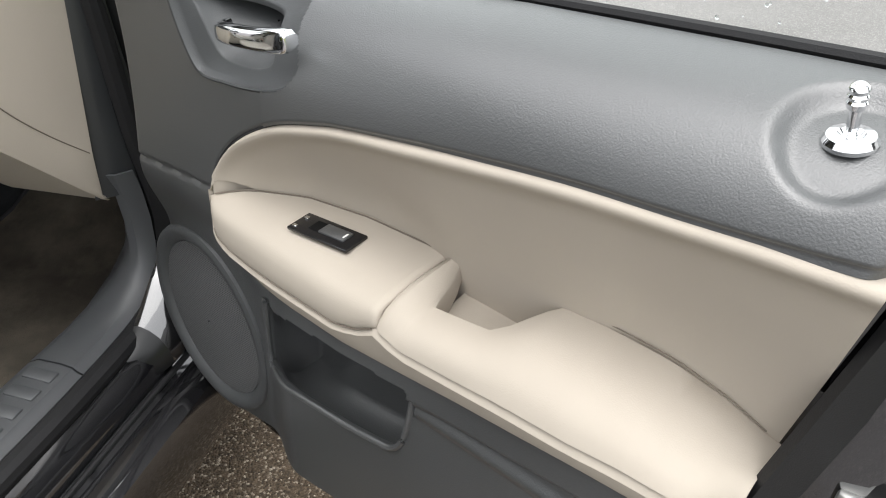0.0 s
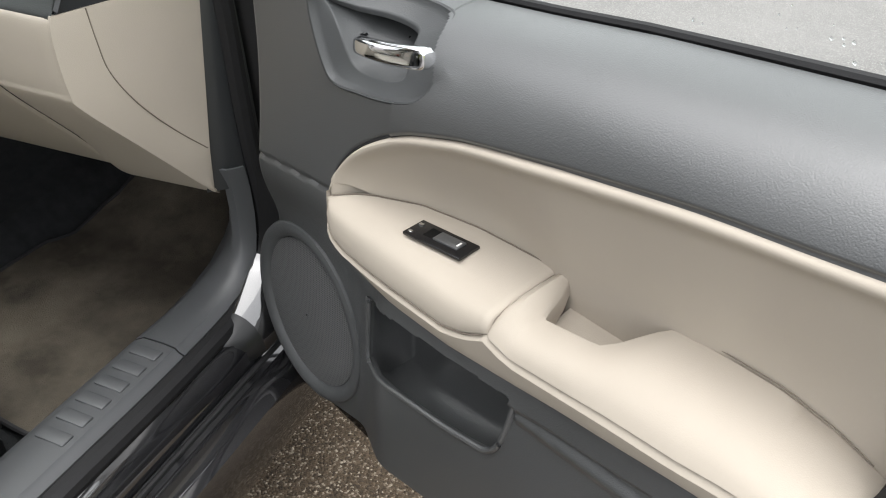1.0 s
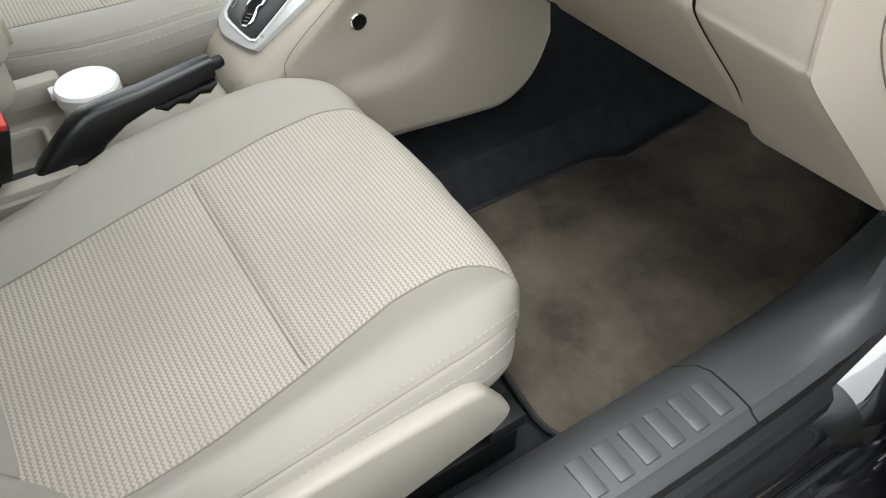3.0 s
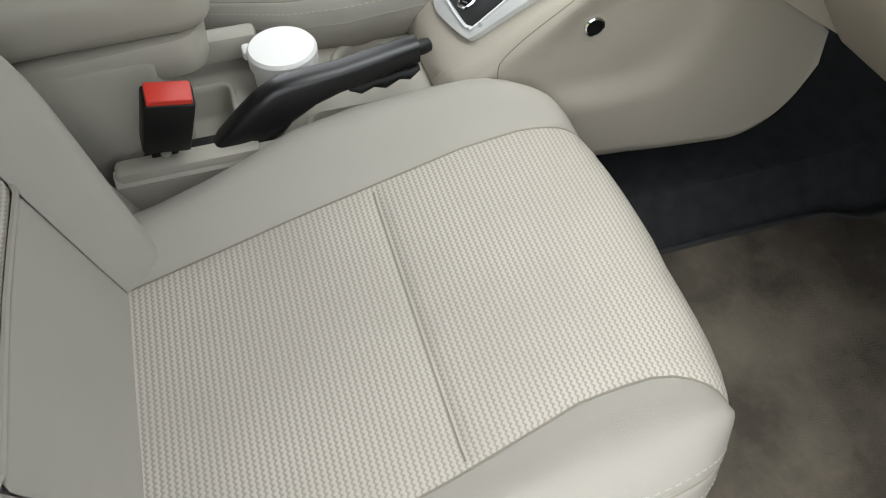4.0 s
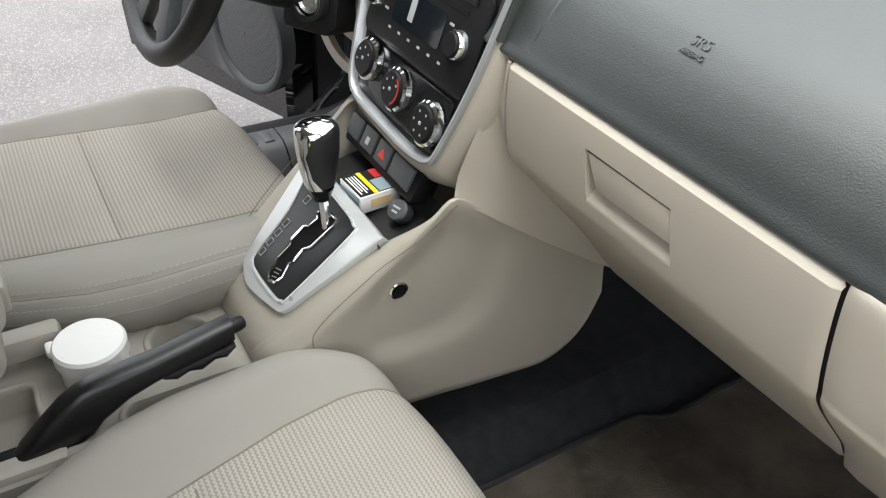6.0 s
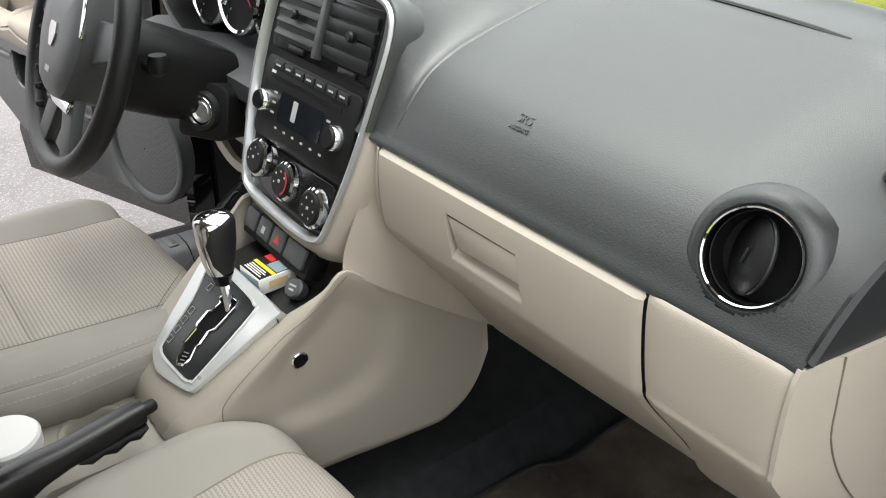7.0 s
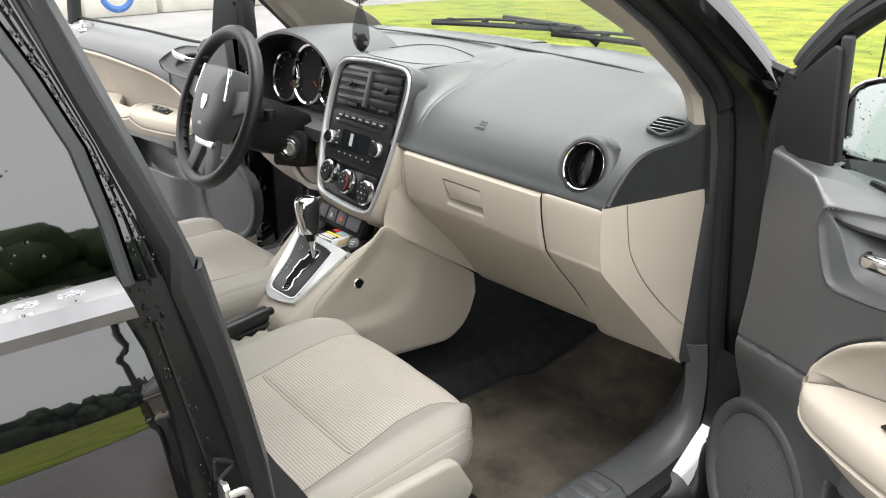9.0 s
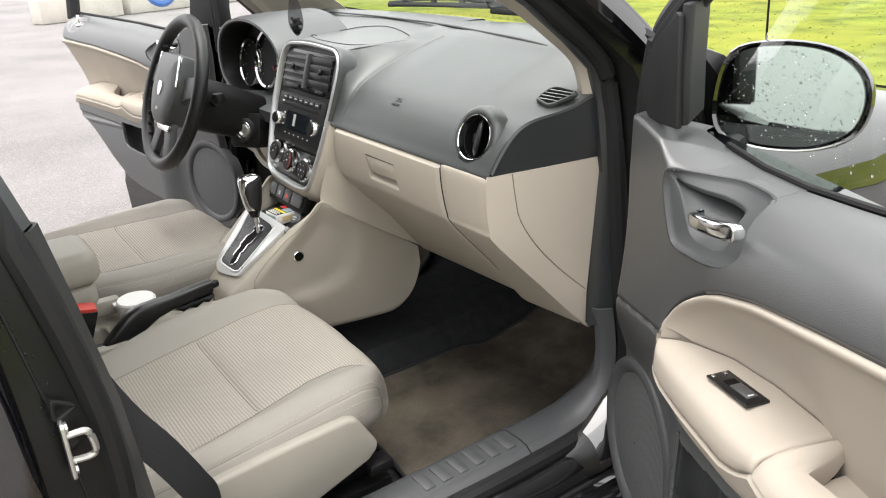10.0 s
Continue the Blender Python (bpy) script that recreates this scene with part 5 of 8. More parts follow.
# small triangular side vent
m = facing((0.6425, -0.134, 1.0355), (0.22, -0.42, 0.88), (0, 1, 0))
flat = [m.inverted() @ Vector(q) for q in ((0.6175, -0.1553, 1.0286), (0.6223, -0.1196, 1.0444), (0.6712, -0.1081, 1.0377), (0.6491, -0.1563, 1.0202))]
outline = []
for k in range(4):
    q0, q1, q2 = flat[k - 1], flat[k], flat[(k + 1) % 4]
    ends = (q1.lerp(q0, 0.28), q1.lerp(q2, 0.28))
    outline += [tuple(ends[0].lerp(q1, t).lerp(q1.lerp(ends[1], t), t))[:2] for t in (0, 0.25, 0.5, 0.75, 1.0)]
oc = (sum(q[0] for q in outline) / len(outline), sum(q[1] for q in outline) / len(outline))


def in_vent(f):
    return [(oc[0] + (a - oc[0]) * f, oc[1] + (b - oc[1]) * f) for a, b in outline]


vent = part("side_window_vent", sheet([[m @ Vector((x, y, h)) for x, y in in_vent(f)] for f, h in ((1.16, -0.004), (1.13, 0.0002), (1.06, 0.0018), (0.97, 0.0018), (0.92, 0.0004), (0.90, -0.010))], 0.0008, close_v=True), DASH_DARK, dash, "small slatted side window vent")
part("vent_backing", prism(in_vent(0.93), lambda a, b, h: m @ Vector((a, b, h)), -0.0016, -0.0006), MATT_HOLE, vent)
ax = (m.to_3x3().inverted() @ Vector((0.95, 0.28, 0.03))).to_2d().normalized()
ay = Vector((-ax.y, ax.x))
for k in range(4):
    off = -0.0125 + 0.0083 * k
    cuts = []
    line = in_vent(0.92)
    for q, r in zip(line, line[1:] + line[:1]):
        dq, dr = (Vector(q) - Vector(oc)).dot(ay) - off, (Vector(r) - Vector(oc)).dot(ay) - off
        if dq * dr < 0:
            cuts.append(Vector(q).lerp(Vector(r), dq / (dq - dr)))
    if len(cuts) == 2:
        c = (cuts[0] + cuts[1]) / 2
        turn = m.to_3x3() @ Matrix(((ax.x, ay.x, 0), (ax.y, ay.y, 0), (0, 0, 1)))
        part("vent_slat", box(m @ Vector((c.x, c.y, 0.0006)), ((cuts[0] - cuts[1]).length, 0.0011, 0.0020), 0.0003, turn), STACK_SILVER, vent)

# round vent
centre = Vector((0.583, -0.262, 0.974))
m = facing(centre, (0.06, -0.93, 0.36))
collar = part("round_vent", lathe([(0.060, -0.020), (0.0565, -0.004), (0.053, 0.003), (0.0475, 0.0065), (0.0425, 0.0068), (0.0405, 0.004), (0.040, -0.03)], m, 56), DASH_DARK, dash, "round dashboard air vent")
part("chrome_ring", lathe([(0.0402, 0.002), (0.0402, 0.0062), (0.0393, 0.0076), (0.0380, 0.0066), (0.0372, 0.002), (0.0370, -0.006), (0.0395, -0.006)], m, 56), CHROME, collar, "chrome vent ring")
part("vent_well", lathe([(0.0, -0.034), (0.038, -0.034), (0.0372, -0.006), (0.0366, -0.006), (0.0366, -0.030), (0.0, -0.030)], m, 40), BLACK, collar)
disc = facing(centre + Vector((-0.005, 0.008, -0.003)), (-0.62, -0.74, 0.26))
flap = part("vent_flap", lathe([(0.0, -0.004), (0.029, -0.004), (0.0318, -0.0015), (0.0310, 0.002), (0.024, 0.005), (0.0, 0.0065)], disc, 44), BLACK, collar)
part("flap_rim", lathe([(0.0322, -0.002), (0.0330, 0.0), (0.0322, 0.0015), (0.0312, 0.0012)], disc, 44), SLAT, flap)
part("flap_tab", box(disc @ Vector((0.004, 0.0, 0.0075)), (0.0016, 0.014, 0.003), 0.0006, disc.to_3x3()), SLAT, flap)

# lower beige front: glovebox lid, side piece, end panel
FRONT = curve([(-0.288, 0.924), (-0.301, 0.918), (-0.304, 0.88), (-0.300, 0.832), (-0.288, 0.806), (-0.20, 0.708), (-0.115, 0.614), (-0.095, 0.598), (-0.07, 0.598)], 9)


def front_rows(x0, x1, n, bow=0.0):
    made = []
    for k in range(n + 1):
        f = k / n
        edge = smooth(0.0, 0.02, f) * smooth(1.0, 0.98, f)
        row = []
        for y, z in FRONT:
            xa = x0(z) if callable(x0) else x0
            xb = x1(z) if callable(x1) else x1
            row.append((lerp(xa, xb, f), y + (0.004 * (1 - edge)), z - 0.03 * smooth(0.70, 0.60, z) * (1 - f) * 0.4))
        made.append(row)
    return made


def recess_left(z):
    return along([(0.836, 0.2700), (0.888, 0.2585)], z)


def recess_right(z):
    return along([(0.836, 0.3825), (0.888, 0.3690)], z)


RECESS_LOW, RECESS_TOP, PLATE_LOW = 0.8365, 0.8885, 0.8565


def front_y(z):
    return along(FRONT_BY_Z, z)


FRONT_BY_Z = sorted((z, y) for y, z in FRONT[4:-9])


def lid_rows(left, right):
    """The glovebox lid, with a finger recess whose edges follow the columns and rows of the mesh."""
    zs = sorted(set([round(0.5985 + 0.0075 * k, 5) for k in range(43)] + [RECESS_LOW - 0.001, RECESS_LOW, RECESS_LOW + 0.003, RECESS_LOW + 0.008, RECESS_LOW + 0.014, PLATE_LOW, PLATE_LOW + 0.01, RECESS_TOP - 0.0016, RECESS_TOP - 0.0003, RECESS_TOP + 0.0012]))
    zs = [z for z in zs if z < 0.9215]
    rows = []
    for part_k, count in ((0, 22), (1, 20), (2, 24)):
        for i in range(count + 1):
            f = i / count
            row = []
            for z in zs:
                zl = z - 0.012 * smooth(0.70, 0.60, z) * (1 - (part_k + f) / 3)
                inside = RECESS_LOW <= z <= RECESS_TOP and part_k == 1
                a, b = recess_left(z), recess_right(z)
                x = lerp(left(z), a - 0.001, f) if part_k == 0 else lerp(a, b, f) if part_k == 1 else lerp(b + 0.001, right(z), f)
                edge = smooth(0.0, 0.02, f) if part_k == 0 else smooth(1.0, 0.98, f) if part_k == 2 else 1.0
                deep = 0.0
                if inside and 0.5 < i < count - 0.5:
                    deep = along([(RECESS_LOW, 0.0), (RECESS_LOW + 0.003, 0.001), (RECESS_LOW + 0.008, 0.006), (RECESS_LOW + 0.014, 0.013), (PLATE_LOW, 0.016), (RECESS_TOP, 0.016)], z)
                if part_k == 1:
                    x = lerp(a, b, min(max((i - 1) / (count - 2), 0.004 * (i > 0)), 1 - 0.004 * (i < count)))
                row.append((x, front_y(z) + 0.004 * (1 - edge) + deep, zl))
            row.append((row[-1][0], -0.288, 0.9245))
            rows.append(row)
    return rows


lid_left = lambda z: along([(0.58, 0.150), (0.70, 0.146), (0.80, 0.132), (0.87, 0.126), (0.93, 0.124)], z)
seam = lambda z: along([(0.60, 0.505), (0.70, 0.525), (0.82, 0.533), (0.93, 0.516)], z)
glovebox = part("glovebox_lid", sheet(lid_rows(lid_left, seam)), BEIGE, dash, "beige plastic glovebox lid")
part("lower_side_piece", sheet(front_rows(lambda z: seam(z) + 0.004, lambda z: along([(0.60, 0.696), (0.618, 0.694), (0.82, 0.662), (0.93, 0.657)], z), 10), 0.006, toward=(0, 1, -0.3)), BEIGE, dash, "beige lower dashboard beside the glovebox")
part("lid_gap", sheet([[(seam(z) - 0.001, y + 0.006, z), (seam(z) + 0.005, y + 0.006, z)] for y, z in FRONT]), BLACK, dash)
rows = []
for y, z in [(-0.297, 0.9262)] + FRONT[9:-9]:
    xa = along([(0.60, 0.696), (0.618, 0.694), (0.82, 0.662), (0.93, 0.657)], z)
    yb, xb = along([(0.60, -0.104), (0.678, -0.108), (0.93, -0.073)], z), along([(0.6, 0.697), (0.678, 0.702), (0.93, 0.693)], z)
    rows.append([(lerp(xa, xb, f) + 0.004 * math.sin(math.pi * f), lerp(y, max(y, yb), f), z) for f in (0, 0.08, 0.25, 0.5, 0.75, 1.0)])


def end_skin(y, z):
    """A place on the end panel."""
    ya = along(sorted((zz, yy) for yy, zz in FRONT[9:-9]), z)
    xa = along([(0.60, 0.696), (0.618, 0.694), (0.82, 0.662), (0.93, 0.657)], z)
    yb, xb = along([(0.60, -0.104), (0.678, -0.108), (0.93, -0.073)], z), along([(0.6, 0.697), (0.678, 0.702), (0.93, 0.693)], z)
    f = min(max((y - ya) / (max(yb, ya + 0.001) - ya), 0), 1)
    return (lerp(xa, xb, f) + 0.004 * math.sin(math.pi * f) + 0.0002, y, z)


part("end_panel", sheet(rows, 0.004, toward=(-1, 0, 0)), BEIGE, dash, "beige dashboard end panel with fuse cover")
part("fuse_cover_gap", tube(curve([end_skin(-0.2535, 0.926), end_skin(-0.250, 0.884), end_skin(-0.242, 0.842), end_skin(-0.212, 0.790), end_skin(-0.165, 0.735), end_skin(-0.112, 0.684)], 6), 0.0009, 6), TRIM_SEAM, dash)
# glovebox handle: a pull plate in a scooped recess
corners = [(recess_left(0.887) + 0.0008, RECESS_TOP - 0.0016), (recess_right(0.887) - 0.0014, RECESS_TOP - 0.0010), (recess_right(0.858) - 0.0014, PLATE_LOW + 0.001), (recess_left(0.855) + 0.014, PLATE_LOW - 0.002)]
part("glovebox_handle", soften(loft([[(x, front_y(z) + d, z) for x, z in corners] for d in (0.010, 0.0012)]), 0.0012), BEIGE, glovebox, "beige glovebox pull handle")
part("handle_gap", sheet([[(x, front_y(z) + 0.0105, z), (x, front_y(z) + 0.0022, z)] for x, z in (corners[0], corners[1], corners[2])], 0.0012), MATT_HOLE, glovebox)


# ---- centre stack ----
STACK = facing((-0.05, -0.2935, 0.915), (0, -0.95, 0.31))


def ST(a, b, h=0.0):
    return STACK @ Vector((a, b, h))


def stack_outline(f=1.0, grow=0.0):
    pts = [(-0.145, 0.045), (-0.140, 0.125), (-0.118, 0.158), (-0.06, 0.166), (0.0, 0.168), (0.075, 0.166), (0.128, 0.160), (0.150, 0.128), (0.146, 0.045), (0.136, -0.045), (0.118, -0.125), (0.104, -0.150), (0.06, -0.158), (0.0, -0.157), (-0.085, -0.150), (-0.112, -0.132), (-0.126, -0.085), (-0.140, -0.02)]
    made = []
    for a, b in curve(pts, 4, True):
        l = math.hypot(a, b)
        made.append((a * f + a / l * grow, b * f + b / l * grow))
    return made


rings = []
for grow, h in ((0.010, -0.030), (0.011, -0.010), (0.010, 0.004), (0.007, 0.010), (0.002, 0.010), (0.0, 0.004)):
    rings.append([ST(a, b, h) for a, b in stack_outline(1.0, grow)])
bm = sheet(rings, 0.003, close_v=True)
bmesh.ops.bisect_plane(bm, geom=list(bm.verts) + list(bm.edges) + list(bm.faces), plane_co=(0, 0, 0.93), plane_no=(0, 0, -1), clear_outer=True)
part("stack_hood", bm, DASH_DARK, dash, "charcoal hood round the centre stack")
bm = sheet([[ST(a, b, h) for a, b in stack_outline(1.0, grow)] for grow, h in ((0.032, -0.055), (0.024, -0.012), (0.014, 0.002), (0.008, 0.006), (0.001, 0.006))], 0.003, close_v=True)
bmesh.ops.bisect_plane(bm, geom=list(bm.verts) + list(bm.edges) + list(bm.faces), plane_co=(0, 0, 0.929), plane_no=(0, 0, 1), clear_outer=True)
part("stack_cheek", bm, BEIGE, dash, "beige cheeks of the centre stack")
part("silver_frame", sheet([[ST(a, b, h) for a, b in stack_outline(1.0, grow)] for grow, h in ((0.003, 0.0), (0.003, 0.011), (0.0, 0.014), (-0.004, 0.013), (-0.007, 0.008), (-0.008, -0.004))], 0.001, close_v=True), STACK_SILVER, dash, "silver frame of the centre stack")
part("stack_face", prism(stack_outline(1.0, -0.008), ST, -0.012, 0.0), BLACK, dash, "black centre stack fascia")


def stack_box(name, a, b, w, h, depth, mat, parent, text="", lift=0.0, bevel=0.0015):
    return part(name, prism(rounded(w, h, min(w, h) * 0.12), lambda p, q, t: ST(a + p, b + q, t), lift, lift + depth, bevel), mat, parent, text)


vents = stack_box("centre_vents", 0.003, 0.105, 0.250, 0.094, 0.004, GLOSSY_BLACK, dash, "twin centre air vents with slats", 0.0)
for cx in (-0.060, 0.066):
    stack_box("vent_nest", cx, 0.108, 0.108, 0.072, 0.001, BLACK, vents, "", 0.0045, 0)
    for k in range(4):
        tilt = pose(0, 0, 0, -28 if cx < 0 else 8, 0, 0).to_3x3()
        part("vent_slat", box(ST(cx, 0.134 - 0.0175 * k, 0.008), (0.104, 0.015 if cx > 0 else 0.010, 0.0025), 0.0008, STACK.to_3x3() @ tilt), SLAT, vents)
    part("vent_lever", lathe([(0, 0), (0.0065, 0), (0.007, 0.006), (0.005, 0.009), (0, 0.009)], STACK @ Matrix.Translation((cx + (0.01 if cx > 0 else -0.004), 0.110, 0.009)), 16), BLACK, vents)
    stack_box("vent_wheel", cx + 0.01, 0.066, 0.040, 0.008, 0.004, BLACK, vents, "", 0.004)
stack_box("vent_divider", 0.003, 0.106, 0.010, 0.080, 0.012, DARK_SMOOTH, vents, "", 0.002)

radio = stack_box("car_radio", 0.000, -0.010, 0.244, 0.115, 0.006, BLACK, dash, "dark car radio with display and two knobs", 0.0)
for k in range(7):
    stack_box("radio_button", -0.082 + 0.0275 * k, 0.037, 0.025, 0.013, 0.003, SLAT, radio, "", 0.0062)
    stack_box("button_mark", -0.082 + 0.0275 * k, 0.037, 0.012, 0.0025, 0.0004, MARKING, radio, "", 0.0093, 0)
stack_box("disc_slot", -0.005, 0.020, 0.180, 0.006, 0.0012, BLACK, radio, "", 0.0056, 0)
stack_box("slot_mark", -0.095, 0.026, 0.012, 0.004, 0.0004, WHITE_PLASTIC, radio, "", 0.0063, 0)
stack_box("radio_display", -0.006, -0.014, 0.112, 0.042, 0.001, SCREEN, radio, "dark radio display", 0.0062, 0)
stack_box("display_glow", -0.020, -0.012, 0.012, 0.028, 0.0004, MARKING, radio, "", 0.0073, 0)
for k in range(6):
    stack_box("preset_mark", -0.060 + 0.024 * k, -0.046, 0.006, 0.003, 0.0004, MARKING, radio, "", 0.0063, 0)
for k in range(3):
    stack_box("side_mark", -0.078, 0.0 - 0.014 * k, 0.009, 0.003, 0.0004, MARKING, radio, "", 0.0063, 0)
    stack_box("side_mark", 0.062, 0.0 - 0.014 * k, 0.009, 0.003, 0.0004, MARKING, radio, "", 0.0063, 0)


def stack_knob(a, b, r, h, parent, mark):
    m = STACK @ Matrix.Translation((a, b, 0.004))
    knob = part("rotary_knob", lathe([(0, 0), (r, 0), (r * 0.95, h * 0.85), (r * 0.85, h), (0, h)], m, 28), BLACK, parent, "black knob with chrome ring")
    part("knob_ring", lathe([(r * 1.02, 0.0), (r * 1.16, 0.0), (r * 1.14, h * 0.55), (r * 1.0, h * 0.75), (r * 0.98, h * 0.3)], m, 32), CHROME, knob)
    return knob


stack_knob(-0.104, -0.018, 0.014, 0.016, radio, None)
stack_knob(0.085, -0.016, 0.015, 0.016, radio, None)
climate = stack_box("climate_panel", -0.002, -0.108, 0.218, 0.070, 0.003, GLOSSY_BLACK, dash, "black climate panel with three knobs", 0.0)
for k, a in enumerate((-0.082, -0.002, 0.078)):
    b = -0.097 - 0.008 * k
    kn = stack_knob(a, b, 0.024, 0.014, climate, None)
    for j in range(4 if k != 2 else 6):
        an = radians(200 - 55 * j) if k != 2 else radians(60 * j)
        part("knob_mark", box(STACK @ Vector((a + 0.014 * math.cos(an), b + 0.014 * math.sin(an), 0.0183)), (0.0026, 0.0026, 0.0005), 0, STACK.to_3x3()), MARKING, kn)
    part("knob_grip", box(STACK @ Vector((a, b, 0.0185)), (0.004, 0.004, 0.002), 0.0005, STACK.to_3x3()), MARKING, kn)
part("warm_mark", sheet([[STACK @ Vector((-0.002 + r * math.cos(t), -0.105 + r * math.sin(t), 0.0185)) for r in (0.017, 0.0195)] for t in [radians(-60 + 10 * k) for k in range(13)]], 0.0005), RED_MARK, climate)

# lower switch row and tray
row_m = facing((-0.055, -0.352, 0.733), (0, -0.90, 0.43))
bank = part("switch_bank", prism(rounded(0.185, 0.048, 0.006), lambda a, b, h: row_m @ Vector((a, b, h)), -0.03, 0.0, 0.002), BLACK, dash, "row of small switches under the heater panel")
for k, w in enumerate((0.034, 0.034, 0.034, 0.05)):
    a = -0.070 + 0.040 * k + (0.008 if k == 3 else 0)
    sw = part("toggle_switch", prism(rounded(w, 0.030, 0.003), lambda p, q, h: row_m @ Vector((a + p, q + 0.002, h)), 0.0, 0.006, 0.002), DARK_SMOOTH, bank)
    if k == 2:
        part("hazard_mark", loft([[row_m @ Vector((a + x, y, h)) for x, y in ((-0.008, -0.004), (0.008, -0.004), (0, 0.009))] for h in (0.006, 0.0066)]), RED_PLASTIC, sw, "red hazard triangle")
    elif k == 1:
        part("switch_mark", box(row_m @ Vector((a, 0.0, 0.0063)), (0.008, 0.010, 0.0008), 0, row_m.to_3x3()), MARKING, sw)

# beige wing between stack and glovebox
rows = []
inner = curve([(0.106, -0.285, 0.917), (0.104, -0.290, 0.895), (0.099, -0.306, 0.85), (0.100, -0.334, 0.785), (0.108, -0.344, 0.757)], 5)
outer = [(lid_left(z) - 0.001, along(sorted((zz, yy) for yy, zz in FRONT[6:-10]), z) + 0.003, z) for z in (lerp(0.917, 0.590, k / 20) for k in range(21))]
for p, q in zip(inner, outer):
    p, q = Vector(p), Vector(q)
    mid = p.lerp(q, 0.5) + Vector((0.004, -0.006, 0))
    rows.append([tuple(p), tuple(p.lerp(mid, 0.5) + Vector((0.0015, -0.002, 0))), tuple(mid), tuple(q.lerp(mid, 0.5) + Vector((0.0015, -0.001, 0))), tuple(q)])
part("stack_wing", sheet(rows, 0.003, toward=(0, 1, 0)), BEIGE, dash, "beige flank between centre stack and glovebox")

# instrument hood and gauges
HX = -0.425
hood = []
for f, y in ((1.06, -0.05), (1.06, -0.16), (1.04, -0.235), (1.0, -0.262), (0.95, -0.262), (0.92, -0.235), (0.90, -0.17)):
    hood.append([(HX + f * 0.222 * math.cos(t) * (1 if abs(math.cos(t)) > 0.01 else 1), y, 0.985 + f * (0.128 if math.sin(t) > 0 else 0.10) * math.copysign(abs(math.sin(t)) ** 0.75, math.sin(t))) for t in (2 * math.pi * k / 56 for k in range(56))])
part("instrument_hood", sheet(hood, 0.003, close_v=True), DARK_SMOOTH, dash, "charcoal hood over the instruments")
part("hood_lining", sheet([[(HX + f * 0.222 * math.cos(t), y, 0.985 + f * (0.128 if math.sin(t) > 0 else 0.10) * math.copysign(abs(math.sin(t)) ** 0.75, math.sin(t))) for t in (2 * math.pi * k / 56 for k in range(56))] for f, y in ((0.965, -0.2605), (0.935, -0.258), (0.905, -0.235), (0.89, -0.17))], close_v=True), BLACK, dash, "black inside of the instrument hood")
part("instrument_face", prism([(HX + 0.205 * math.cos(t), 0.985 + (0.115 if math.sin(t) > 0 else 0.09) * math.copysign(abs(math.sin(t)) ** 0.75, math.sin(t))) for t in (2 * math.pi * k / 40 for k in range(40))], lambda a, b, h: (a, -0.182 + h, b), 0.0, 0.01), BLACK, dash, "black instrument face")
for x, z, r in ((-0.556, 0.980, 0.070), (-0.430, 1.000, 0.080), (-0.315, 0.985, 0.058)):
    gm = facing((x, -0.200, z), (0, -0.985, 0.17))
    gauge = part("gauge", lathe([(0, -0.010), (r * 0.95, -0.010), (r * 0.96, -0.006), (0, -0.006)], gm, 40), MATT_HOLE, dash, "round gauge with chrome bezel")
    part("gauge_ring", lathe([(r * 0.91, -0.012), (r * 1.0, -0.012), (r * 1.0, 0.004), (r * 0.96, 0.008), (r * 0.90, 0.005), (r * 0.90, -0.012)], gm, 48), CHROME, gauge)
    part("needle", box(gm @ Vector((r * 0.34, -r * 0.27, -0.004)), (r * 0.28, 0.002, 0.002), 0.0005, gm.to_3x3() @ pose(0, 0, 0, 0, 0, -35).to_3x3()), RED_MARK, gauge)
    for k in range(9):
        an = radians(225 - 33 * k)
        part("dial_mark", box(gm @ Vector((r * 0.78 * math.cos(an), r * 0.78 * math.sin(an), -0.0055)), (0.005, 0.0012, 0.001), 0, gm.to_3x3() @ pose(0, 0, 0, 0, 0, math.degrees(an)).to_3x3()), MARKING, gauge)
# driver's lower dash
rows = []
for k in range(13):
    x = lerp(-0.205, -0.68, k / 12)
    rows.append([(x, y, z) for y, z in curve([(-0.17, 0.872), (-0.24, 0.870), (-0.280, 0.855), (-0.275, 0.80), (-0.20, 0.70), (-0.10, 0.62), (-0.06, 0.62)], 3)])
part("driver_lower_dash", sheet(rows, 0.006, toward=(0, 1, 0)), BEIGE, dash, "beige lower dashboard on the driver's side")
part("driver_dash_band", sheet([[(x, y, z) for y, z in ((-0.17, 0.90), (-0.22, 0.905), (-0.26, 0.91), (-0.30, 0.90), (-0.298, 0.87), (-0.28, 0.86))] for x in (-0.205, -0.3, -0.45, -0.6, -0.685)], 0.004, toward=(0, 1, 0)), DARK_SMOOTH, dash, "charcoal band round the steering column")
igm = facing((-0.290, -0.345, 0.851), (0.50, -0.82, 0.22))
part("ignition_plate", prism([(-0.046, 0.036), (-0.030, 0.044), (0.030, 0.044), (0.046, 0.030), (0.046, -0.030), (0.030, -0.044), (-0.040, -0.044), (-0.046, -0.036)], lambda a, b, h: igm @ Vector((a, b, h)), -0.10, 0.0, 0.004), BLACK, dash, "black ignition switch plate")
ign = part("ignition_lock", lathe([(0.0, 0.002), (0.020, 0.002), (0.022, 0.010), (0.029, 0.010), (0.032, 0.004), (0.032, 0.0)], igm, 32), SLAT, dash, "ignition lock with metal centre")
part("lock_ring", lathe([(0.0195, 0.003), (0.0205, 0.010), (0.0225, 0.0108), (0.0235, 0.0095)], igm, 32), CHROME, ign)
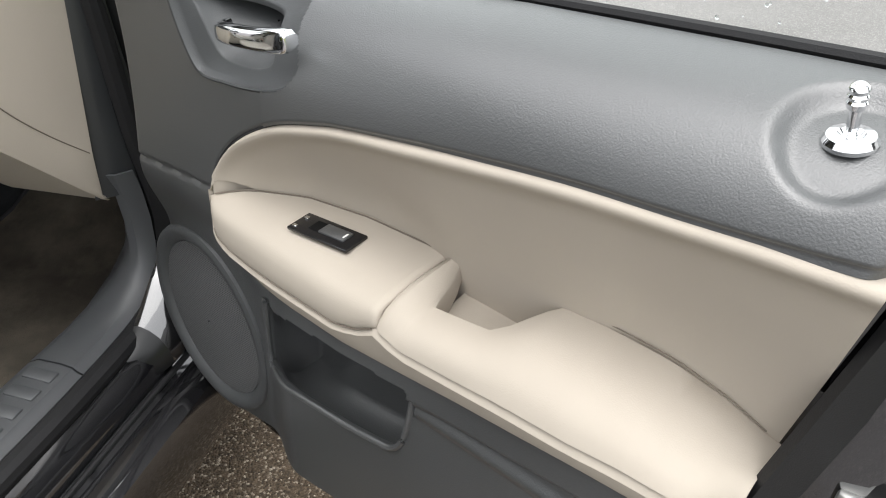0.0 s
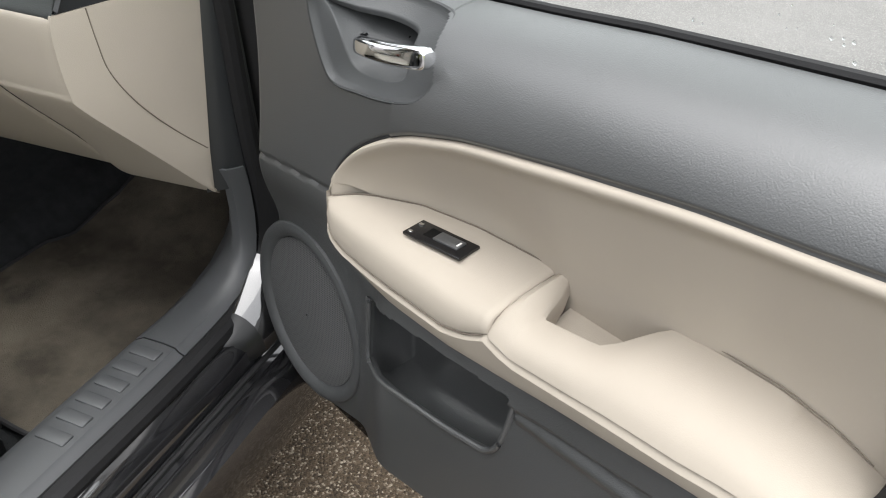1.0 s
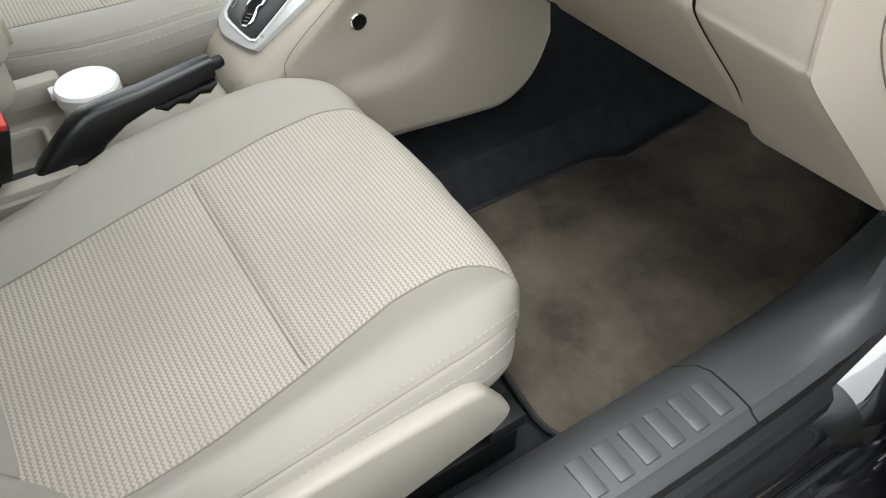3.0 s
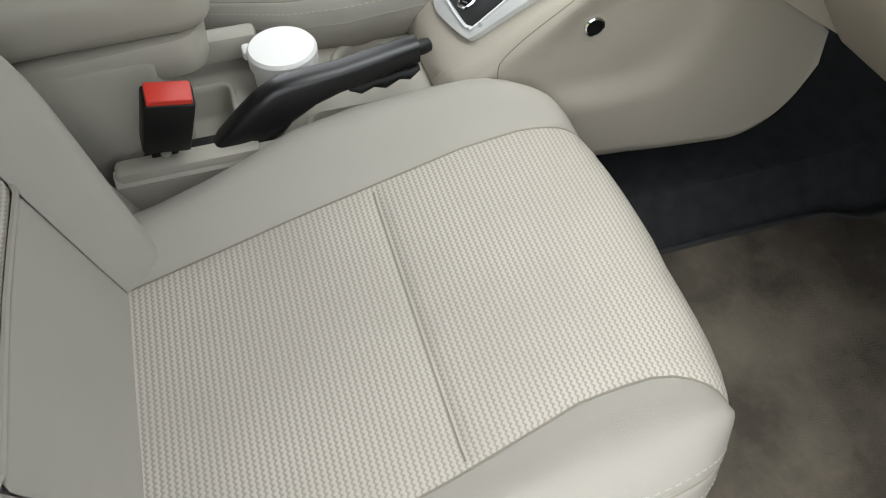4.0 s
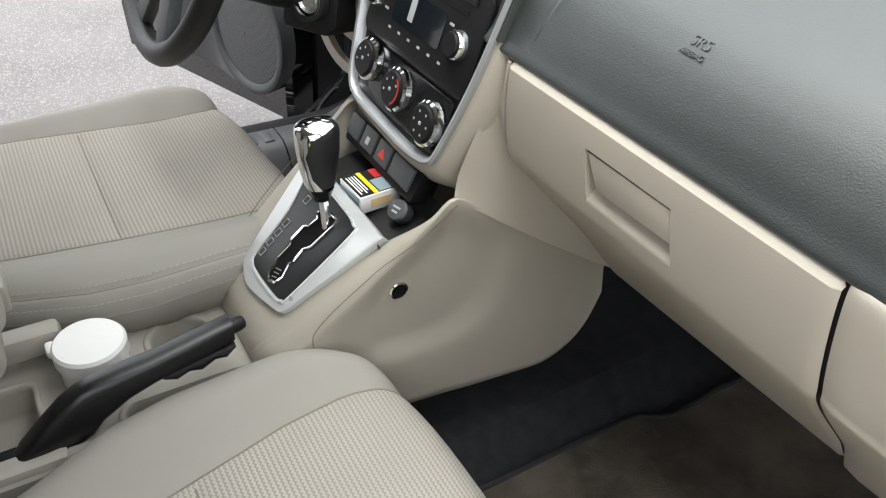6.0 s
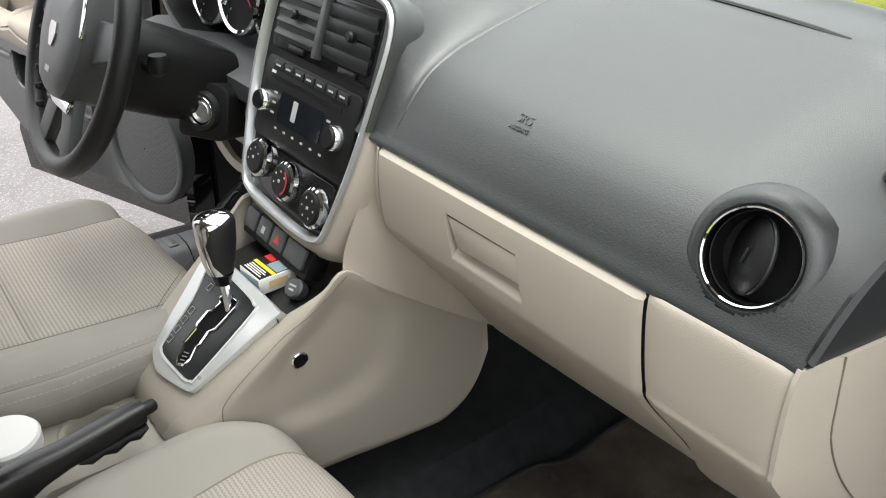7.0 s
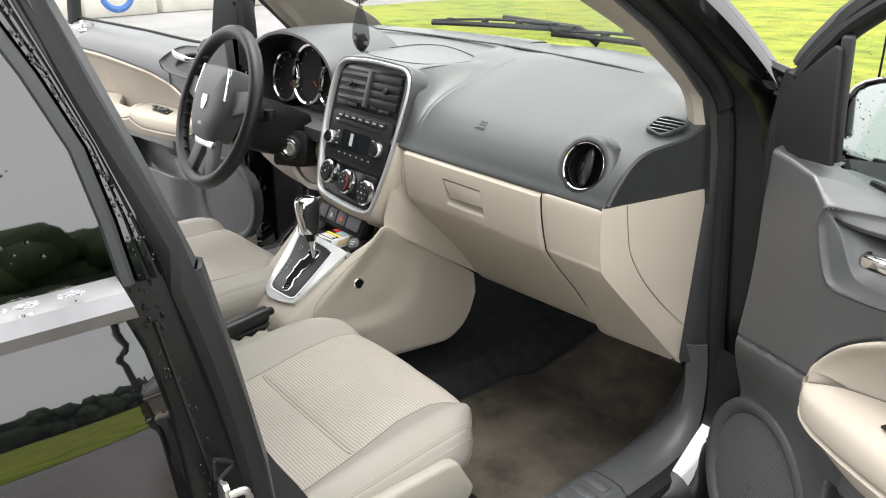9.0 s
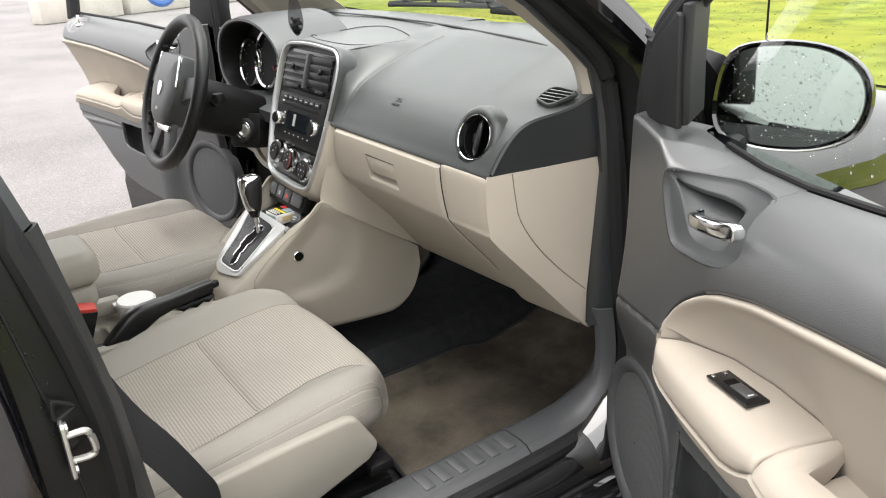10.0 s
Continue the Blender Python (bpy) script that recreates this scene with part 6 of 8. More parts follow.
part("lock_cylinder", lathe([(0, 0.006), (0.010, 0.006), (0.014, 0.009), (0.018, 0.004)], igm, 28), STEEL, ign)
part("ignition_trim", sheet([[(-0.29 + 0.105 * math.cos(t) * f, -0.30 + 0.02 * (1 - f), 0.815 + 0.075 * math.sin(t) * f) for f in (1.0, 0.82)] for t in [radians(190 + 10 * k) for k in range(17)]], 0.012), BEIGE, dash, "beige trim below the ignition")


# raised lettering
def lettering(text, size, m, mat, parent, thick=0.0006):
    cu = bpy.data.curves.new("lettering", "FONT")
    cu.body, cu.size, cu.extrude, cu.align_x, cu.align_y = text, size, thick, "CENTER", "CENTER"
    ob = new("lettering", cu)
    me = bpy.data.meshes.new_from_object(ob)
    bpy.data.objects.remove(ob)
    me.materials.append(mat)
    made = new("lettering", me)
    made.parent = parent
    made.matrix_parent_inverse = world_of(parent).inverted()
    made.matrix_basis = m
    return made


sm = facing((0.306, -0.2462, along(sorted(pad_profile(0.306)), -0.2462)), (0, -0.65, 0.76)) @ Matrix.Translation((0, 0, 0.0012))
lettering("SRS", 0.014, sm @ Matrix.Translation((0, 0.006, -0.0003)), DASH_DARK, dash)
lettering("AIRBAG", 0.0075, sm @ Matrix.Translation((0, -0.006, -0.0003)), DASH_DARK, dash)

# ---- steering wheel ----
wc = Vector((-0.362, -0.490, 0.960))
wm = facing(wc, (0, -0.93, 0.37))
wheel = thing("steering_wheel", tuple(wc), "black leather steering wheel with silver accents", "steering wheel")
rim = []
for k in range(72):
    a = 2 * math.pi * k / 72
    rim.append(wm @ Vector((0.180 * math.cos(a), 0.180 * math.sin(a), 0)))
part("rim", tube(rim, 0.0165, 12, closed=True, up=tuple(wm.to_3x3() @ Vector((0, 0, 1)))), BLACK_LEATHER, wheel, "black leather rim")
bumps = []
for k in range(9):
    a = radians(140 + 11 * k)
    bumps.append(lathe([(0, -0.006), (0.006, -0.005), (0.008, 0), (0.006, 0.005), (0, 0.006)], Matrix.Translation(wm @ Vector((0.166 * math.cos(a), 0.166 * math.sin(a), 0))), 10))
part("finger_grip", merge(*bumps), BLACK_LEATHER, wheel)
hub = curve([(-0.078, 0.080), (-0.055, 0.094), (0.055, 0.094), (0.078, 0.080), (0.088, 0.0), (0.06, -0.065), (0.03, -0.082), (-0.03, -0.082), (-0.06, -0.065), (-0.088, 0.0)], 4, True)
pad = part("hub_pad", loft([[wm @ Vector((a * f, b * f, h)) for a, b in hub] for f, h in ((0.98, -0.03), (1.0, 0.01), (0.96, 0.022), (0.8, 0.030), (0.4, 0.033))]), DARK_SMOOTH, wheel, "dark airbag cover")
part("hub_emblem", loft([[wm @ Vector((a, b, h)) for a, b in ((-0.012, 0.022), (0.012, 0.022), (0.015, 0.008), (0.006, -0.012), (-0.006, -0.012), (-0.015, 0.008))] for h in (0.031, 0.0355)]), CHROME, pad, "small silver emblem")
part("hub_mark", box(wm @ Vector((0, -0.045, 0.0325)), (0.018, 0.008, 0.001), 0, wm.to_3x3()), MARKING, pad)
for a0, w in ((12, 0.034), (168, 0.034), (250, 0.028), (290, 0.028)):
    a = radians(a0)
    d = Vector((math.cos(a), math.sin(a), 0))
    n = Vector((-d.y, d.x, 0))
    part("spoke", soften(loft([[wm @ (d * r + n * w * s * e + Vector((0, 0, h))) for s, h in ((-1, -0.012), (1, -0.012), (1, 0.006), (-1, 0.006))] for r, e in ((0.05, 1.1), (0.11, 0.8), (0.176, 0.7))]), 0.004), DARK_SMOOTH, wheel)
for s in (-1, 1):
    part("spoke_accent", soften(loft([[wm @ Vector((s * (0.064 + dx), 0.080 + dy, h)) for dx, dy in ((0, 0.012), (0.008, 0.012), (0.024, -0.062), (0.013, -0.062))] for h in (0.018, 0.026)]), 0.002), CHROME, wheel, "silver spoke accent")
part("lower_accent", soften(loft([[wm @ Vector((a, b, h)) for a, b in ((-0.055, -0.078), (0.055, -0.078), (0.050, -0.096), (-0.050, -0.096))] for h in (0.002, 0.012)]), 0.003), CHROME, wheel, "silver lower spoke accent")
part("column_shroud", loft([[wm @ Vector((a * f, b * f - 0.012, h)) for a, b in rounded(0.15, 0.13, 0.04)] for f, h in ((0.75, -0.025), (1.0, -0.05), (1.0, -0.13), (0.9, -0.22))]), BLACK, wheel, "black steering column shroud")
for s in (-1, 1):
    stalk = part("column_stalk", tube([wm @ Vector((s * 0.06, 0.0, -0.075)), wm @ Vector((s * 0.10, 0.004, -0.07)), wm @ Vector((s * 0.150, 0.010, -0.06))], [0.007, 0.008, 0.010], 10), BLACK, wheel, "black column stalk")
    part("stalk_end", lathe([(0, 0), (0.014, 0), (0.015, 0.010), (0.012, 0.022), (0, 0.022)], Matrix.Translation(wm @ Vector((s * 0.150, 0.010, -0.062))), 16), BLACK, stalk)


# ---- centre console ----
console = thing("centre_console", (-0.03, -0.6, 0.36), "beige centre console with silver gear selector frame", "console")
BZ = facing((-0.028, -0.476, 0.6545), (0, -0.655, 0.756))
bezel = curve([(-0.096, 0.076), (-0.101, 0.068), (-0.062, -0.062), (-0.052, -0.080), (-0.030, -0.090), (-0.006, -0.092), (0.058, -0.078), (0.071, -0.066), (0.079, -0.035), (0.106, 0.070), (0.101, 0.077), (0.04, 0.078)], 4, True)


SHELL = [(-0.574, 0.540, 0.40, 0.058), (-0.570, 0.556, 0.40, 0.068), (-0.562, 0.571, 0.40, 0.077), (-0.550, 0.583, 0.405, 0.083), (-0.535, 0.596, 0.41, 0.088), (-0.50, 0.626, 0.425, 0.094), (-0.45, 0.668, 0.440, 0.102), (-0.43, 0.685, 0.444, 0.104), (-0.40, 0.711, 0.450, 0.108), (-0.37, 0.736, 0.449, 0.110), (-0.341, 0.757, 0.448, 0.112),
         (-0.30, 0.728, 0.446, 0.116), (-0.24, 0.690, 0.4435, 0.120), (-0.205, 0.664, 0.4430, 0.123), (-0.185, 0.649, 0.4455, 0.1245), (-0.165, 0.634, 0.4545, 0.126), (-0.142, 0.618, 0.4735, 0.128), (-0.122, 0.604, 0.5035, 0.129), (-0.107, 0.592, 0.548, 0.130)]


def flank(s):
    """One side of the console, with its rounded upper edge."""
    rows = []
    for y, zt, zb, x in curve(SHELL, 4):
        cap = lerp(1.0, 0.12, smooth(-0.43, -0.365, y))
        row = [(-0.028 + s * (x + 0.028 - dx * cap), y, zt + dz * cap) for dx, dz in ((0.034, -0.022 if y > -0.435 else 0.0035), (0.032, -0.006 if y > -0.435 else 0.0038), (0.028, 0.0030), (0.022, 0.0042), (0.015, 0.0038), (0.009, 0.0015), (0.004, -0.003), (0.001, -0.010))]
        for f in [0.04 + 0.04 * k for k in range(25)]:
            z = lerp(zt - 0.004, zb, f)
            k = (abs((y + 0.415) / 0.150) ** 3 + abs((z - 0.665) / 0.122) ** 3) ** (1 / 3)
            dish = -0.011 * smooth(1.10, 0.80, k) * smooth(0.0, 0.06, zt - z) * smooth(-0.53, -0.40, y)
            row.append((-0.028 + s * (x + 0.028 + 0.006 * f + dish), y, z))
        rows.append(row)
    return rows


for s in (1, -1):
    part("console_side", sheet(flank(s), 0.003, toward=(-s, 0, -0.4)), GREY_BEIGE_SIDE, console, "beige console side with rounded upper edge", sharp=80)
part("console_top", sheet([[(-0.028 + k * (x - 0.004), y, zt + 0.0036) for k in (-1, -0.5, 0, 0.5, 1)] for y, zt, zb, x in SHELL[:8]], 0.003, toward=(0, 0, -1)), GREY_BEIGE_SIDE, console)
part("console_back", sheet([[(-0.028 + k * (0.058 + 0.024), -0.573 + 0.012 * abs(k) ** 3 + dy, z) for k in (-1, -0.8, -0.4, 0, 0.4, 0.8, 1)] for z, dy in ((0.545, 0.0), (0.53, 0.0), (0.50, 0.002))], 0.003, toward=(0, 1, 0)), GREY_BEIGE_SIDE, console)
for s in (1, -1):
    line = [(-0.341, 0.750), (-0.3836, 0.716), (-0.43, 0.689), (-0.452, 0.672), (-0.49, 0.638), (-0.512, 0.612), (-0.516, 0.595), (-0.514, 0.560)]
    part("trim_seam", tube([(-0.028 + s * (along([(q[0], q[3]) for q in SHELL], y) + 0.0288), y, z) for y, z in curve(line, 4)], 0.0005, 5), TRIM_SEAM, console)
frame_part = part("selector_frame", prism(bezel, lambda a, b, h: BZ @ Vector((a, b, h)), -0.010, 0.004, 0.003), SILVER, console, "silver gear selector frame")
inner = curve([(-0.074, 0.056), (-0.066, 0.064), (0.030, 0.064), (0.058, 0.060), (0.067, 0.050), (0.061, -0.052), (0.055, -0.064), (0.040, -0.069), (-0.016, -0.072), (-0.034, -0.069), (-0.042, -0.058), (-0.052, 0.007)], 4, True)
part("selector_lip", sheet([[BZ @ Vector((a * f, b * f, h)) for a, b in inner] for f, h in ((1.045, 0.0035), (1.035, 0.0068), (1.0, 0.0066), (0.985, 0.004))], close_v=True), SILVER, frame_part)
plate = part("selector_plate", prism([(a * 0.99, b * 0.99) for a, b in inner], lambda a, b, h: BZ @ Vector((a, b, h)), -0.002, 0.0054, 0.001), SLAT, console, "dark gear selector plate")
gate = [(0.015, -0.064), (0.026, -0.060), (0.028, -0.048), (0.020, -0.030), (0.024, -0.024), (0.022, -0.006), (0.030, 0.004), (0.034, 0.042), (0.030, 0.050), (0.002, 0.048), (-0.006, 0.038), (0.003, 0.032), (0.001, 0.018), (-0.007, 0.012), (-0.008, -0.010), (-0.003, -0.016), (-0.004, -0.038), (0.002, -0.046), (0.004, -0.058)]
part("gate_slot", prism(gate, lambda a, b, h: BZ @ Vector((a, b, h)), 0.0050, 0.0058), MATT_HOLE, plate)
part("gate_edge", tube([BZ @ Vector((a, b, 0.0064)) for a, b in gate], 0.0017, 6, closed=True), CHROME, plate, "chrome gate edge")
for k in range(4):
    part("gate_wave", tube([BZ @ Vector((a, b, 0.0066)) for a, b in ((0.016 - 0.0022 * k, -0.062 + 0.005 * k), (0.024 - 0.001 * k, -0.058 + 0.005 * k))], 0.0013, 5), CHROME, plate)
for k in range(5):
    a, b = -0.0355 - 0.0008 * k, -0.051 + 0.0158 * k + (0.024 if k == 4 else 0)
    part("gear_mark", tube([BZ @ Vector((a + x * 0.9, b + y * 0.85, 0.0058)) for x, y in ((-0.0055, -0.006), (0.0045, -0.006), (0.0055, 0.006), (-0.0045, 0.006))], 0.0006, 4, closed=True), MARKING, plate)

# gear lever
lever = thing("gear_lever", (0.0, -0.46, 0.67), "black and chrome automatic gear lever", "gear lever")
part("lever_stem", tube([(-0.003, -0.452, 0.665), (-0.010, -0.452, 0.70), (-0.016, -0.452, 0.725)], 0.006, 10), CHROME, lever)
rings = []
for t, w, d in ((0.0, 0.009, 0.010), (0.06, 0.015, 0.017), (0.25, 0.018, 0.021), (0.6, 0.020, 0.025), (0.85, 0.021, 0.026), (0.92, 0.020, 0.025), (0.965, 0.0175, 0.022), (0.99, 0.012, 0.016), (1.0, 0.004, 0.006)):
    c = Vector((-0.017, -0.453, 0.730)).lerp(Vector((-0.034, -0.447, 0.808)), t)
    rings.append([c + Vector((w * math.copysign(abs(math.cos(a)) ** 0.8, math.cos(a)), d * math.copysign(abs(math.sin(a)) ** 0.8, math.sin(a)), 0)) for a in (2 * math.pi * k / 24 for k in range(24))])
part("grip", loft(rings), BLACK_LEATHER, lever, "black leather grip")
rings = []
for t, w, d in ((-0.02, 0.009, 0.010), (0.05, 0.0162, 0.018), (0.25, 0.0192, 0.0222), (0.6, 0.0212, 0.0262), (0.85, 0.0222, 0.0272), (0.93, 0.0210, 0.0262), (0.98, 0.0182, 0.0228), (1.005, 0.0125, 0.0165), (1.02, 0.004, 0.006)):
    c = Vector((-0.017, -0.453, 0.730)).lerp(Vector((-0.034, -0.447, 0.808)), t)
    cut = along([(-0.02, 260), (0.1, 150), (0.5, 105), (0.8, 110), (0.95, 230), (1.02, 360)], t)
    rings.append([c + Vector((w * math.copysign(abs(math.cos(a)) ** 0.8, math.cos(a)), d * math.copysign(abs(math.sin(a)) ** 0.8, math.sin(a)), 0)) for a in (radians(255 - cut / 2 + cut * k / 16) for k in range(17))])
part("chrome_band", sheet(rings, 0.0006), CHROME, lever, "chrome band round the grip")
part("release_collar", lathe([(0, 0), (0.011, 0), (0.013, 0.008), (0.016, 0.016), (0, 0.016)], Matrix.Translation((-0.016, -0.453, 0.716)), 20), GLOSSY_BLACK, lever)

# tray under the switches
part("tray", sheet([[(x, y, z) for y, z in ((-0.425, 0.700), (-0.42, 0.685), (-0.41, 0.676), (-0.345, 0.690), (-0.335, 0.72))] for x in (-0.14, -0.1, 0.0, 0.05, 0.082)], 0.003, toward=(0, 0, -1)), BLACK, console, "black open tray")
part("lighter_socket", lathe([(0.0118, -0.002), (0.0118, 0.002), (0.0098, 0.0030), (0.0094, -0.012), (0.0, -0.012)], facing((0.0990, -0.408, 0.640), (1, -0.06, 0.05)), 28), CHROME, console, "power socket in a metal ring")
part("socket_well", lathe([(0.0, -0.010), (0.0096, -0.010), (0.0096, -0.0002), (0.0, -0.0002)], facing((0.0990, -0.408, 0.640), (1, -0.06, 0.05)), 24), MATT_HOLE, console)

# rear part: low tray with recesses
top = 0.548
part("console_tray", prism(rounded(0.20, 0.37, 0.02, 5, -0.02, -0.715), lambda a, b, h: (a, b, h), 0.42, top - 0.062, 0.006), GREY_BEIGE, console, "beige low console tray")
HOLLOWS = [("bin", rounded(0.098, 0.100, 0.014, 5), (-0.008, -0.860)), ("cup", [(0.040 * math.cos(a), 0.040 * math.sin(a)) for a in (2 * math.pi * k / 36 for k in range(36))], (-0.052, -0.638)), ("slot", rounded(0.036, 0.150, 0.016, 5), (0.050, -0.655))]


def in_hollow(x, y):
    for kind, line, (hx, hy) in HOLLOWS:
        w, d = max(q[0] for q in line), max(q[1] for q in line)
        if (kind == "cup" and math.hypot(x - hx, y - hy) < w) or (kind != "cup" and abs(x - hx) < w and abs(y - hy) < d):
            return True
    return False


deck = sheet([[(-0.118 + 0.196 * i / 60, -0.898 + 0.366 * j / 110, top - 0.012) for j in range(111)] for i in range(61)])
bmesh.ops.delete(deck, geom=[f for f in deck.faces if in_hollow(f.calc_center_median().x, f.calc_center_median().y)], context="FACES")
part("tray_top", deck, GREY_BEIGE, console, "beige tray top with hollows")
for kind, line, (hx, hy) in HOLLOWS:
    rim = []
    for f, h in ((0.006, -0.0118), (0.005, -0.0102), (0.0, -0.0095), (-0.003, -0.0112), (-0.004, -0.020), (-0.006, -0.052), (-0.012, -0.058)):
        ring = []
        for a, b in line:
            l = math.hypot(a, b)
            ring.append((hx + a + f * a / l, hy + b + f * b / l, top + h))
        rim.append(ring)
    rim.append([(hx + a * 0.02, hy + b * 0.02, top - 0.059) for a, b in line])
    part("tray_hollow", sheet(rim, close_v=True), GREY_BEIGE, console, sharp=60)
for s in (-1, 1):
    part("tray_rail", loft([[(-0.02 + s * (0.100 + dx), y, top - 0.03 + dz) for dx, dz in ((-0.012, -0.05), (-0.012, 0.02), (-0.006, 0.03), (0.004, 0.03), (0.012, 0.02), (0.014, -0.10))] for y in (-0.95, -0.85, -0.7, -0.545)]), GREY_BEIGE, console)

# handbrake
brake = thing("handbrake_lever", (0.05, -0.80, 0.53), "black plastic handbrake lever", "handbrake")
rings = []
for x, y, z, w, h in ((0.063, -0.842, 0.541, 0.010, 0.008), (0.061, -0.832, 0.545, 0.015, 0.015), (0.059, -0.81, 0.554, 0.0165, 0.026), (0.056, -0.785, 0.566, 0.017, 0.034), (0.053, -0.763, 0.576, 0.017, 0.034), (0.051, -0.750, 0.583, 0.017, 0.028), (0.047, -0.72, 0.591, 0.017, 0.020), (0.043, -0.69, 0.594, 0.016, 0.016), (0.036, -0.65, 0.596, 0.016, 0.0155), (0.029, -0.61, 0.598, 0.015, 0.015), (0.026, -0.592, 0.599, 0.014, 0.014)):
    rings.append([(x + w * math.copysign(abs(math.cos(a)) ** 0.6, math.cos(a)), y, z + h * math.copysign(abs(math.sin(a)) ** 0.6, math.sin(a))) for a in (2 * math.pi * k / 24 for k in range(24))])
part("lever", loft(rings), GRIP_BLACK, brake)
part("finger_grip", loft([[(x + 0.012 * math.cos(a), y, 0.582 - h + h * math.sin(a)) for a in (2 * math.pi * k / 14 for k in range(14))] for x, y, h in ((0.040, -0.680, 0.004), (0.038, -0.665, 0.010), (0.036, -0.650, 0.007), (0.034, -0.635, 0.011), (0.031, -0.618, 0.007), (0.029, -0.604, 0.010), (0.027, -0.592, 0.004))]), BLACK, brake, "black ribbed finger grip")
part("release_button", lathe([(0, -0.004), (0.0090, -0.004), (0.0090, 0.006), (0.0078, 0.012), (0.005, 0.014), (0, 0.014)], Matrix.Translation((0.0245, -0.588, 0.598)) @ pose(0, 0, 0, -88, 0, 10), 14), BLACK, brake)
part("lever_boot", loft([[(0.064 + a * f, -0.850 + b * f, z) for a, b in rounded(0.040, 0.15, 0.018)] for f, z in ((1.0, 0.535), (0.92, 0.546), (0.7, 0.551))]), BLACK, brake)

# armrest box
rest = thing("console_armrest", (-0.03, -0.97, 0.5), "grey-beige folding centre armrest box", "armrest")
part("box_body", prism(rounded(0.150, 0.30, 0.02, 4, -0.035, -1.015), lambda a, b, h: (a, b, h), 0.45, 0.655, 0.008), GREY_BEIGE, rest)
part("armrest_lid", prism(rounded(0.165, 0.36, 0.035, 5, -0.043, -0.985), lambda a, b, h: (a, b, h + 0.02 * (b + 0.83)), 0.672, 0.742, 0.022, 4), GREY_BEIGE, rest, "padded armrest lid")
part("lid_latch", box((-0.043, -0.806, 0.690), (0.050, 0.012, 0.034), 0.004), GREY_BEIGE, rest, "ribbed latch of the lid")
part("lid_base", prism(rounded(0.162, 0.345, 0.03, 5, -0.043, -0.992), lambda a, b, h: (a, b, h + 0.06 * (b + 0.83)), 0.625, 0.674, 0.010), GREY_BEIGE, rest)


# ---- seats ----
def build_seat(cx, side, label):
    """side: +1 when the outer side lies at larger x."""
    seat = thing("car_seat", (cx, -0.75, 0.30), label, "car seat", "front seats")

    def X(a):
        return cx + side * a

    # cushion: the front corners are rounded in plan, all edges roll over into a skirt
    FRONT_Y, DEEP = -0.585, 0.172

    def cushion(y, v, side_sign, b, c):
        """b: 0 at the insert's seam to 1 at the edge of the given side; c: -1 to 1 across the insert when b is None."""
        w_in = 0.275 + along([(-1.0, -0.10), (-0.93, -0.085), (-0.845, -0.055), (-0.75, -0.012), (-0.68, 0.0)], y)
        seam_i = 0.153 - along([(-1.0, 0.08), (-0.93, 0.063), (-0.80, 0.030), (-0.69, 0.008), (-0.585, -0.012)], y) + 0.018 * v
        seam_o = along([(-0.90, 0.208), (-0.846, 0.206), (-0.78, 0.198), (-0.695, 0.180), (-0.605, 0.158), (-0.585, 0.153)], y)
        seam_o += along([(0.0, 0.0), (0.2, -0.003), (0.4, -0.003), (0.55, 0.003), (0.66, 0.012), (0.76, 0.026), (0.86, 0.046), (0.94, 0.066), (1.0, 0.080)], v)
        if b is None:
            a = lerp(-seam_i, seam_o, (c + 1) / 2)
        else:
            a = -lerp(seam_i, w_in, b) if side_sign < 0 else lerp(seam_o, 0.264, b)
        w = w_in if a < 0 else 0.264
        u = abs(a) / w
        lift = along([(-1.0, 0.89), (-0.88, 0.90), (-0.82, 0.91), (-0.76, 0.935), (-0.70, 0.955), (-0.63, 0.985), (-0.585, 1.005)], y) + 0.015 * smooth(0, 0.5, v) - 0.10 * smooth(0.4, 1.0, v)
        rise = 0.15 * lift
        if b is None:
            z = rise * (0.925 + 0.02 * c * c) - 0.003 * smooth(0.97, 1.0, abs(c))
            z -= (0.005 * math.exp(-((y + 0.689) / 0.006) ** 2) + 0.004 * math.exp(-((y + 0.689) / 0.03) ** 2)) * smooth(1.0, 0.9, abs(c))
        else:
            z = rise * (0.945 + 0.145 * smooth(0.0, 0.55, b)) - 0.003 * smooth(0.06, 0.0, b)
            z -= 0.0022 * math.exp(-((b - 0.88) / 0.009) ** 2) * (side_sign > 0 or side < 0)
        roll = 0.052
        qu, qv = max(roll - (1 - u) * w, 0) / roll, max(roll - (1 - v) * DEEP, 0) / roll
        q = min((qu ** 3 + qv ** 3) ** (1 / 3), 1.0)
        z -= (0.044 + 0.014 * (a > 0) + 0.020 * smooth(0.2, 1.0, v)) * (1 - math.sqrt(1 - q * q))
        bend = 0.275 if a > 0 else 0.26
        x = a * (1 - bend * v ** 3 * u * u)
        return (X(x), y + DEEP * v * (1 - bend * u ** 3), 0.43 + z)

    steps = [(-1.0, 0), (-0.95, 0), (-0.90, 0), (-0.86, 0), (-0.82, 0), (-0.78, 0), (-0.75, 0), (-0.72, 0), (-0.705, 0), (-0.697, 0), (-0.693, 0), (-0.689, 0), (-0.685, 0), (-0.681, 0), (-0.673, 0), (-0.655, 0), (-0.63, 0), (-0.605, 0)]
    steps += [(FRONT_Y, v) for v in (0.0, 0.14, 0.28, 0.42, 0.54, 0.64, 0.72, 0.79, 0.85, 0.90, 0.94, 0.97, 0.99, 1.0)]
    bs = (0, 0.03, 0.08, 0.16, 0.28, 0.40, 0.52, 0.62, 0.71, 0.79, 0.84, 0.865, 0.88, 0.895, 0.92, 0.965, 0.99, 1.0)
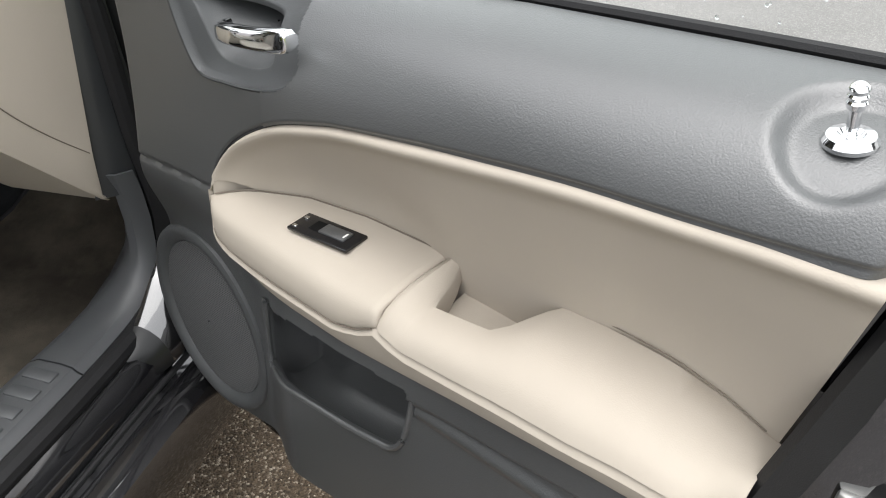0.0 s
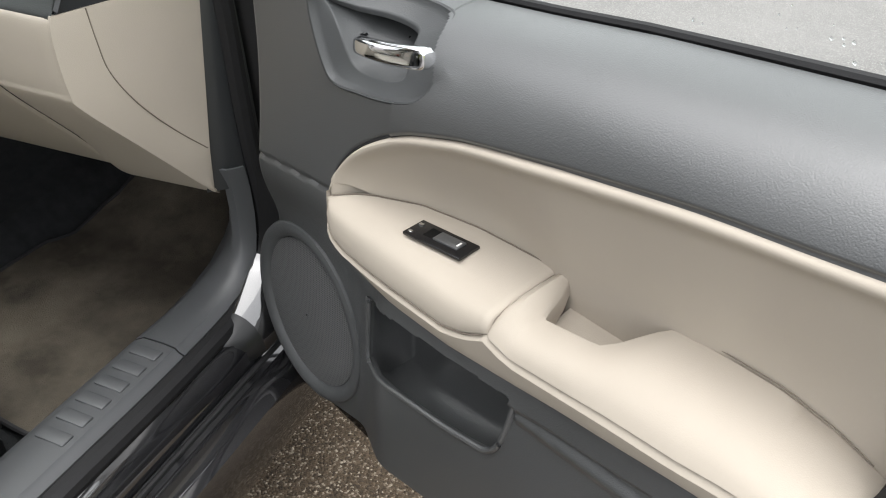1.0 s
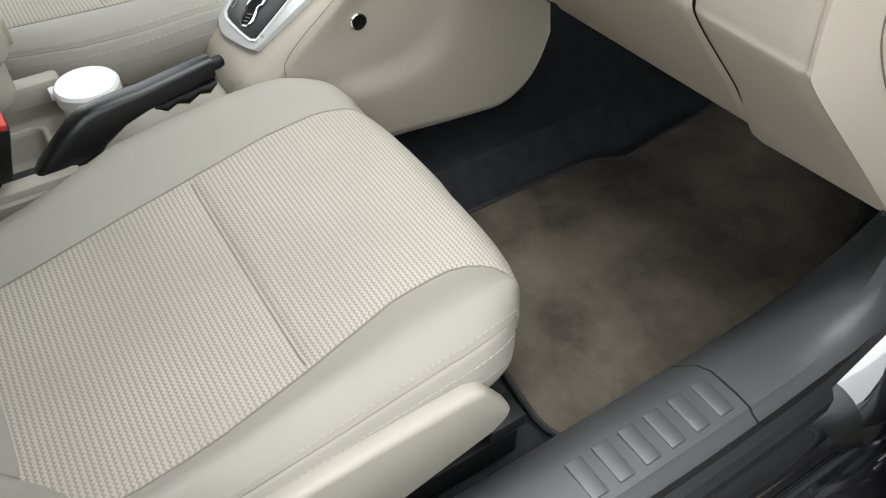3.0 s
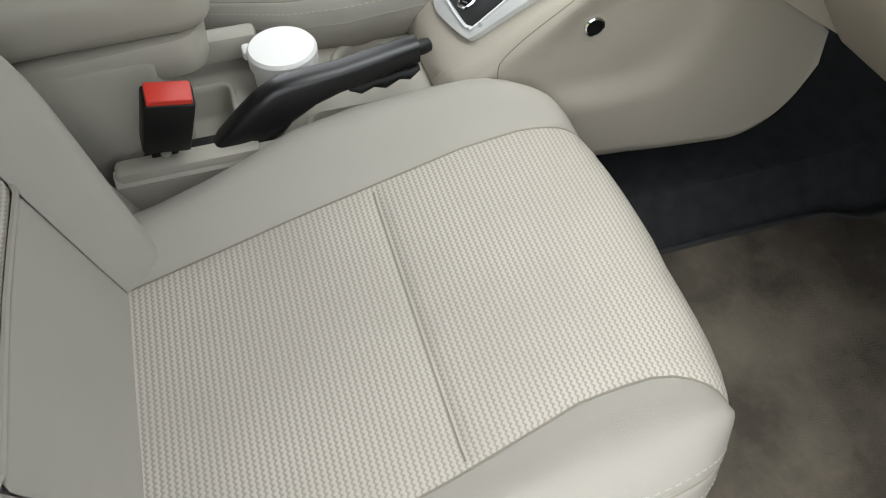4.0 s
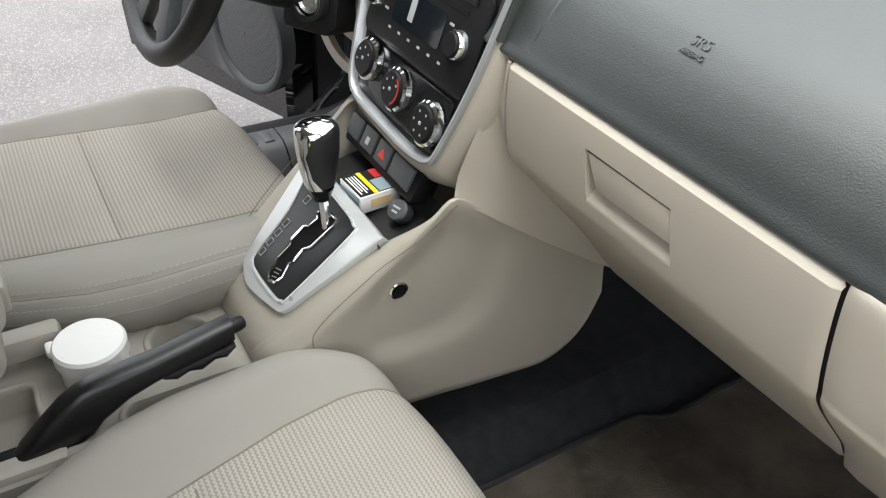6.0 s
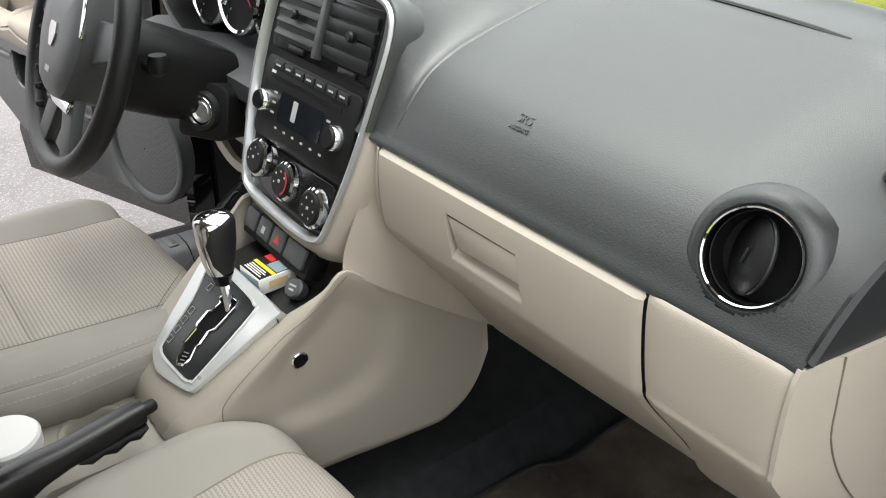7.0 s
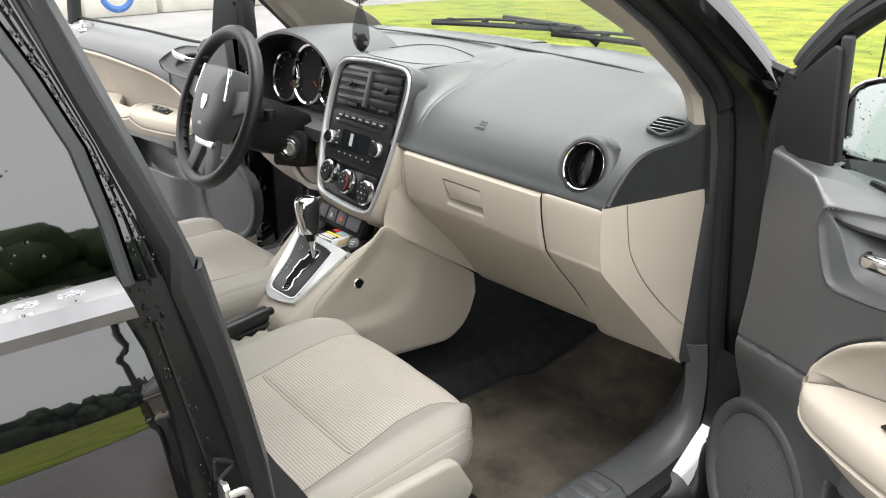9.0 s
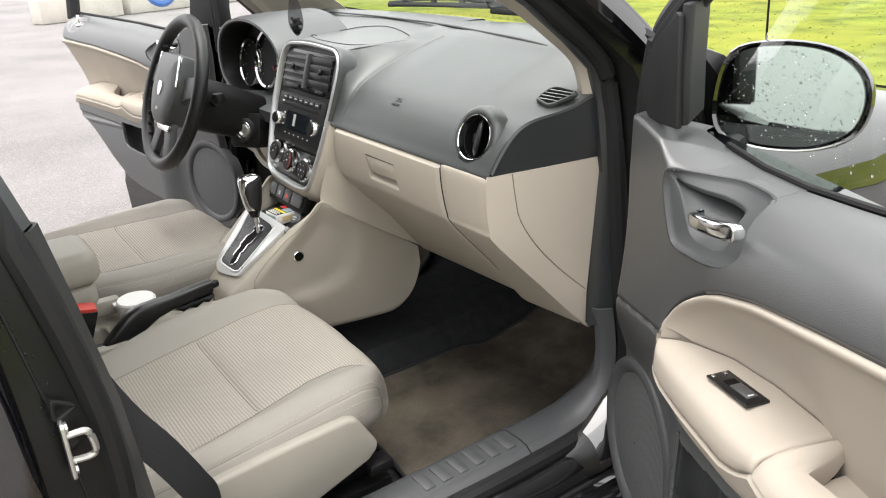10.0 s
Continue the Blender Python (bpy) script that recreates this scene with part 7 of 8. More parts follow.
    cs = [-1, -0.985, -0.95] + [-0.85 + 0.17 * k for k in range(11)] + [0.95, 0.985, 1]
    outer = [[cushion(y, v, 1, b, 0) for b in bs] for y, v in steps]
    inner = [[cushion(y, v, -1, b, 0) for b in bs] for y, v in steps]
    centre = [[cushion(y, v, 0, None, c) for c in cs] for y, v in steps]

    def cloth(name, rr, mat, text, parent=seat, levels=1):
        ob = part(name, sheet(rr, 0.004, toward=(0, 0, -1)), mat, parent, text, sharp=70)
        md = ob.modifiers.new("round", "SUBSURF")
        md.levels = md.render_levels = levels
        return ob
    part("cushion_insert", sheet(centre), SEAT_WEAVE, seat, "woven pale beige seat centre", sharp=80)
    part("cushion_side_inner", sheet(inner), SEAT_SIDE, seat, "smooth grey-beige cushion side", sharp=80)
    part("cushion_side_outer", sheet(outer), SEAT_SIDE, seat, "smooth grey-beige cushion side", sharp=80)
    rim = [r[-1] for r in inner] + list(reversed(inner[-1][:-1])) + centre[-1][1:-1] + outer[-1][:-1] + [r[-1] for r in reversed(outer)]
    rim = [p for k, p in enumerate(rim) if k == 0 or (Vector(p) - Vector(rim[k - 1])).length > 0.002]
    rim = [Vector(p) for p in rim]
    middle = Vector((cx, -0.72, 0.5))
    skirt = []
    for off, dz in ((0.0, 0.0), (0.0004, -0.005), (0.0, -0.014), (-0.003, -0.028), (-0.012, -0.046), (-0.030, -0.064), (-0.060, -0.078)):
        ring = []
        for k, p in enumerate(rim):
            d = rim[min(k + 1, len(rim) - 1)] - rim[max(k - 1, 0)]
            n = Vector((d.y, -d.x, 0)).normalized()
            if n.dot(p - middle) < 0:
                n = -n
            front = smooth(-0.62, -0.47, p.y)
            ring.append(p + n * off * (1 + 0.5 * front * (off < 0)) + Vector((0, 0, dz * (1 - 0.12 * front))))
        skirt.append(ring)
    part("cushion_skirt", sheet(skirt), SEAT_SIDE, seat, "grey-beige cushion side below the seam", sharp=80)
    part("piping", tube(rim, 0.0007, 6), SEAT_SIDE, seat)
    # felled seam along the edge: a groove with a row of stitches on either side
    for edge_rows in ((outer,) if side > 0 else (outer, inner)):
        part("seam", tube([Vector(r[12]) + Vector((0, 0, 0.0003)) for r in edge_rows[:-3]], 0.0008, 6), SEAM, seat)
        for k in (10, 15):
            line = [Vector(r[k]) + Vector((0, 0, 0.0003)) for r in edge_rows[:-3]]
            pieces = []
            for a, b in zip(line, line[1:]):
                n = max(int((b - a).length / 0.0065), 1)
                pieces += [tube([a.lerp(b, (j + 0.15) / n), a.lerp(b, (j + 0.72) / n)], 0.0007, 5) for j in range(n)]
            part("stitching", merge(*pieces), STITCH, seat)
    for line in ([r[0] for r in outer], [r[0] for r in inner]):
        part("seam", tube([Vector(p) + Vector((0, 0, 0.0002)) for p in line[:-3]], 0.0014, 6), SEAM, seat)
    part("seam", tube([Vector(p) + Vector((0, 0, 0.0)) for p in centre[11][2:-2]], 0.0012, 6), SEAM, seat)
    # backrest
    rows = []
    for t in [k / 14 for k in range(15)]:
        y0, z0 = lerp(-0.915, -1.20, t), lerp(0.50, 1.12, t)
        w = along([(0, 0.245), (0.3, 0.262), (0.6, 0.262), (0.85, 0.23), (0.95, 0.19), (1.0, 0.12)], t)
        bol = along([(0, 0.035), (0.4, 0.06), (0.7, 0.05), (1.0, 0.01)], t)
        row = []
        for a, d in ((-1.02, -0.10), (-1.03, -0.03), (-0.97, 0.25), (-0.86, 0.95), (-0.74, 0.9), (-0.60, 0.12), (-0.57, -0.03), (-0.53, 0.04), (-0.25, 0.0), (0, -0.02), (0.25, 0.0), (0.53, 0.04), (0.57, -0.03), (0.60, 0.12), (0.74, 0.9), (0.86, 0.95), (0.97, 0.25), (1.03, -0.03), (1.02, -0.10)):
            narrow = along([(0, 0.50), (0.10, 0.60), (0.22, 0.76), (0.36, 0.94)], t) if a < 0 else 1.0
            row.append((X(a * w * narrow), y0 + bol * d if abs(d) > 0.0 else y0, z0))
        rows.append(row)
    cloth("backrest_insert", [r[6:13] for r in rows[4:]], SEAT_WEAVE_BACK, "woven pale beige backrest centre")
    cloth("backrest_lower", [r[6:13] for r in rows[:5]], SEAT_SIDE, "smooth grey-beige lower backrest")
    part("seam", tube([Vector(q) + Vector((0, 0.001, 0)) for q in rows[4][6:13]], 0.0030, 6), SEAT_SIDE, seat)
    cloth("backrest_side_inner", [r[:7] for r in rows], SEAT_SIDE, "smooth grey-beige backrest side")
    cloth("backrest_side_outer", [r[12:] for r in rows], SEAT_SIDE, "smooth grey-beige backrest side")
    part("backrest_shell", loft([[(X(a * along([(0, 0.24), (0.5, 0.255), (0.85, 0.225), (1.0, 0.11)], t)), lerp(-0.945, -1.215, t) + d, lerp(0.48, 1.12, t)) for a, d in ((-1, 0.02), (-0.9, -0.07), (0, -0.10), (0.9, -0.07), (1, 0.02))] for t in (0, 0.25, 0.5, 0.75, 0.9, 1.0)]), SEAT_SIDE, seat)
    part("head_restraint", box((cx, -1.26, 1.24), (0.26, 0.09, 0.16), 0.035, pose(0, 0, 0, 15, 0, 0).to_3x3(), 4), SEAT_SIDE, seat)
    for a in (-0.06, 0.06):
        part("head_post", tube([(cx + a, -1.21, 1.09), (cx + a, -1.24, 1.19)], 0.006), CHROME, seat)
    # base, side valance and rails
    part("seat_pan", box((cx, -0.74, 0.405), (0.44, 0.48, 0.07), 0.015), BLACK, seat)
    val = [(-0.517, 0.478), (-0.520, 0.462), (-0.535, 0.446), (-0.70, 0.385), (-0.86, 0.372), (-1.0, 0.40), (-1.02, 0.50), (-0.86, 0.535), (-0.68, 0.548), (-0.575, 0.552), (-0.556, 0.545), (-0.53, 0.500)]
    part("side_valance", prism(val, lambda a, b, h: (X(0.245 + h + 0.010 * (b - 0.45) / 0.1), a, b), 0.0, 0.026, 0.009, 3), GREY_BEIGE, seat, "grey-beige plastic seat side cover")
    part("recliner_lever", tube([(X(0.285), -0.80, 0.50), (X(0.29), -0.86, 0.505), (X(0.288), -0.95, 0.515)], [0.008, 0.012, 0.014], 10, flat=1.3), GREY_BEIGE, seat, "recliner lever")
    for a in (-0.19, 0.225):
        part("seat_rail", box((X(a), -0.72, 0.345), (0.042, 0.48, 0.05), 0.006), BLACK, seat, "black seat rail")
        part("rail_cover", box((X(a + 0.012), -0.505, 0.405), (0.040, 0.05, 0.022), 0.005), BLACK, seat)
    part("inner_valance", box((X(-0.262), -0.87, 0.535), (0.03, 0.16, 0.035), 0.008), GREY_BEIGE, seat)
    return seat


build_seat(0.336, 1, "grey-beige cloth front passenger seat with woven centre")
driver_seat = build_seat(-0.345, -1, "grey-beige cloth driver's seat with woven centre")
driver_seat.matrix_basis = Matrix.Translation((-0.005, 0.025, 0.035)) @ driver_seat.matrix_basis

# rear bench
bench = thing("rear_bench", (0, -1.85, 0.4), "grey-beige cloth rear bench seat", "car seat")
part("bench_cushion", box((0, -1.72, 0.50), (1.25, 0.48, 0.20), 0.05, None, 4), SEAT_SIDE, bench)
part("bench_backrest", box((0, -2.02, 0.80), (1.25, 0.16, 0.62), 0.05, pose(0, 0, 0, 18, 0, 0).to_3x3(), 4), SEAT_SIDE, bench)

# ---- floor mats ----
mat_out = [(0.60, -0.415), (0.555, -0.43), (0.44, -0.42), (0.24, -0.42), (0.20, -0.40), (0.196, -0.29), (0.198, -0.06), (0.21, -0.02), (0.225, 0.02), (0.24, 0.14), (0.30, 0.225), (0.46, 0.225), (0.565, 0.16), (0.602, -0.02), (0.618, -0.18), (0.622, -0.38)]


def mat_height(y):
    return along([(-0.6, 0.312), (0.02, 0.313), (0.14, 0.350), (0.28, 0.455)], y)


def floor_mat(shift, label):
    ring = [(x + shift, y) for x, y in curve(mat_out, 3, True)]
    cxm, cym = 0.40 + shift, -0.12
    rows = [[(lerp(cxm, x, f), lerp(cym, y, f), mat_height(lerp(cym, y, f)) + 0.0025 * math.sin(9 * x * f + 5 * y) * (1 - 0.7 * f) + 0.002) for x, y in ring] for f in (0.0, 0.2, 0.4, 0.55, 0.7, 0.82, 0.92, 1.0)]
    ob = thing("floor_mat", (cxm, cym, 0.31), label, "floor mat", "floor mats")
    part("carpet_top", sheet(rows, 0.006, close_v=True, toward=(0, 0, -1)), MAT, ob, "worn brown-grey carpet pile")
    part("mat_binding", tube([(x, y, mat_height(y) + 0.002) for x, y in ring], 0.0045, 6, closed=True), MAT_EDGE, ob, "black edge binding")


floor_mat(0.0, "worn dark brown carpet mat in the passenger footwell")
floor_mat(-0.80, "worn dark brown carpet mat in the driver's footwell")


# ---- rear doors ----
def rear_door(s):
    def mx(p):
        return (s * p[0], p[1], p[2])

    def P(rows):
        return [[mx(p) for p in r] for r in rows]
    door = thing("rear_door", mx((0.86, -1.5, 0.3)), "closed glossy black rear car door, wet with rain", "car door", "rear doors")
    front = [(0.30, -1.018), (0.60, -1.024), (0.806, -1.028), (0.87, -1.031), (0.931, -1.035), (0.99, -1.043), (1.02, -1.052), (1.05, -1.060)]
    prof = [(0.860, 0.30), (0.850, 0.36), (0.835, 0.45), (0.8235, 0.60), (0.8200, 0.70), (0.8165, 0.80), (0.8133, 0.85), (0.8100, 0.90), (0.8089, 0.915), (0.8074, 0.93), (0.8045, 0.945), (0.8005, 0.96), (0.7957, 0.975), (0.7900, 0.99), (0.7835, 1.005), (0.7765, 1.022)]
    rows = []
    for x, z in curve(prof, 3):
        f = along(front, z)
        rows.append([(x - 0.06, f - 0.002, z), (x - 0.018, f - 0.002, z), (x - 0.006, f - 0.008, z), (x, f - 0.022, z), (x + 0.0015, -1.15, z), (x + 0.003, -1.3, z), (x + 0.003, -1.6, z), (x - 0.01, -1.92, z)])
    part("door_skin", sheet(P(rows), 0.004, toward=(-s, 0, 0)), PAINT, door, "glossy black door skin")
    mold = []
    for dx, z in ((0.0, 1.018), (0.012, 1.022), (0.015, 1.034), (0.008, 1.046), (-0.016, 1.056)):
        mold.append([(0.772 + dx, along(front, z) + 0.002, z), (0.775 + dx, -1.3, z), (0.775 + dx, -1.6, z), (0.765 + dx, -1.92, z)])
    part("belt_moulding", sheet(P(mold), 0.004, toward=(-s, 0, 0)), BELT_METAL, door, "wet bright belt moulding")

    def gx(z):
        return along([(1.05, 0.762), (1.15, 0.738), (1.25, 0.708), (1.35, 0.668), (1.44, 0.62)], z)

    def gy(z):
        return along([(1.05, -1.072), (1.135, -1.082), (1.18, -1.092), (1.24, -1.118), (1.30, -1.145), (1.44, -1.20)], z)
    zs = [1.045, 1.10, 1.16, 1.22, 1.28, 1.34, 1.40, 1.44]
    pane = part("window_pane", sheet(P([[(gx(z) + 0.001, gy(z) + 0.016, z), (gx(z) + 0.006, -1.35, z), (gx(z) + 0.004, -1.65, z), (gx(z) - 0.01, -1.90, z)] for z in zs])), TINTED, door, "dark tinted side window")
    pane.visible_shadow = False
    part("window_frame", sheet(P([[(gx(z) - 0.012, gy(z) + 0.030, z), (gx(z) + 0.003, gy(z) + 0.028, z), (gx(z) + 0.006, gy(z) + 0.024, z), (gx(z) + 0.006, gy(z) + 0.017, z), (gx(z) - 0.004, gy(z) + 0.014, z)] for z in zs]), 0.003, toward=(-s, 0, 0)), DARK_MATT, door, "dark window frame")
    cover = []
    for z in zs:
        fore = along([(1.05, -1.014), (1.28, -1.085), (1.45, -1.143)], z)
        row = [(gx(z) - 0.022, fore + 0.002, z)]
        for f, dx in ((0.0, -0.002), (0.10, 0.0015), (0.20, 0.0015), (0.27, -0.0035), (0.34, -0.0035), (0.40, 0.002), (0.56, 0.0025), (0.62, -0.002), (0.68, -0.002), (0.74, 0.0025), (1.0, 0.003)):
            row.append((gx(z) + dx, lerp(fore, gy(z) + 0.031, f), z))
        cover.append(row + [(gx(z) - 0.01, gy(z) + 0.029, z)])
    part("frame_cover", sheet(P(cover), 0.003, toward=(-s, 0, 0)), PAINT, door, "gloss black window post cover")
    for f in (0.305, 0.65):
        part("post_seal", tube([mx((gx(z) - 0.003, lerp(along([(1.05, -1.014), (1.28, -1.085), (1.45, -1.143)], z), gy(z) + 0.031, f), z)) for z in zs], 0.0022, 8), RUBBER, door)
    part("top_frame", tube([mx((gx(1.44), y, 1.445)) for y in (-1.19, -1.4, -1.65, -1.90)], 0.018, 8), DARK_SMOOTH, door)
    if s > 0:
        rng = random.Random(11)
        drops = []
        for k in range(210):
            z = rng.uniform(1.025, 1.30)
            r = rng.uniform(0.0005, 0.0017)
            if z > 1.05:
                y = rng.uniform(gy(z) + 0.030, along([(1.05, -1.02), (1.28, -1.09), (1.45, -1.145)], z)) if k % 3 else rng.uniform(-1.22, gy(z) - 0.03)
                x = gx(z) + (0.0035 if y > gy(z) else 0.0055)
                n = (0.95, 0, 0.3)
            else:
                y = rng.uniform(-1.25, along(front, z) - 0.03)
                x = along(sorted((zz, xx) for xx, zz in prof), z) + 0.0035
                n = (0.9, 0, 0.43)
            drops.append(lathe([(0, -0.001), (r, 0.0), (r * 0.8, r * 0.25), (0.0001, r * 0.36)], facing(mx((x, y, z)), n) @ Matrix.Diagonal((rng.uniform(0.6, 1.0), rng.uniform(0.8, 1.5), 1, 1)), 8))
        beads = []
        for k in range(34):
            y, r = rng.uniform(-1.24, -1.08), rng.uniform(0.0012, 0.0042)
            m = facing((0.7775, y, 1.0545), (0.35, 0, 0.93), (0, 1, 0))
            beads.append(lathe([(0, -0.001), (r, 0.0), (r * 0.85, 0.0010), (0.0001, 0.0014)], m @ Matrix.Diagonal((1, rng.uniform(0.5, 1.6), 1, 1)), 10))
        part("raindrops", merge(*drops), DROP, door)
        part("raindrops", merge(*beads), WATER, door)
    return door


for s in (1, -1):
    rear_door(s)

# ---- door post fittings ----
striker = thing("door_striker", (0.757, -0.985, 0.765), "zinc steel door striker on the black door post", "door striker")
part("striker_plate", prism(rounded(0.020, 0.074, 0.006, 4), lambda a, b, h: (0.784 + a, -1.001 + h, 0.790 + b), 0.0, 0.005, 0.0015), STEEL, striker)
rng = random.Random(21)
wet = []
for k in range(90):
    z = rng.uniform(0.80, 1.06)
    f, r = rng.gauss(0.62, 0.12), 0.0006 + 0.0018 * rng.random() ** 2
    x0 = along([(0.36, 0.752), (0.80, 0.757), (1.02, 0.742), (1.28, 0.68)], z)
    y0 = along([(0.80, -0.962), (1.0, -0.993), (1.06, -1.006)], z)
    m = facing((x0 + 0.016 * f + 0.0003, y0 - 0.004 - 0.051 * f, z), (0.95, 0.30, 0.05))
    wet.append(lathe([(0, -0.0008), (r, 0.0), (r * 0.8, r * 0.3), (0.0001, r * 0.42)], m @ Matrix.Diagonal((rng.uniform(0.6, 1.0), rng.uniform(0.8, 1.7), 1, 1)), 8))
part("rain_spatter", merge(*wet), DROP, body)
part("post_seam", tube([(along([(0.36, 0.752), (0.80, 0.757), (1.02, 0.742)], z) + 0.0105, along([(0.36, -0.935), (0.60, -0.945), (0.80, -0.962), (1.0, -0.993)], z) - 0.036, z) for z in (0.42, 0.5, 0.6, 0.7, 0.8, 0.9, 1.0)], 0.0022, 6), RUBBER, body)
part("striker_loop", tube(curve([(0.780, -1.000, 0.805), (0.780, -0.980, 0.805), (0.780, -0.973, 0.800), (0.780, -0.970, 0.779), (0.780, -0.976, 0.771), (0.780, -1.000, 0.773)], 4), 0.0042, 8), STEEL, striker)
for z in (0.762, 0.818):
    part("bolt", lathe([(0, 0), (0.006, 0), (0.006, 0.003), (0, 0.004)], facing((0.782, -0.996, z), (0, 1, 0)), 6), STEEL, striker)
part("rubber_stop", tube(curve([(0.778, -1.003, 0.829), (0.777, -1.002, 0.846), (0.776, -0.999, 0.849), (0.770, -0.983, 0.836), (0.770, -0.983, 0.831), (0.776, -0.999, 0.826)], 3, True), 0.0026, 8, closed=True), RUBBER, body, "small triangular rubber stop")


def webbing(name, path, width, normal):
    rows = []
    pts = [Vector(q) for q in path]
    for k, q in enumerate(pts):
        d = (pts[min(k + 1, len(pts) - 1)] - pts[max(k - 1, 0)]).normalized()
        side = d.cross(Vector(normal)).normalized() * width / 2
        rows.append([tuple(q - side), tuple(q), tuple(q + side)])
    return sheet(rows, 0.0018)


belt = thing("seat_belt", (0.68, -0.9, 0.6), "black woven seat belt beside the passenger seat", "seat belt")
part("strap", webbing("strap", curve([(0.600, -1.10, 1.34), (0.650, -1.04, 1.10), (0.690, -0.965, 0.86), (0.698, -0.925, 0.755), (0.698, -0.885, 0.680), (0.690, -0.852, 0.606), (0.672, -0.835, 0.555), (0.655, -0.84, 0.47), (0.65, -0.86, 0.40)], 5), 0.048, (0.85, 0.4, 0.2)), BELT, belt, "black webbing strap")
part("belt_anchor", box((0.655, -0.86, 0.39), (0.012, 0.04, 0.06), 0.004), STEEL, belt)


def buckle(x, y, label, lean):
    b = thing("seat_belt_buckle", (x, y, 0.5), label, "seat belt buckle", "belt buckles")
    t = pose(0, 0, 0, -0.7 * lean, lean, 0).to_3x3()
    part("buckle_case", box((x, y, 0.617), (0.028, 0.050, 0.092), 0.004, t), BLACK, b, "black buckle case")
    top = Vector((x, y, 0.617)) + t @ Vector((0, 0, 0.046))
    part("release_button", box(top, (0.023, 0.044, 0.014), 0.002, t), RED_PLASTIC, b, "red release button")
    part("stalk", box(Vector((x, y, 0.617)) - t @ Vector((0, 0, 0.085)), (0.008, 0.028, 0.09), 0.002, t), BLACK, b)
    part("rivet", lathe([(0, 0), (0.006, 0), (0.005, 0.002), (0, 0.003)], facing(Vector((x, y, 0.617)) - t @ Vector((-0.005, 0, 0.062)), (1, 0, 0)), 14), STEEL, b)


buckle(0.089, -0.876, "black seat belt buckle with red button beside the passenger seat", 20)
buckle(-0.118, -0.880, "black seat belt buckle with red button beside the driver's seat", -4)

# ---- loose things ----
jar = thing("plastic_jar", (-0.034, -0.741, 0.537), "white round plastic jar with screw lid in the console tray", "jar")
jm = Matrix.Translation((-0.034, -0.741, 0.536))
part("jar_body", lathe([(0, 0), (0.034, 0), (0.038, 0.006), (0.038, 0.030), (0.034, 0.036), (0, 0.036)], jm, 40), WHITE_PLASTIC, jar)
part("jar_lid", lathe([(0.034, 0.034), (0.0415, 0.036), (0.0415, 0.052), (0.0385, 0.056), (0.028, 0.057), (0, 0.0565)], jm, 44), WHITE_PLASTIC, jar, "white screw lid")
part("lid_tab", box(jm @ Vector((-0.018, -0.040, 0.043)), (0.022, 0.012, 0.012), 0.004), WHITE_PLASTIC, jar)

PACK = ((-0.058, -0.410), (-0.004, -0.407), (0.002, -0.350), (-0.062, -0.352))
pack = thing("cigarette_packet", (-0.02, -0.385, 0.68), "small printed cardboard packet with yellow stripe in the tray", "packet")
pa, pb, pc, pd = (Vector((x, y, 0.708)) for x, y in PACK)
pu, pv = (pd - pa), (pb - pa)


def on_pack(a, b, h):
    return pa + pu * a + pv * b + Vector((0, 0, h))


def label_patch(name, a0, a1, b0, b1, mat, text="", lift=0.0006, skew=0.0):
    return part(name, loft([[on_pack(a, b, h) for a, b in ((a0 + skew, b0), (a1 + skew, b0), (a1, b1), (a0, b1))] for h in (0.0002, lift)]), mat, pack, text)


part("card_box", soften(loft([[on_pack(a, b, h) for a, b in ((0, 0), (1, 0), (1, 1), (0, 1))] for h in (-0.024, 0.0)]), 0.001), WHITE_PAPER, pack, "white card box")
label_patch("dark_print", 0.02, 0.98, 0.03, 0.97, BLACK)
label_patch("yellow_stripe", 0.36, 0.46, 0.03, 0.97, YELLOW_PAPER, "yellow stripe", 0.0012)
label_patch("red_band", 0.66, 0.98, 0.03, 0.40, RED_MARK, "red print", 0.0012)
label_patch("picture_patch", 0.50, 0.96, 0.45, 0.95, SLATE_PAPER, "", 0.0012)
for k in range(4):
    label_patch("print_line", 0.08 + 0.065 * k, 0.11 + 0.065 * k, 0.10, 0.88 - 0.1 * (k % 2), WHITE_PAPER, "", 0.0012)
part("side_label", loft([[on_pack(a, 1.0, h) + pv.normalized() * o for a, h in ((0.25, -0.018), (0.75, -0.018), (0.75, -0.006), (0.25, -0.006))] for o in (0.0002, 0.0008)]), TAN_PAPER, pack, "tan side label")
part("end_label", loft([[on_pack(0.0, b, h) - pu.normalized() * o for b, h in ((0.05, -0.022), (0.95, -0.022), (0.95, -0.002), (0.05, -0.006))] for o in (0.0002, 0.0008)]), SLATE_PAPER, pack)

fob = thing("round_cap", (0.030, -0.372, 0.69), "small dark ribbed round cap in the tray", "cap")
fm = facing((0.030, -0.372, 0.700), (0.2, -0.7, 0.7))
part("cap_body", lathe([(0, -0.014), (0.013, -0.014), (0.0145, -0.010), (0.0145, 0.004), (0.012, 0.007), (0, 0.008)], fm, 28), DARK, fob)
part("cap_mark", merge(box(fm @ Vector((0, 0.003, 0.0078)), (0.012, 0.0025, 0.0006), 0, fm.to_3x3()), box(fm @ Vector((0, -0.003, 0.0078)), (0.009, 0.0025, 0.0006), 0, fm.to_3x3())), MARKING, fob)

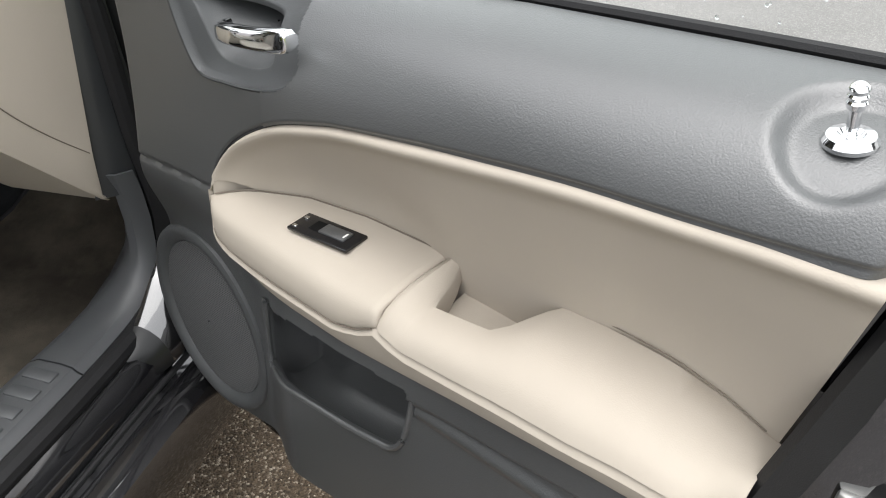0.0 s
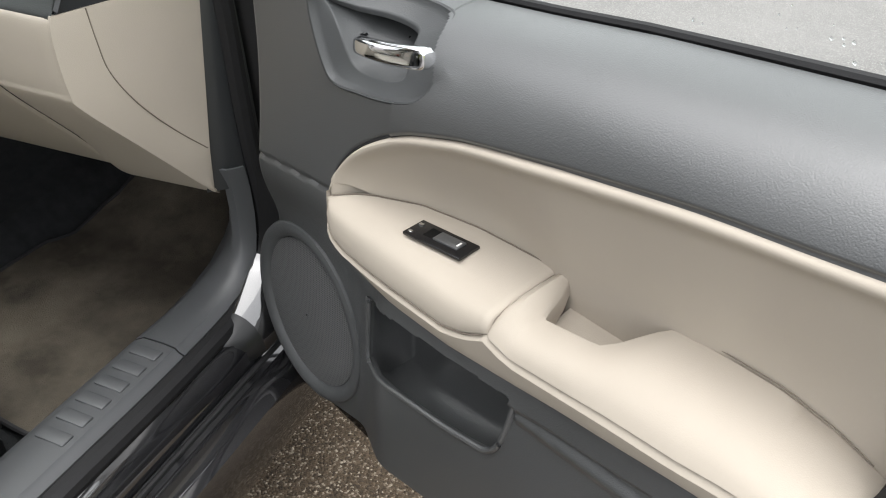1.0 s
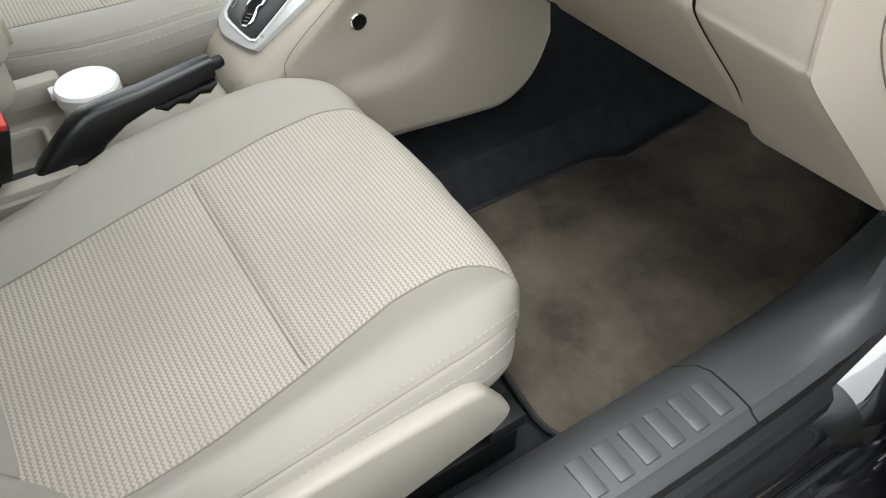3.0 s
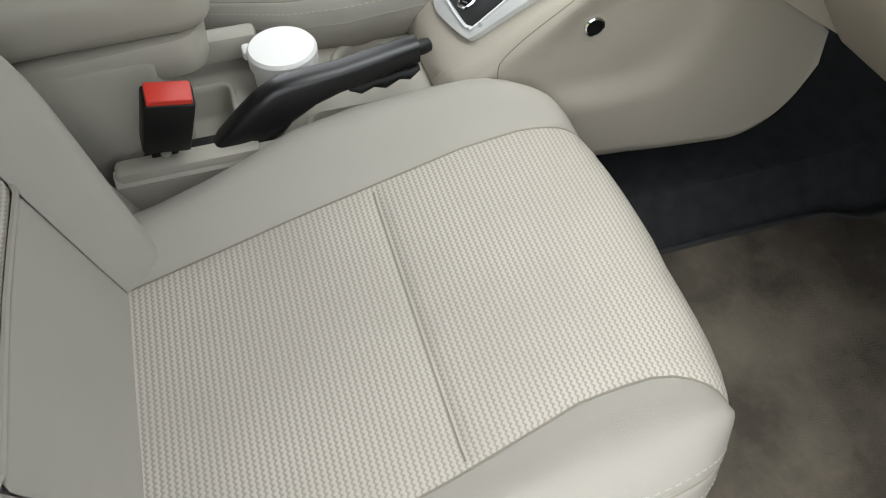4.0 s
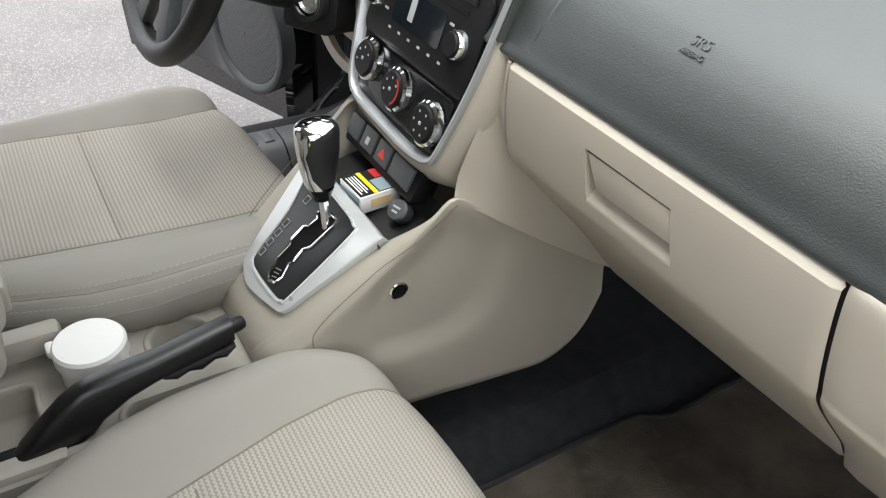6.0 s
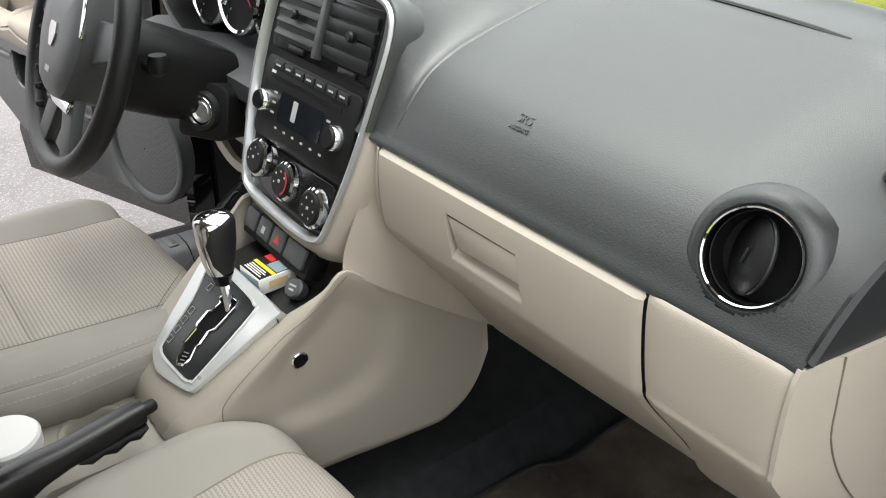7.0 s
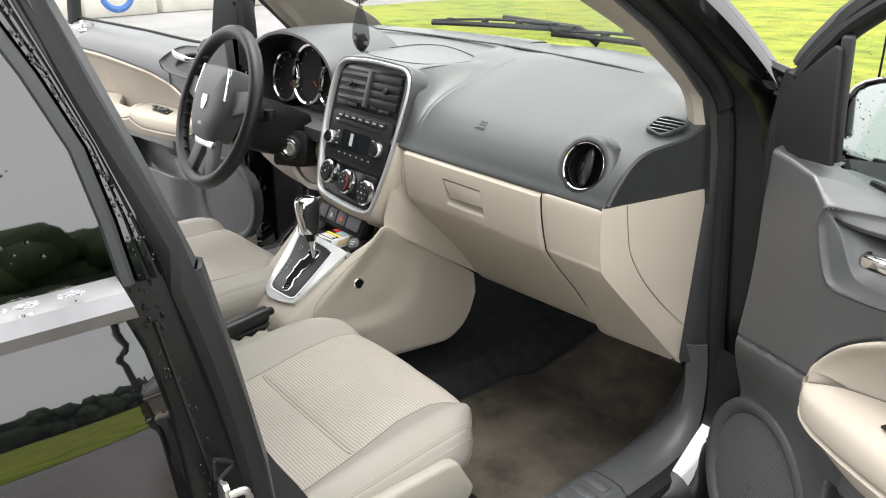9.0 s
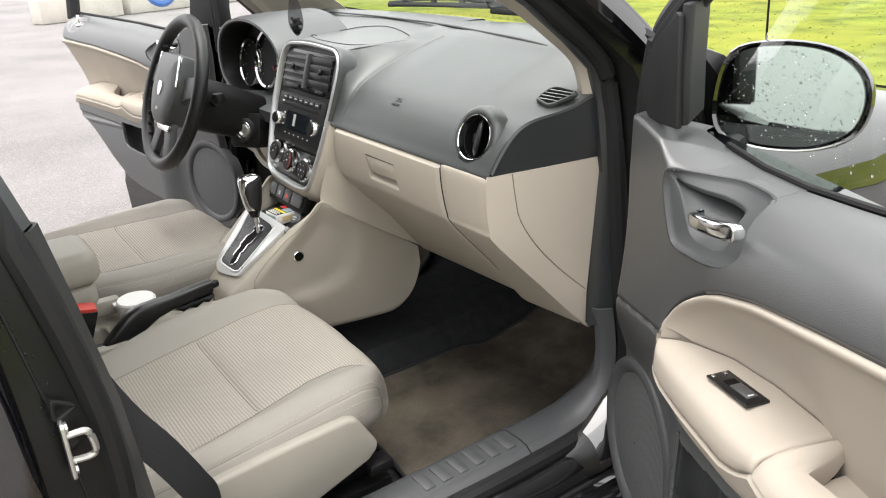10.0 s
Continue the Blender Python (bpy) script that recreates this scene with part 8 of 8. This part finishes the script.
# scent bag hanging before the screen
bag = thing("scent_bag", (-0.05, -0.28, 1.10), "sheer black scent bag with dark beads hanging on a cord", "scent bag")
rings = []
for z, w in ((1.098, 0.002), (1.106, 0.014), (1.116, 0.022), (1.130, 0.026), (1.150, 0.024), (1.170, 0.018), (1.188, 0.010), (1.196, 0.006)):
    rings.append([(-0.05 + w * math.cos(a) * (1 + 0.12 * math.sin(5 * a)), -0.28 + 0.55 * w * math.sin(a), z) for a in (2 * math.pi * k / 20 for k in range(20))])
part("sheer_cloth", sheet(rings, 0.0, close_v=True), SHEER, bag, "sheer black cloth")
frill = []
for f in (0.005, 0.016, 0.028):
    frill.append([(-0.05 + f * math.cos(a) * (1 + 0.3 * math.sin(4 * a)), -0.28 + 0.6 * f * math.sin(a), 1.196 + f * (0.9 + 0.5 * math.sin(6 * a))) for a in (2 * math.pi * k / 28 for k in range(28))])
part("cloth_frill", sheet(frill, 0.0, close_v=True), SHEER, bag)
rng = random.Random(3)
beads = []
for k in range(60):
    z = rng.uniform(1.104, 1.136)
    w = along([(1.10, 0.004), (1.116, 0.018), (1.14, 0.020)], z)
    a, q = rng.uniform(0, 6.283), math.sqrt(rng.random())
    beads.append(lathe([(0, -0.0035), (0.003, -0.002), (0.0035, 0.001), (0.002, 0.0032), (0, 0.0035)], Matrix.Translation((-0.05 + w * q * math.cos(a), -0.28 + 0.5 * w * q * math.sin(a), z)), 7))
tagged(part("scent_bead", merge(*beads), GLOSSY_BLACK, bag), kind="stuff")
part("cord", tube([(-0.05, -0.28, 1.196), (-0.05, -0.28, 1.25), (-0.05, -0.28, 1.318)], 0.0012, 5), BLACK, bag)

# ---- wipers ----
def screen_point(x, t, lift=0.012):
    w = lerp(0.70, 0.56, t)
    y = lerp(0.19, -0.62, t) - 0.16 * abs(x / w) ** 2.2 * (1 - t * 0.5)
    return Vector((x, y + lift, 1.098 + 0.362 * t + 0.03 * math.sin(math.pi * t) + lift))


for x0, x1, t0, t1 in ((-0.36, 0.16, 0.012, 0.050), (0.06, 0.54, 0.010, 0.035)):
    w = thing("windscreen_wiper", tuple(screen_point(x0, 0.0)), "black wet windscreen wiper at the screen's foot", "wiper", "wipers")
    pts = [screen_point(lerp(x0, x1, k / 8), lerp(t0, t1, k / 8)) for k in range(9)]
    part("blade", tube(pts, 0.0045, 6, flat=1.6), RUBBER, w)
    part("blade_frame", tube([q + Vector((0, 0.004, 0.008 * math.sin(math.pi * k / 8) + 0.006)) for k, q in enumerate(pts)], 0.004, 6), BLACK, w)
    for k in (1, 3, 5, 7):
        part("claw", box(pts[k] + Vector((0, 0.003, 0.008)), (0.022, 0.010, 0.014), 0.003), BLACK, w)
    part("wiper_arm", tube([screen_point((x0 + x1) / 2, lerp(t0, t1, 0.5)) + Vector((0, 0.01, 0.02)), screen_point(x1 - 0.02, 0.02) + Vector((0, 0.02, 0.012)), screen_point(x1 + 0.02, -0.03) + Vector((0, 0.01, 0.005))], [0.007, 0.009, 0.012], 8), BLACK, w)
part("aerial", tube([(0.825, 0.190, 0.985), (0.832, 0.175, 1.05), (0.840, 0.155, 1.16), (0.850, 0.125, 1.50)], [0.007, 0.0022, 0.0019, 0.0012], 8), BLACK, body, "thin black aerial rod on the front wing")
part("cowl_grille", merge(*[box((x, screen_base(x) + 0.07, 1.074), (0.006, 0.06, 0.010), 0.002) for x in [-0.6 + 0.03 * k for k in range(41)]]), BLACK, body)


# ---- distance ----
def clump(rng, c, r):
    bm = bmesh.new()
    bmesh.ops.create_icosphere(bm, subdivisions=2, radius=1.0)
    for v in bm.verts:
        k = 1 + 0.35 * noise.noise(v.co * 2.3 + Vector(c))
        v.co = Vector((v.co.x * r * k, v.co.y * r * k, v.co.z * r * 0.85 * k)) + Vector(c)
    return bm


rng = random.Random(7)
clumps = []
for k in range(760):
    y = rng.uniform(-45, 40)
    x = 34 + rng.uniform(0, 9) + 0.004 * y * y
    h = rng.uniform(1.3, 2.6)
    clumps.append(clump(rng, (x, y, rng.uniform(0.5, 5.4)), h * rng.uniform(0.6, 1.0)))
tagged(part("far_woods", merge(*clumps), TREES, sharp=180), "dark green woods far beyond the meadow", "woods", kind="stuff")

# rough grass over the nearer meadow
verts, faces = [], []
for k in range(16000):
    if k % 4:
        x, y = rng.uniform(-9, 9), 4.9 + 11 * rng.random() ** 1.6
        if y < 6.3 - 0.1 * (x + 14) * 1.0 + 0.35 or x < -9 + 0.0:
            continue
    else:
        x, y = 3.7 + 6 * rng.random() ** 1.5, rng.uniform(-6, 7)
    a, h, w = rng.uniform(0, 6.28), rng.uniform(0.004, 0.016), rng.uniform(0.010, 0.022)
    lx, ly = rng.uniform(-0.09, 0.09), rng.uniform(-0.09, 0.09)
    n = len(verts)
    verts += [(x - w * math.cos(a), y - w * math.sin(a), 0.02), (x + w * math.cos(a), y + w * math.sin(a), 0.02), (x + lx, y + ly, 0.03 + h)]
    faces.append((n, n + 1, n + 2))
tuft = bpy.data.meshes.new("grass_tufts")
tuft.from_pydata(verts, [], faces)
tuft.materials.append(GRASS)
tagged(new("grass_tufts", tuft), "rough yellow-green grass blades over the meadow", "grass", kind="stuff")

# low concrete kerb blocks and a blue skip across the parking ground
for k in range(5):
    m = pose(-15.2 - 0.55 * k, 2.2 + 1.75 * k, 0, 0, 0, 17)
    bm = box((0, 0, 0.22), (0.40, 1.68, 0.44), 0.04)
    bmesh.ops.transform(bm, matrix=m, verts=bm.verts)
    solo("concrete_block", bm, CONCRETE, "weathered pale concrete kerb block on the asphalt", "concrete block", group="kerb blocks")
skip = thing("blue_container", (-18.6, 5.2, 0), "blue painted metal container with white base rail", "container", turn=pose(-18.6, 5.2, 0, 0, 0, 17))
BLUE = material("blue_paint", (0.03, 0.13, 0.42), 0.5, vary=0.15, scale=2)
part("container_wall", box((0, 0, 0.85), (1.6, 5.0, 1.1), 0.03), BLUE, skip, local=True)
part("base_rail", box((0.05, 0, 0.22), (1.7, 5.1, 0.22), 0.03), WHITE_PLASTIC, skip, local=True)
for k in range(7):
    part("wall_rib", box((0.82, -2.2 + 0.73 * k, 0.85), (0.06, 0.08, 1.0), 0.01), BLUE, skip, local=True)
for k, y in enumerate((2.9, 3.9)):
    hoop = pose(-15.6, y, 0.50, 0, 90, 17)
    bm = tube([hoop @ Vector((0.36 * math.cos(a), 0.36 * math.sin(a), 0)) for a in (2 * math.pi * j / 28 for j in range(28))], 0.10, 10, closed=True)
    solo("tyre_ring", bm, BLUE if k else CONCRETE, "painted old tyre standing against the kerb", "tyre", group="tyres")
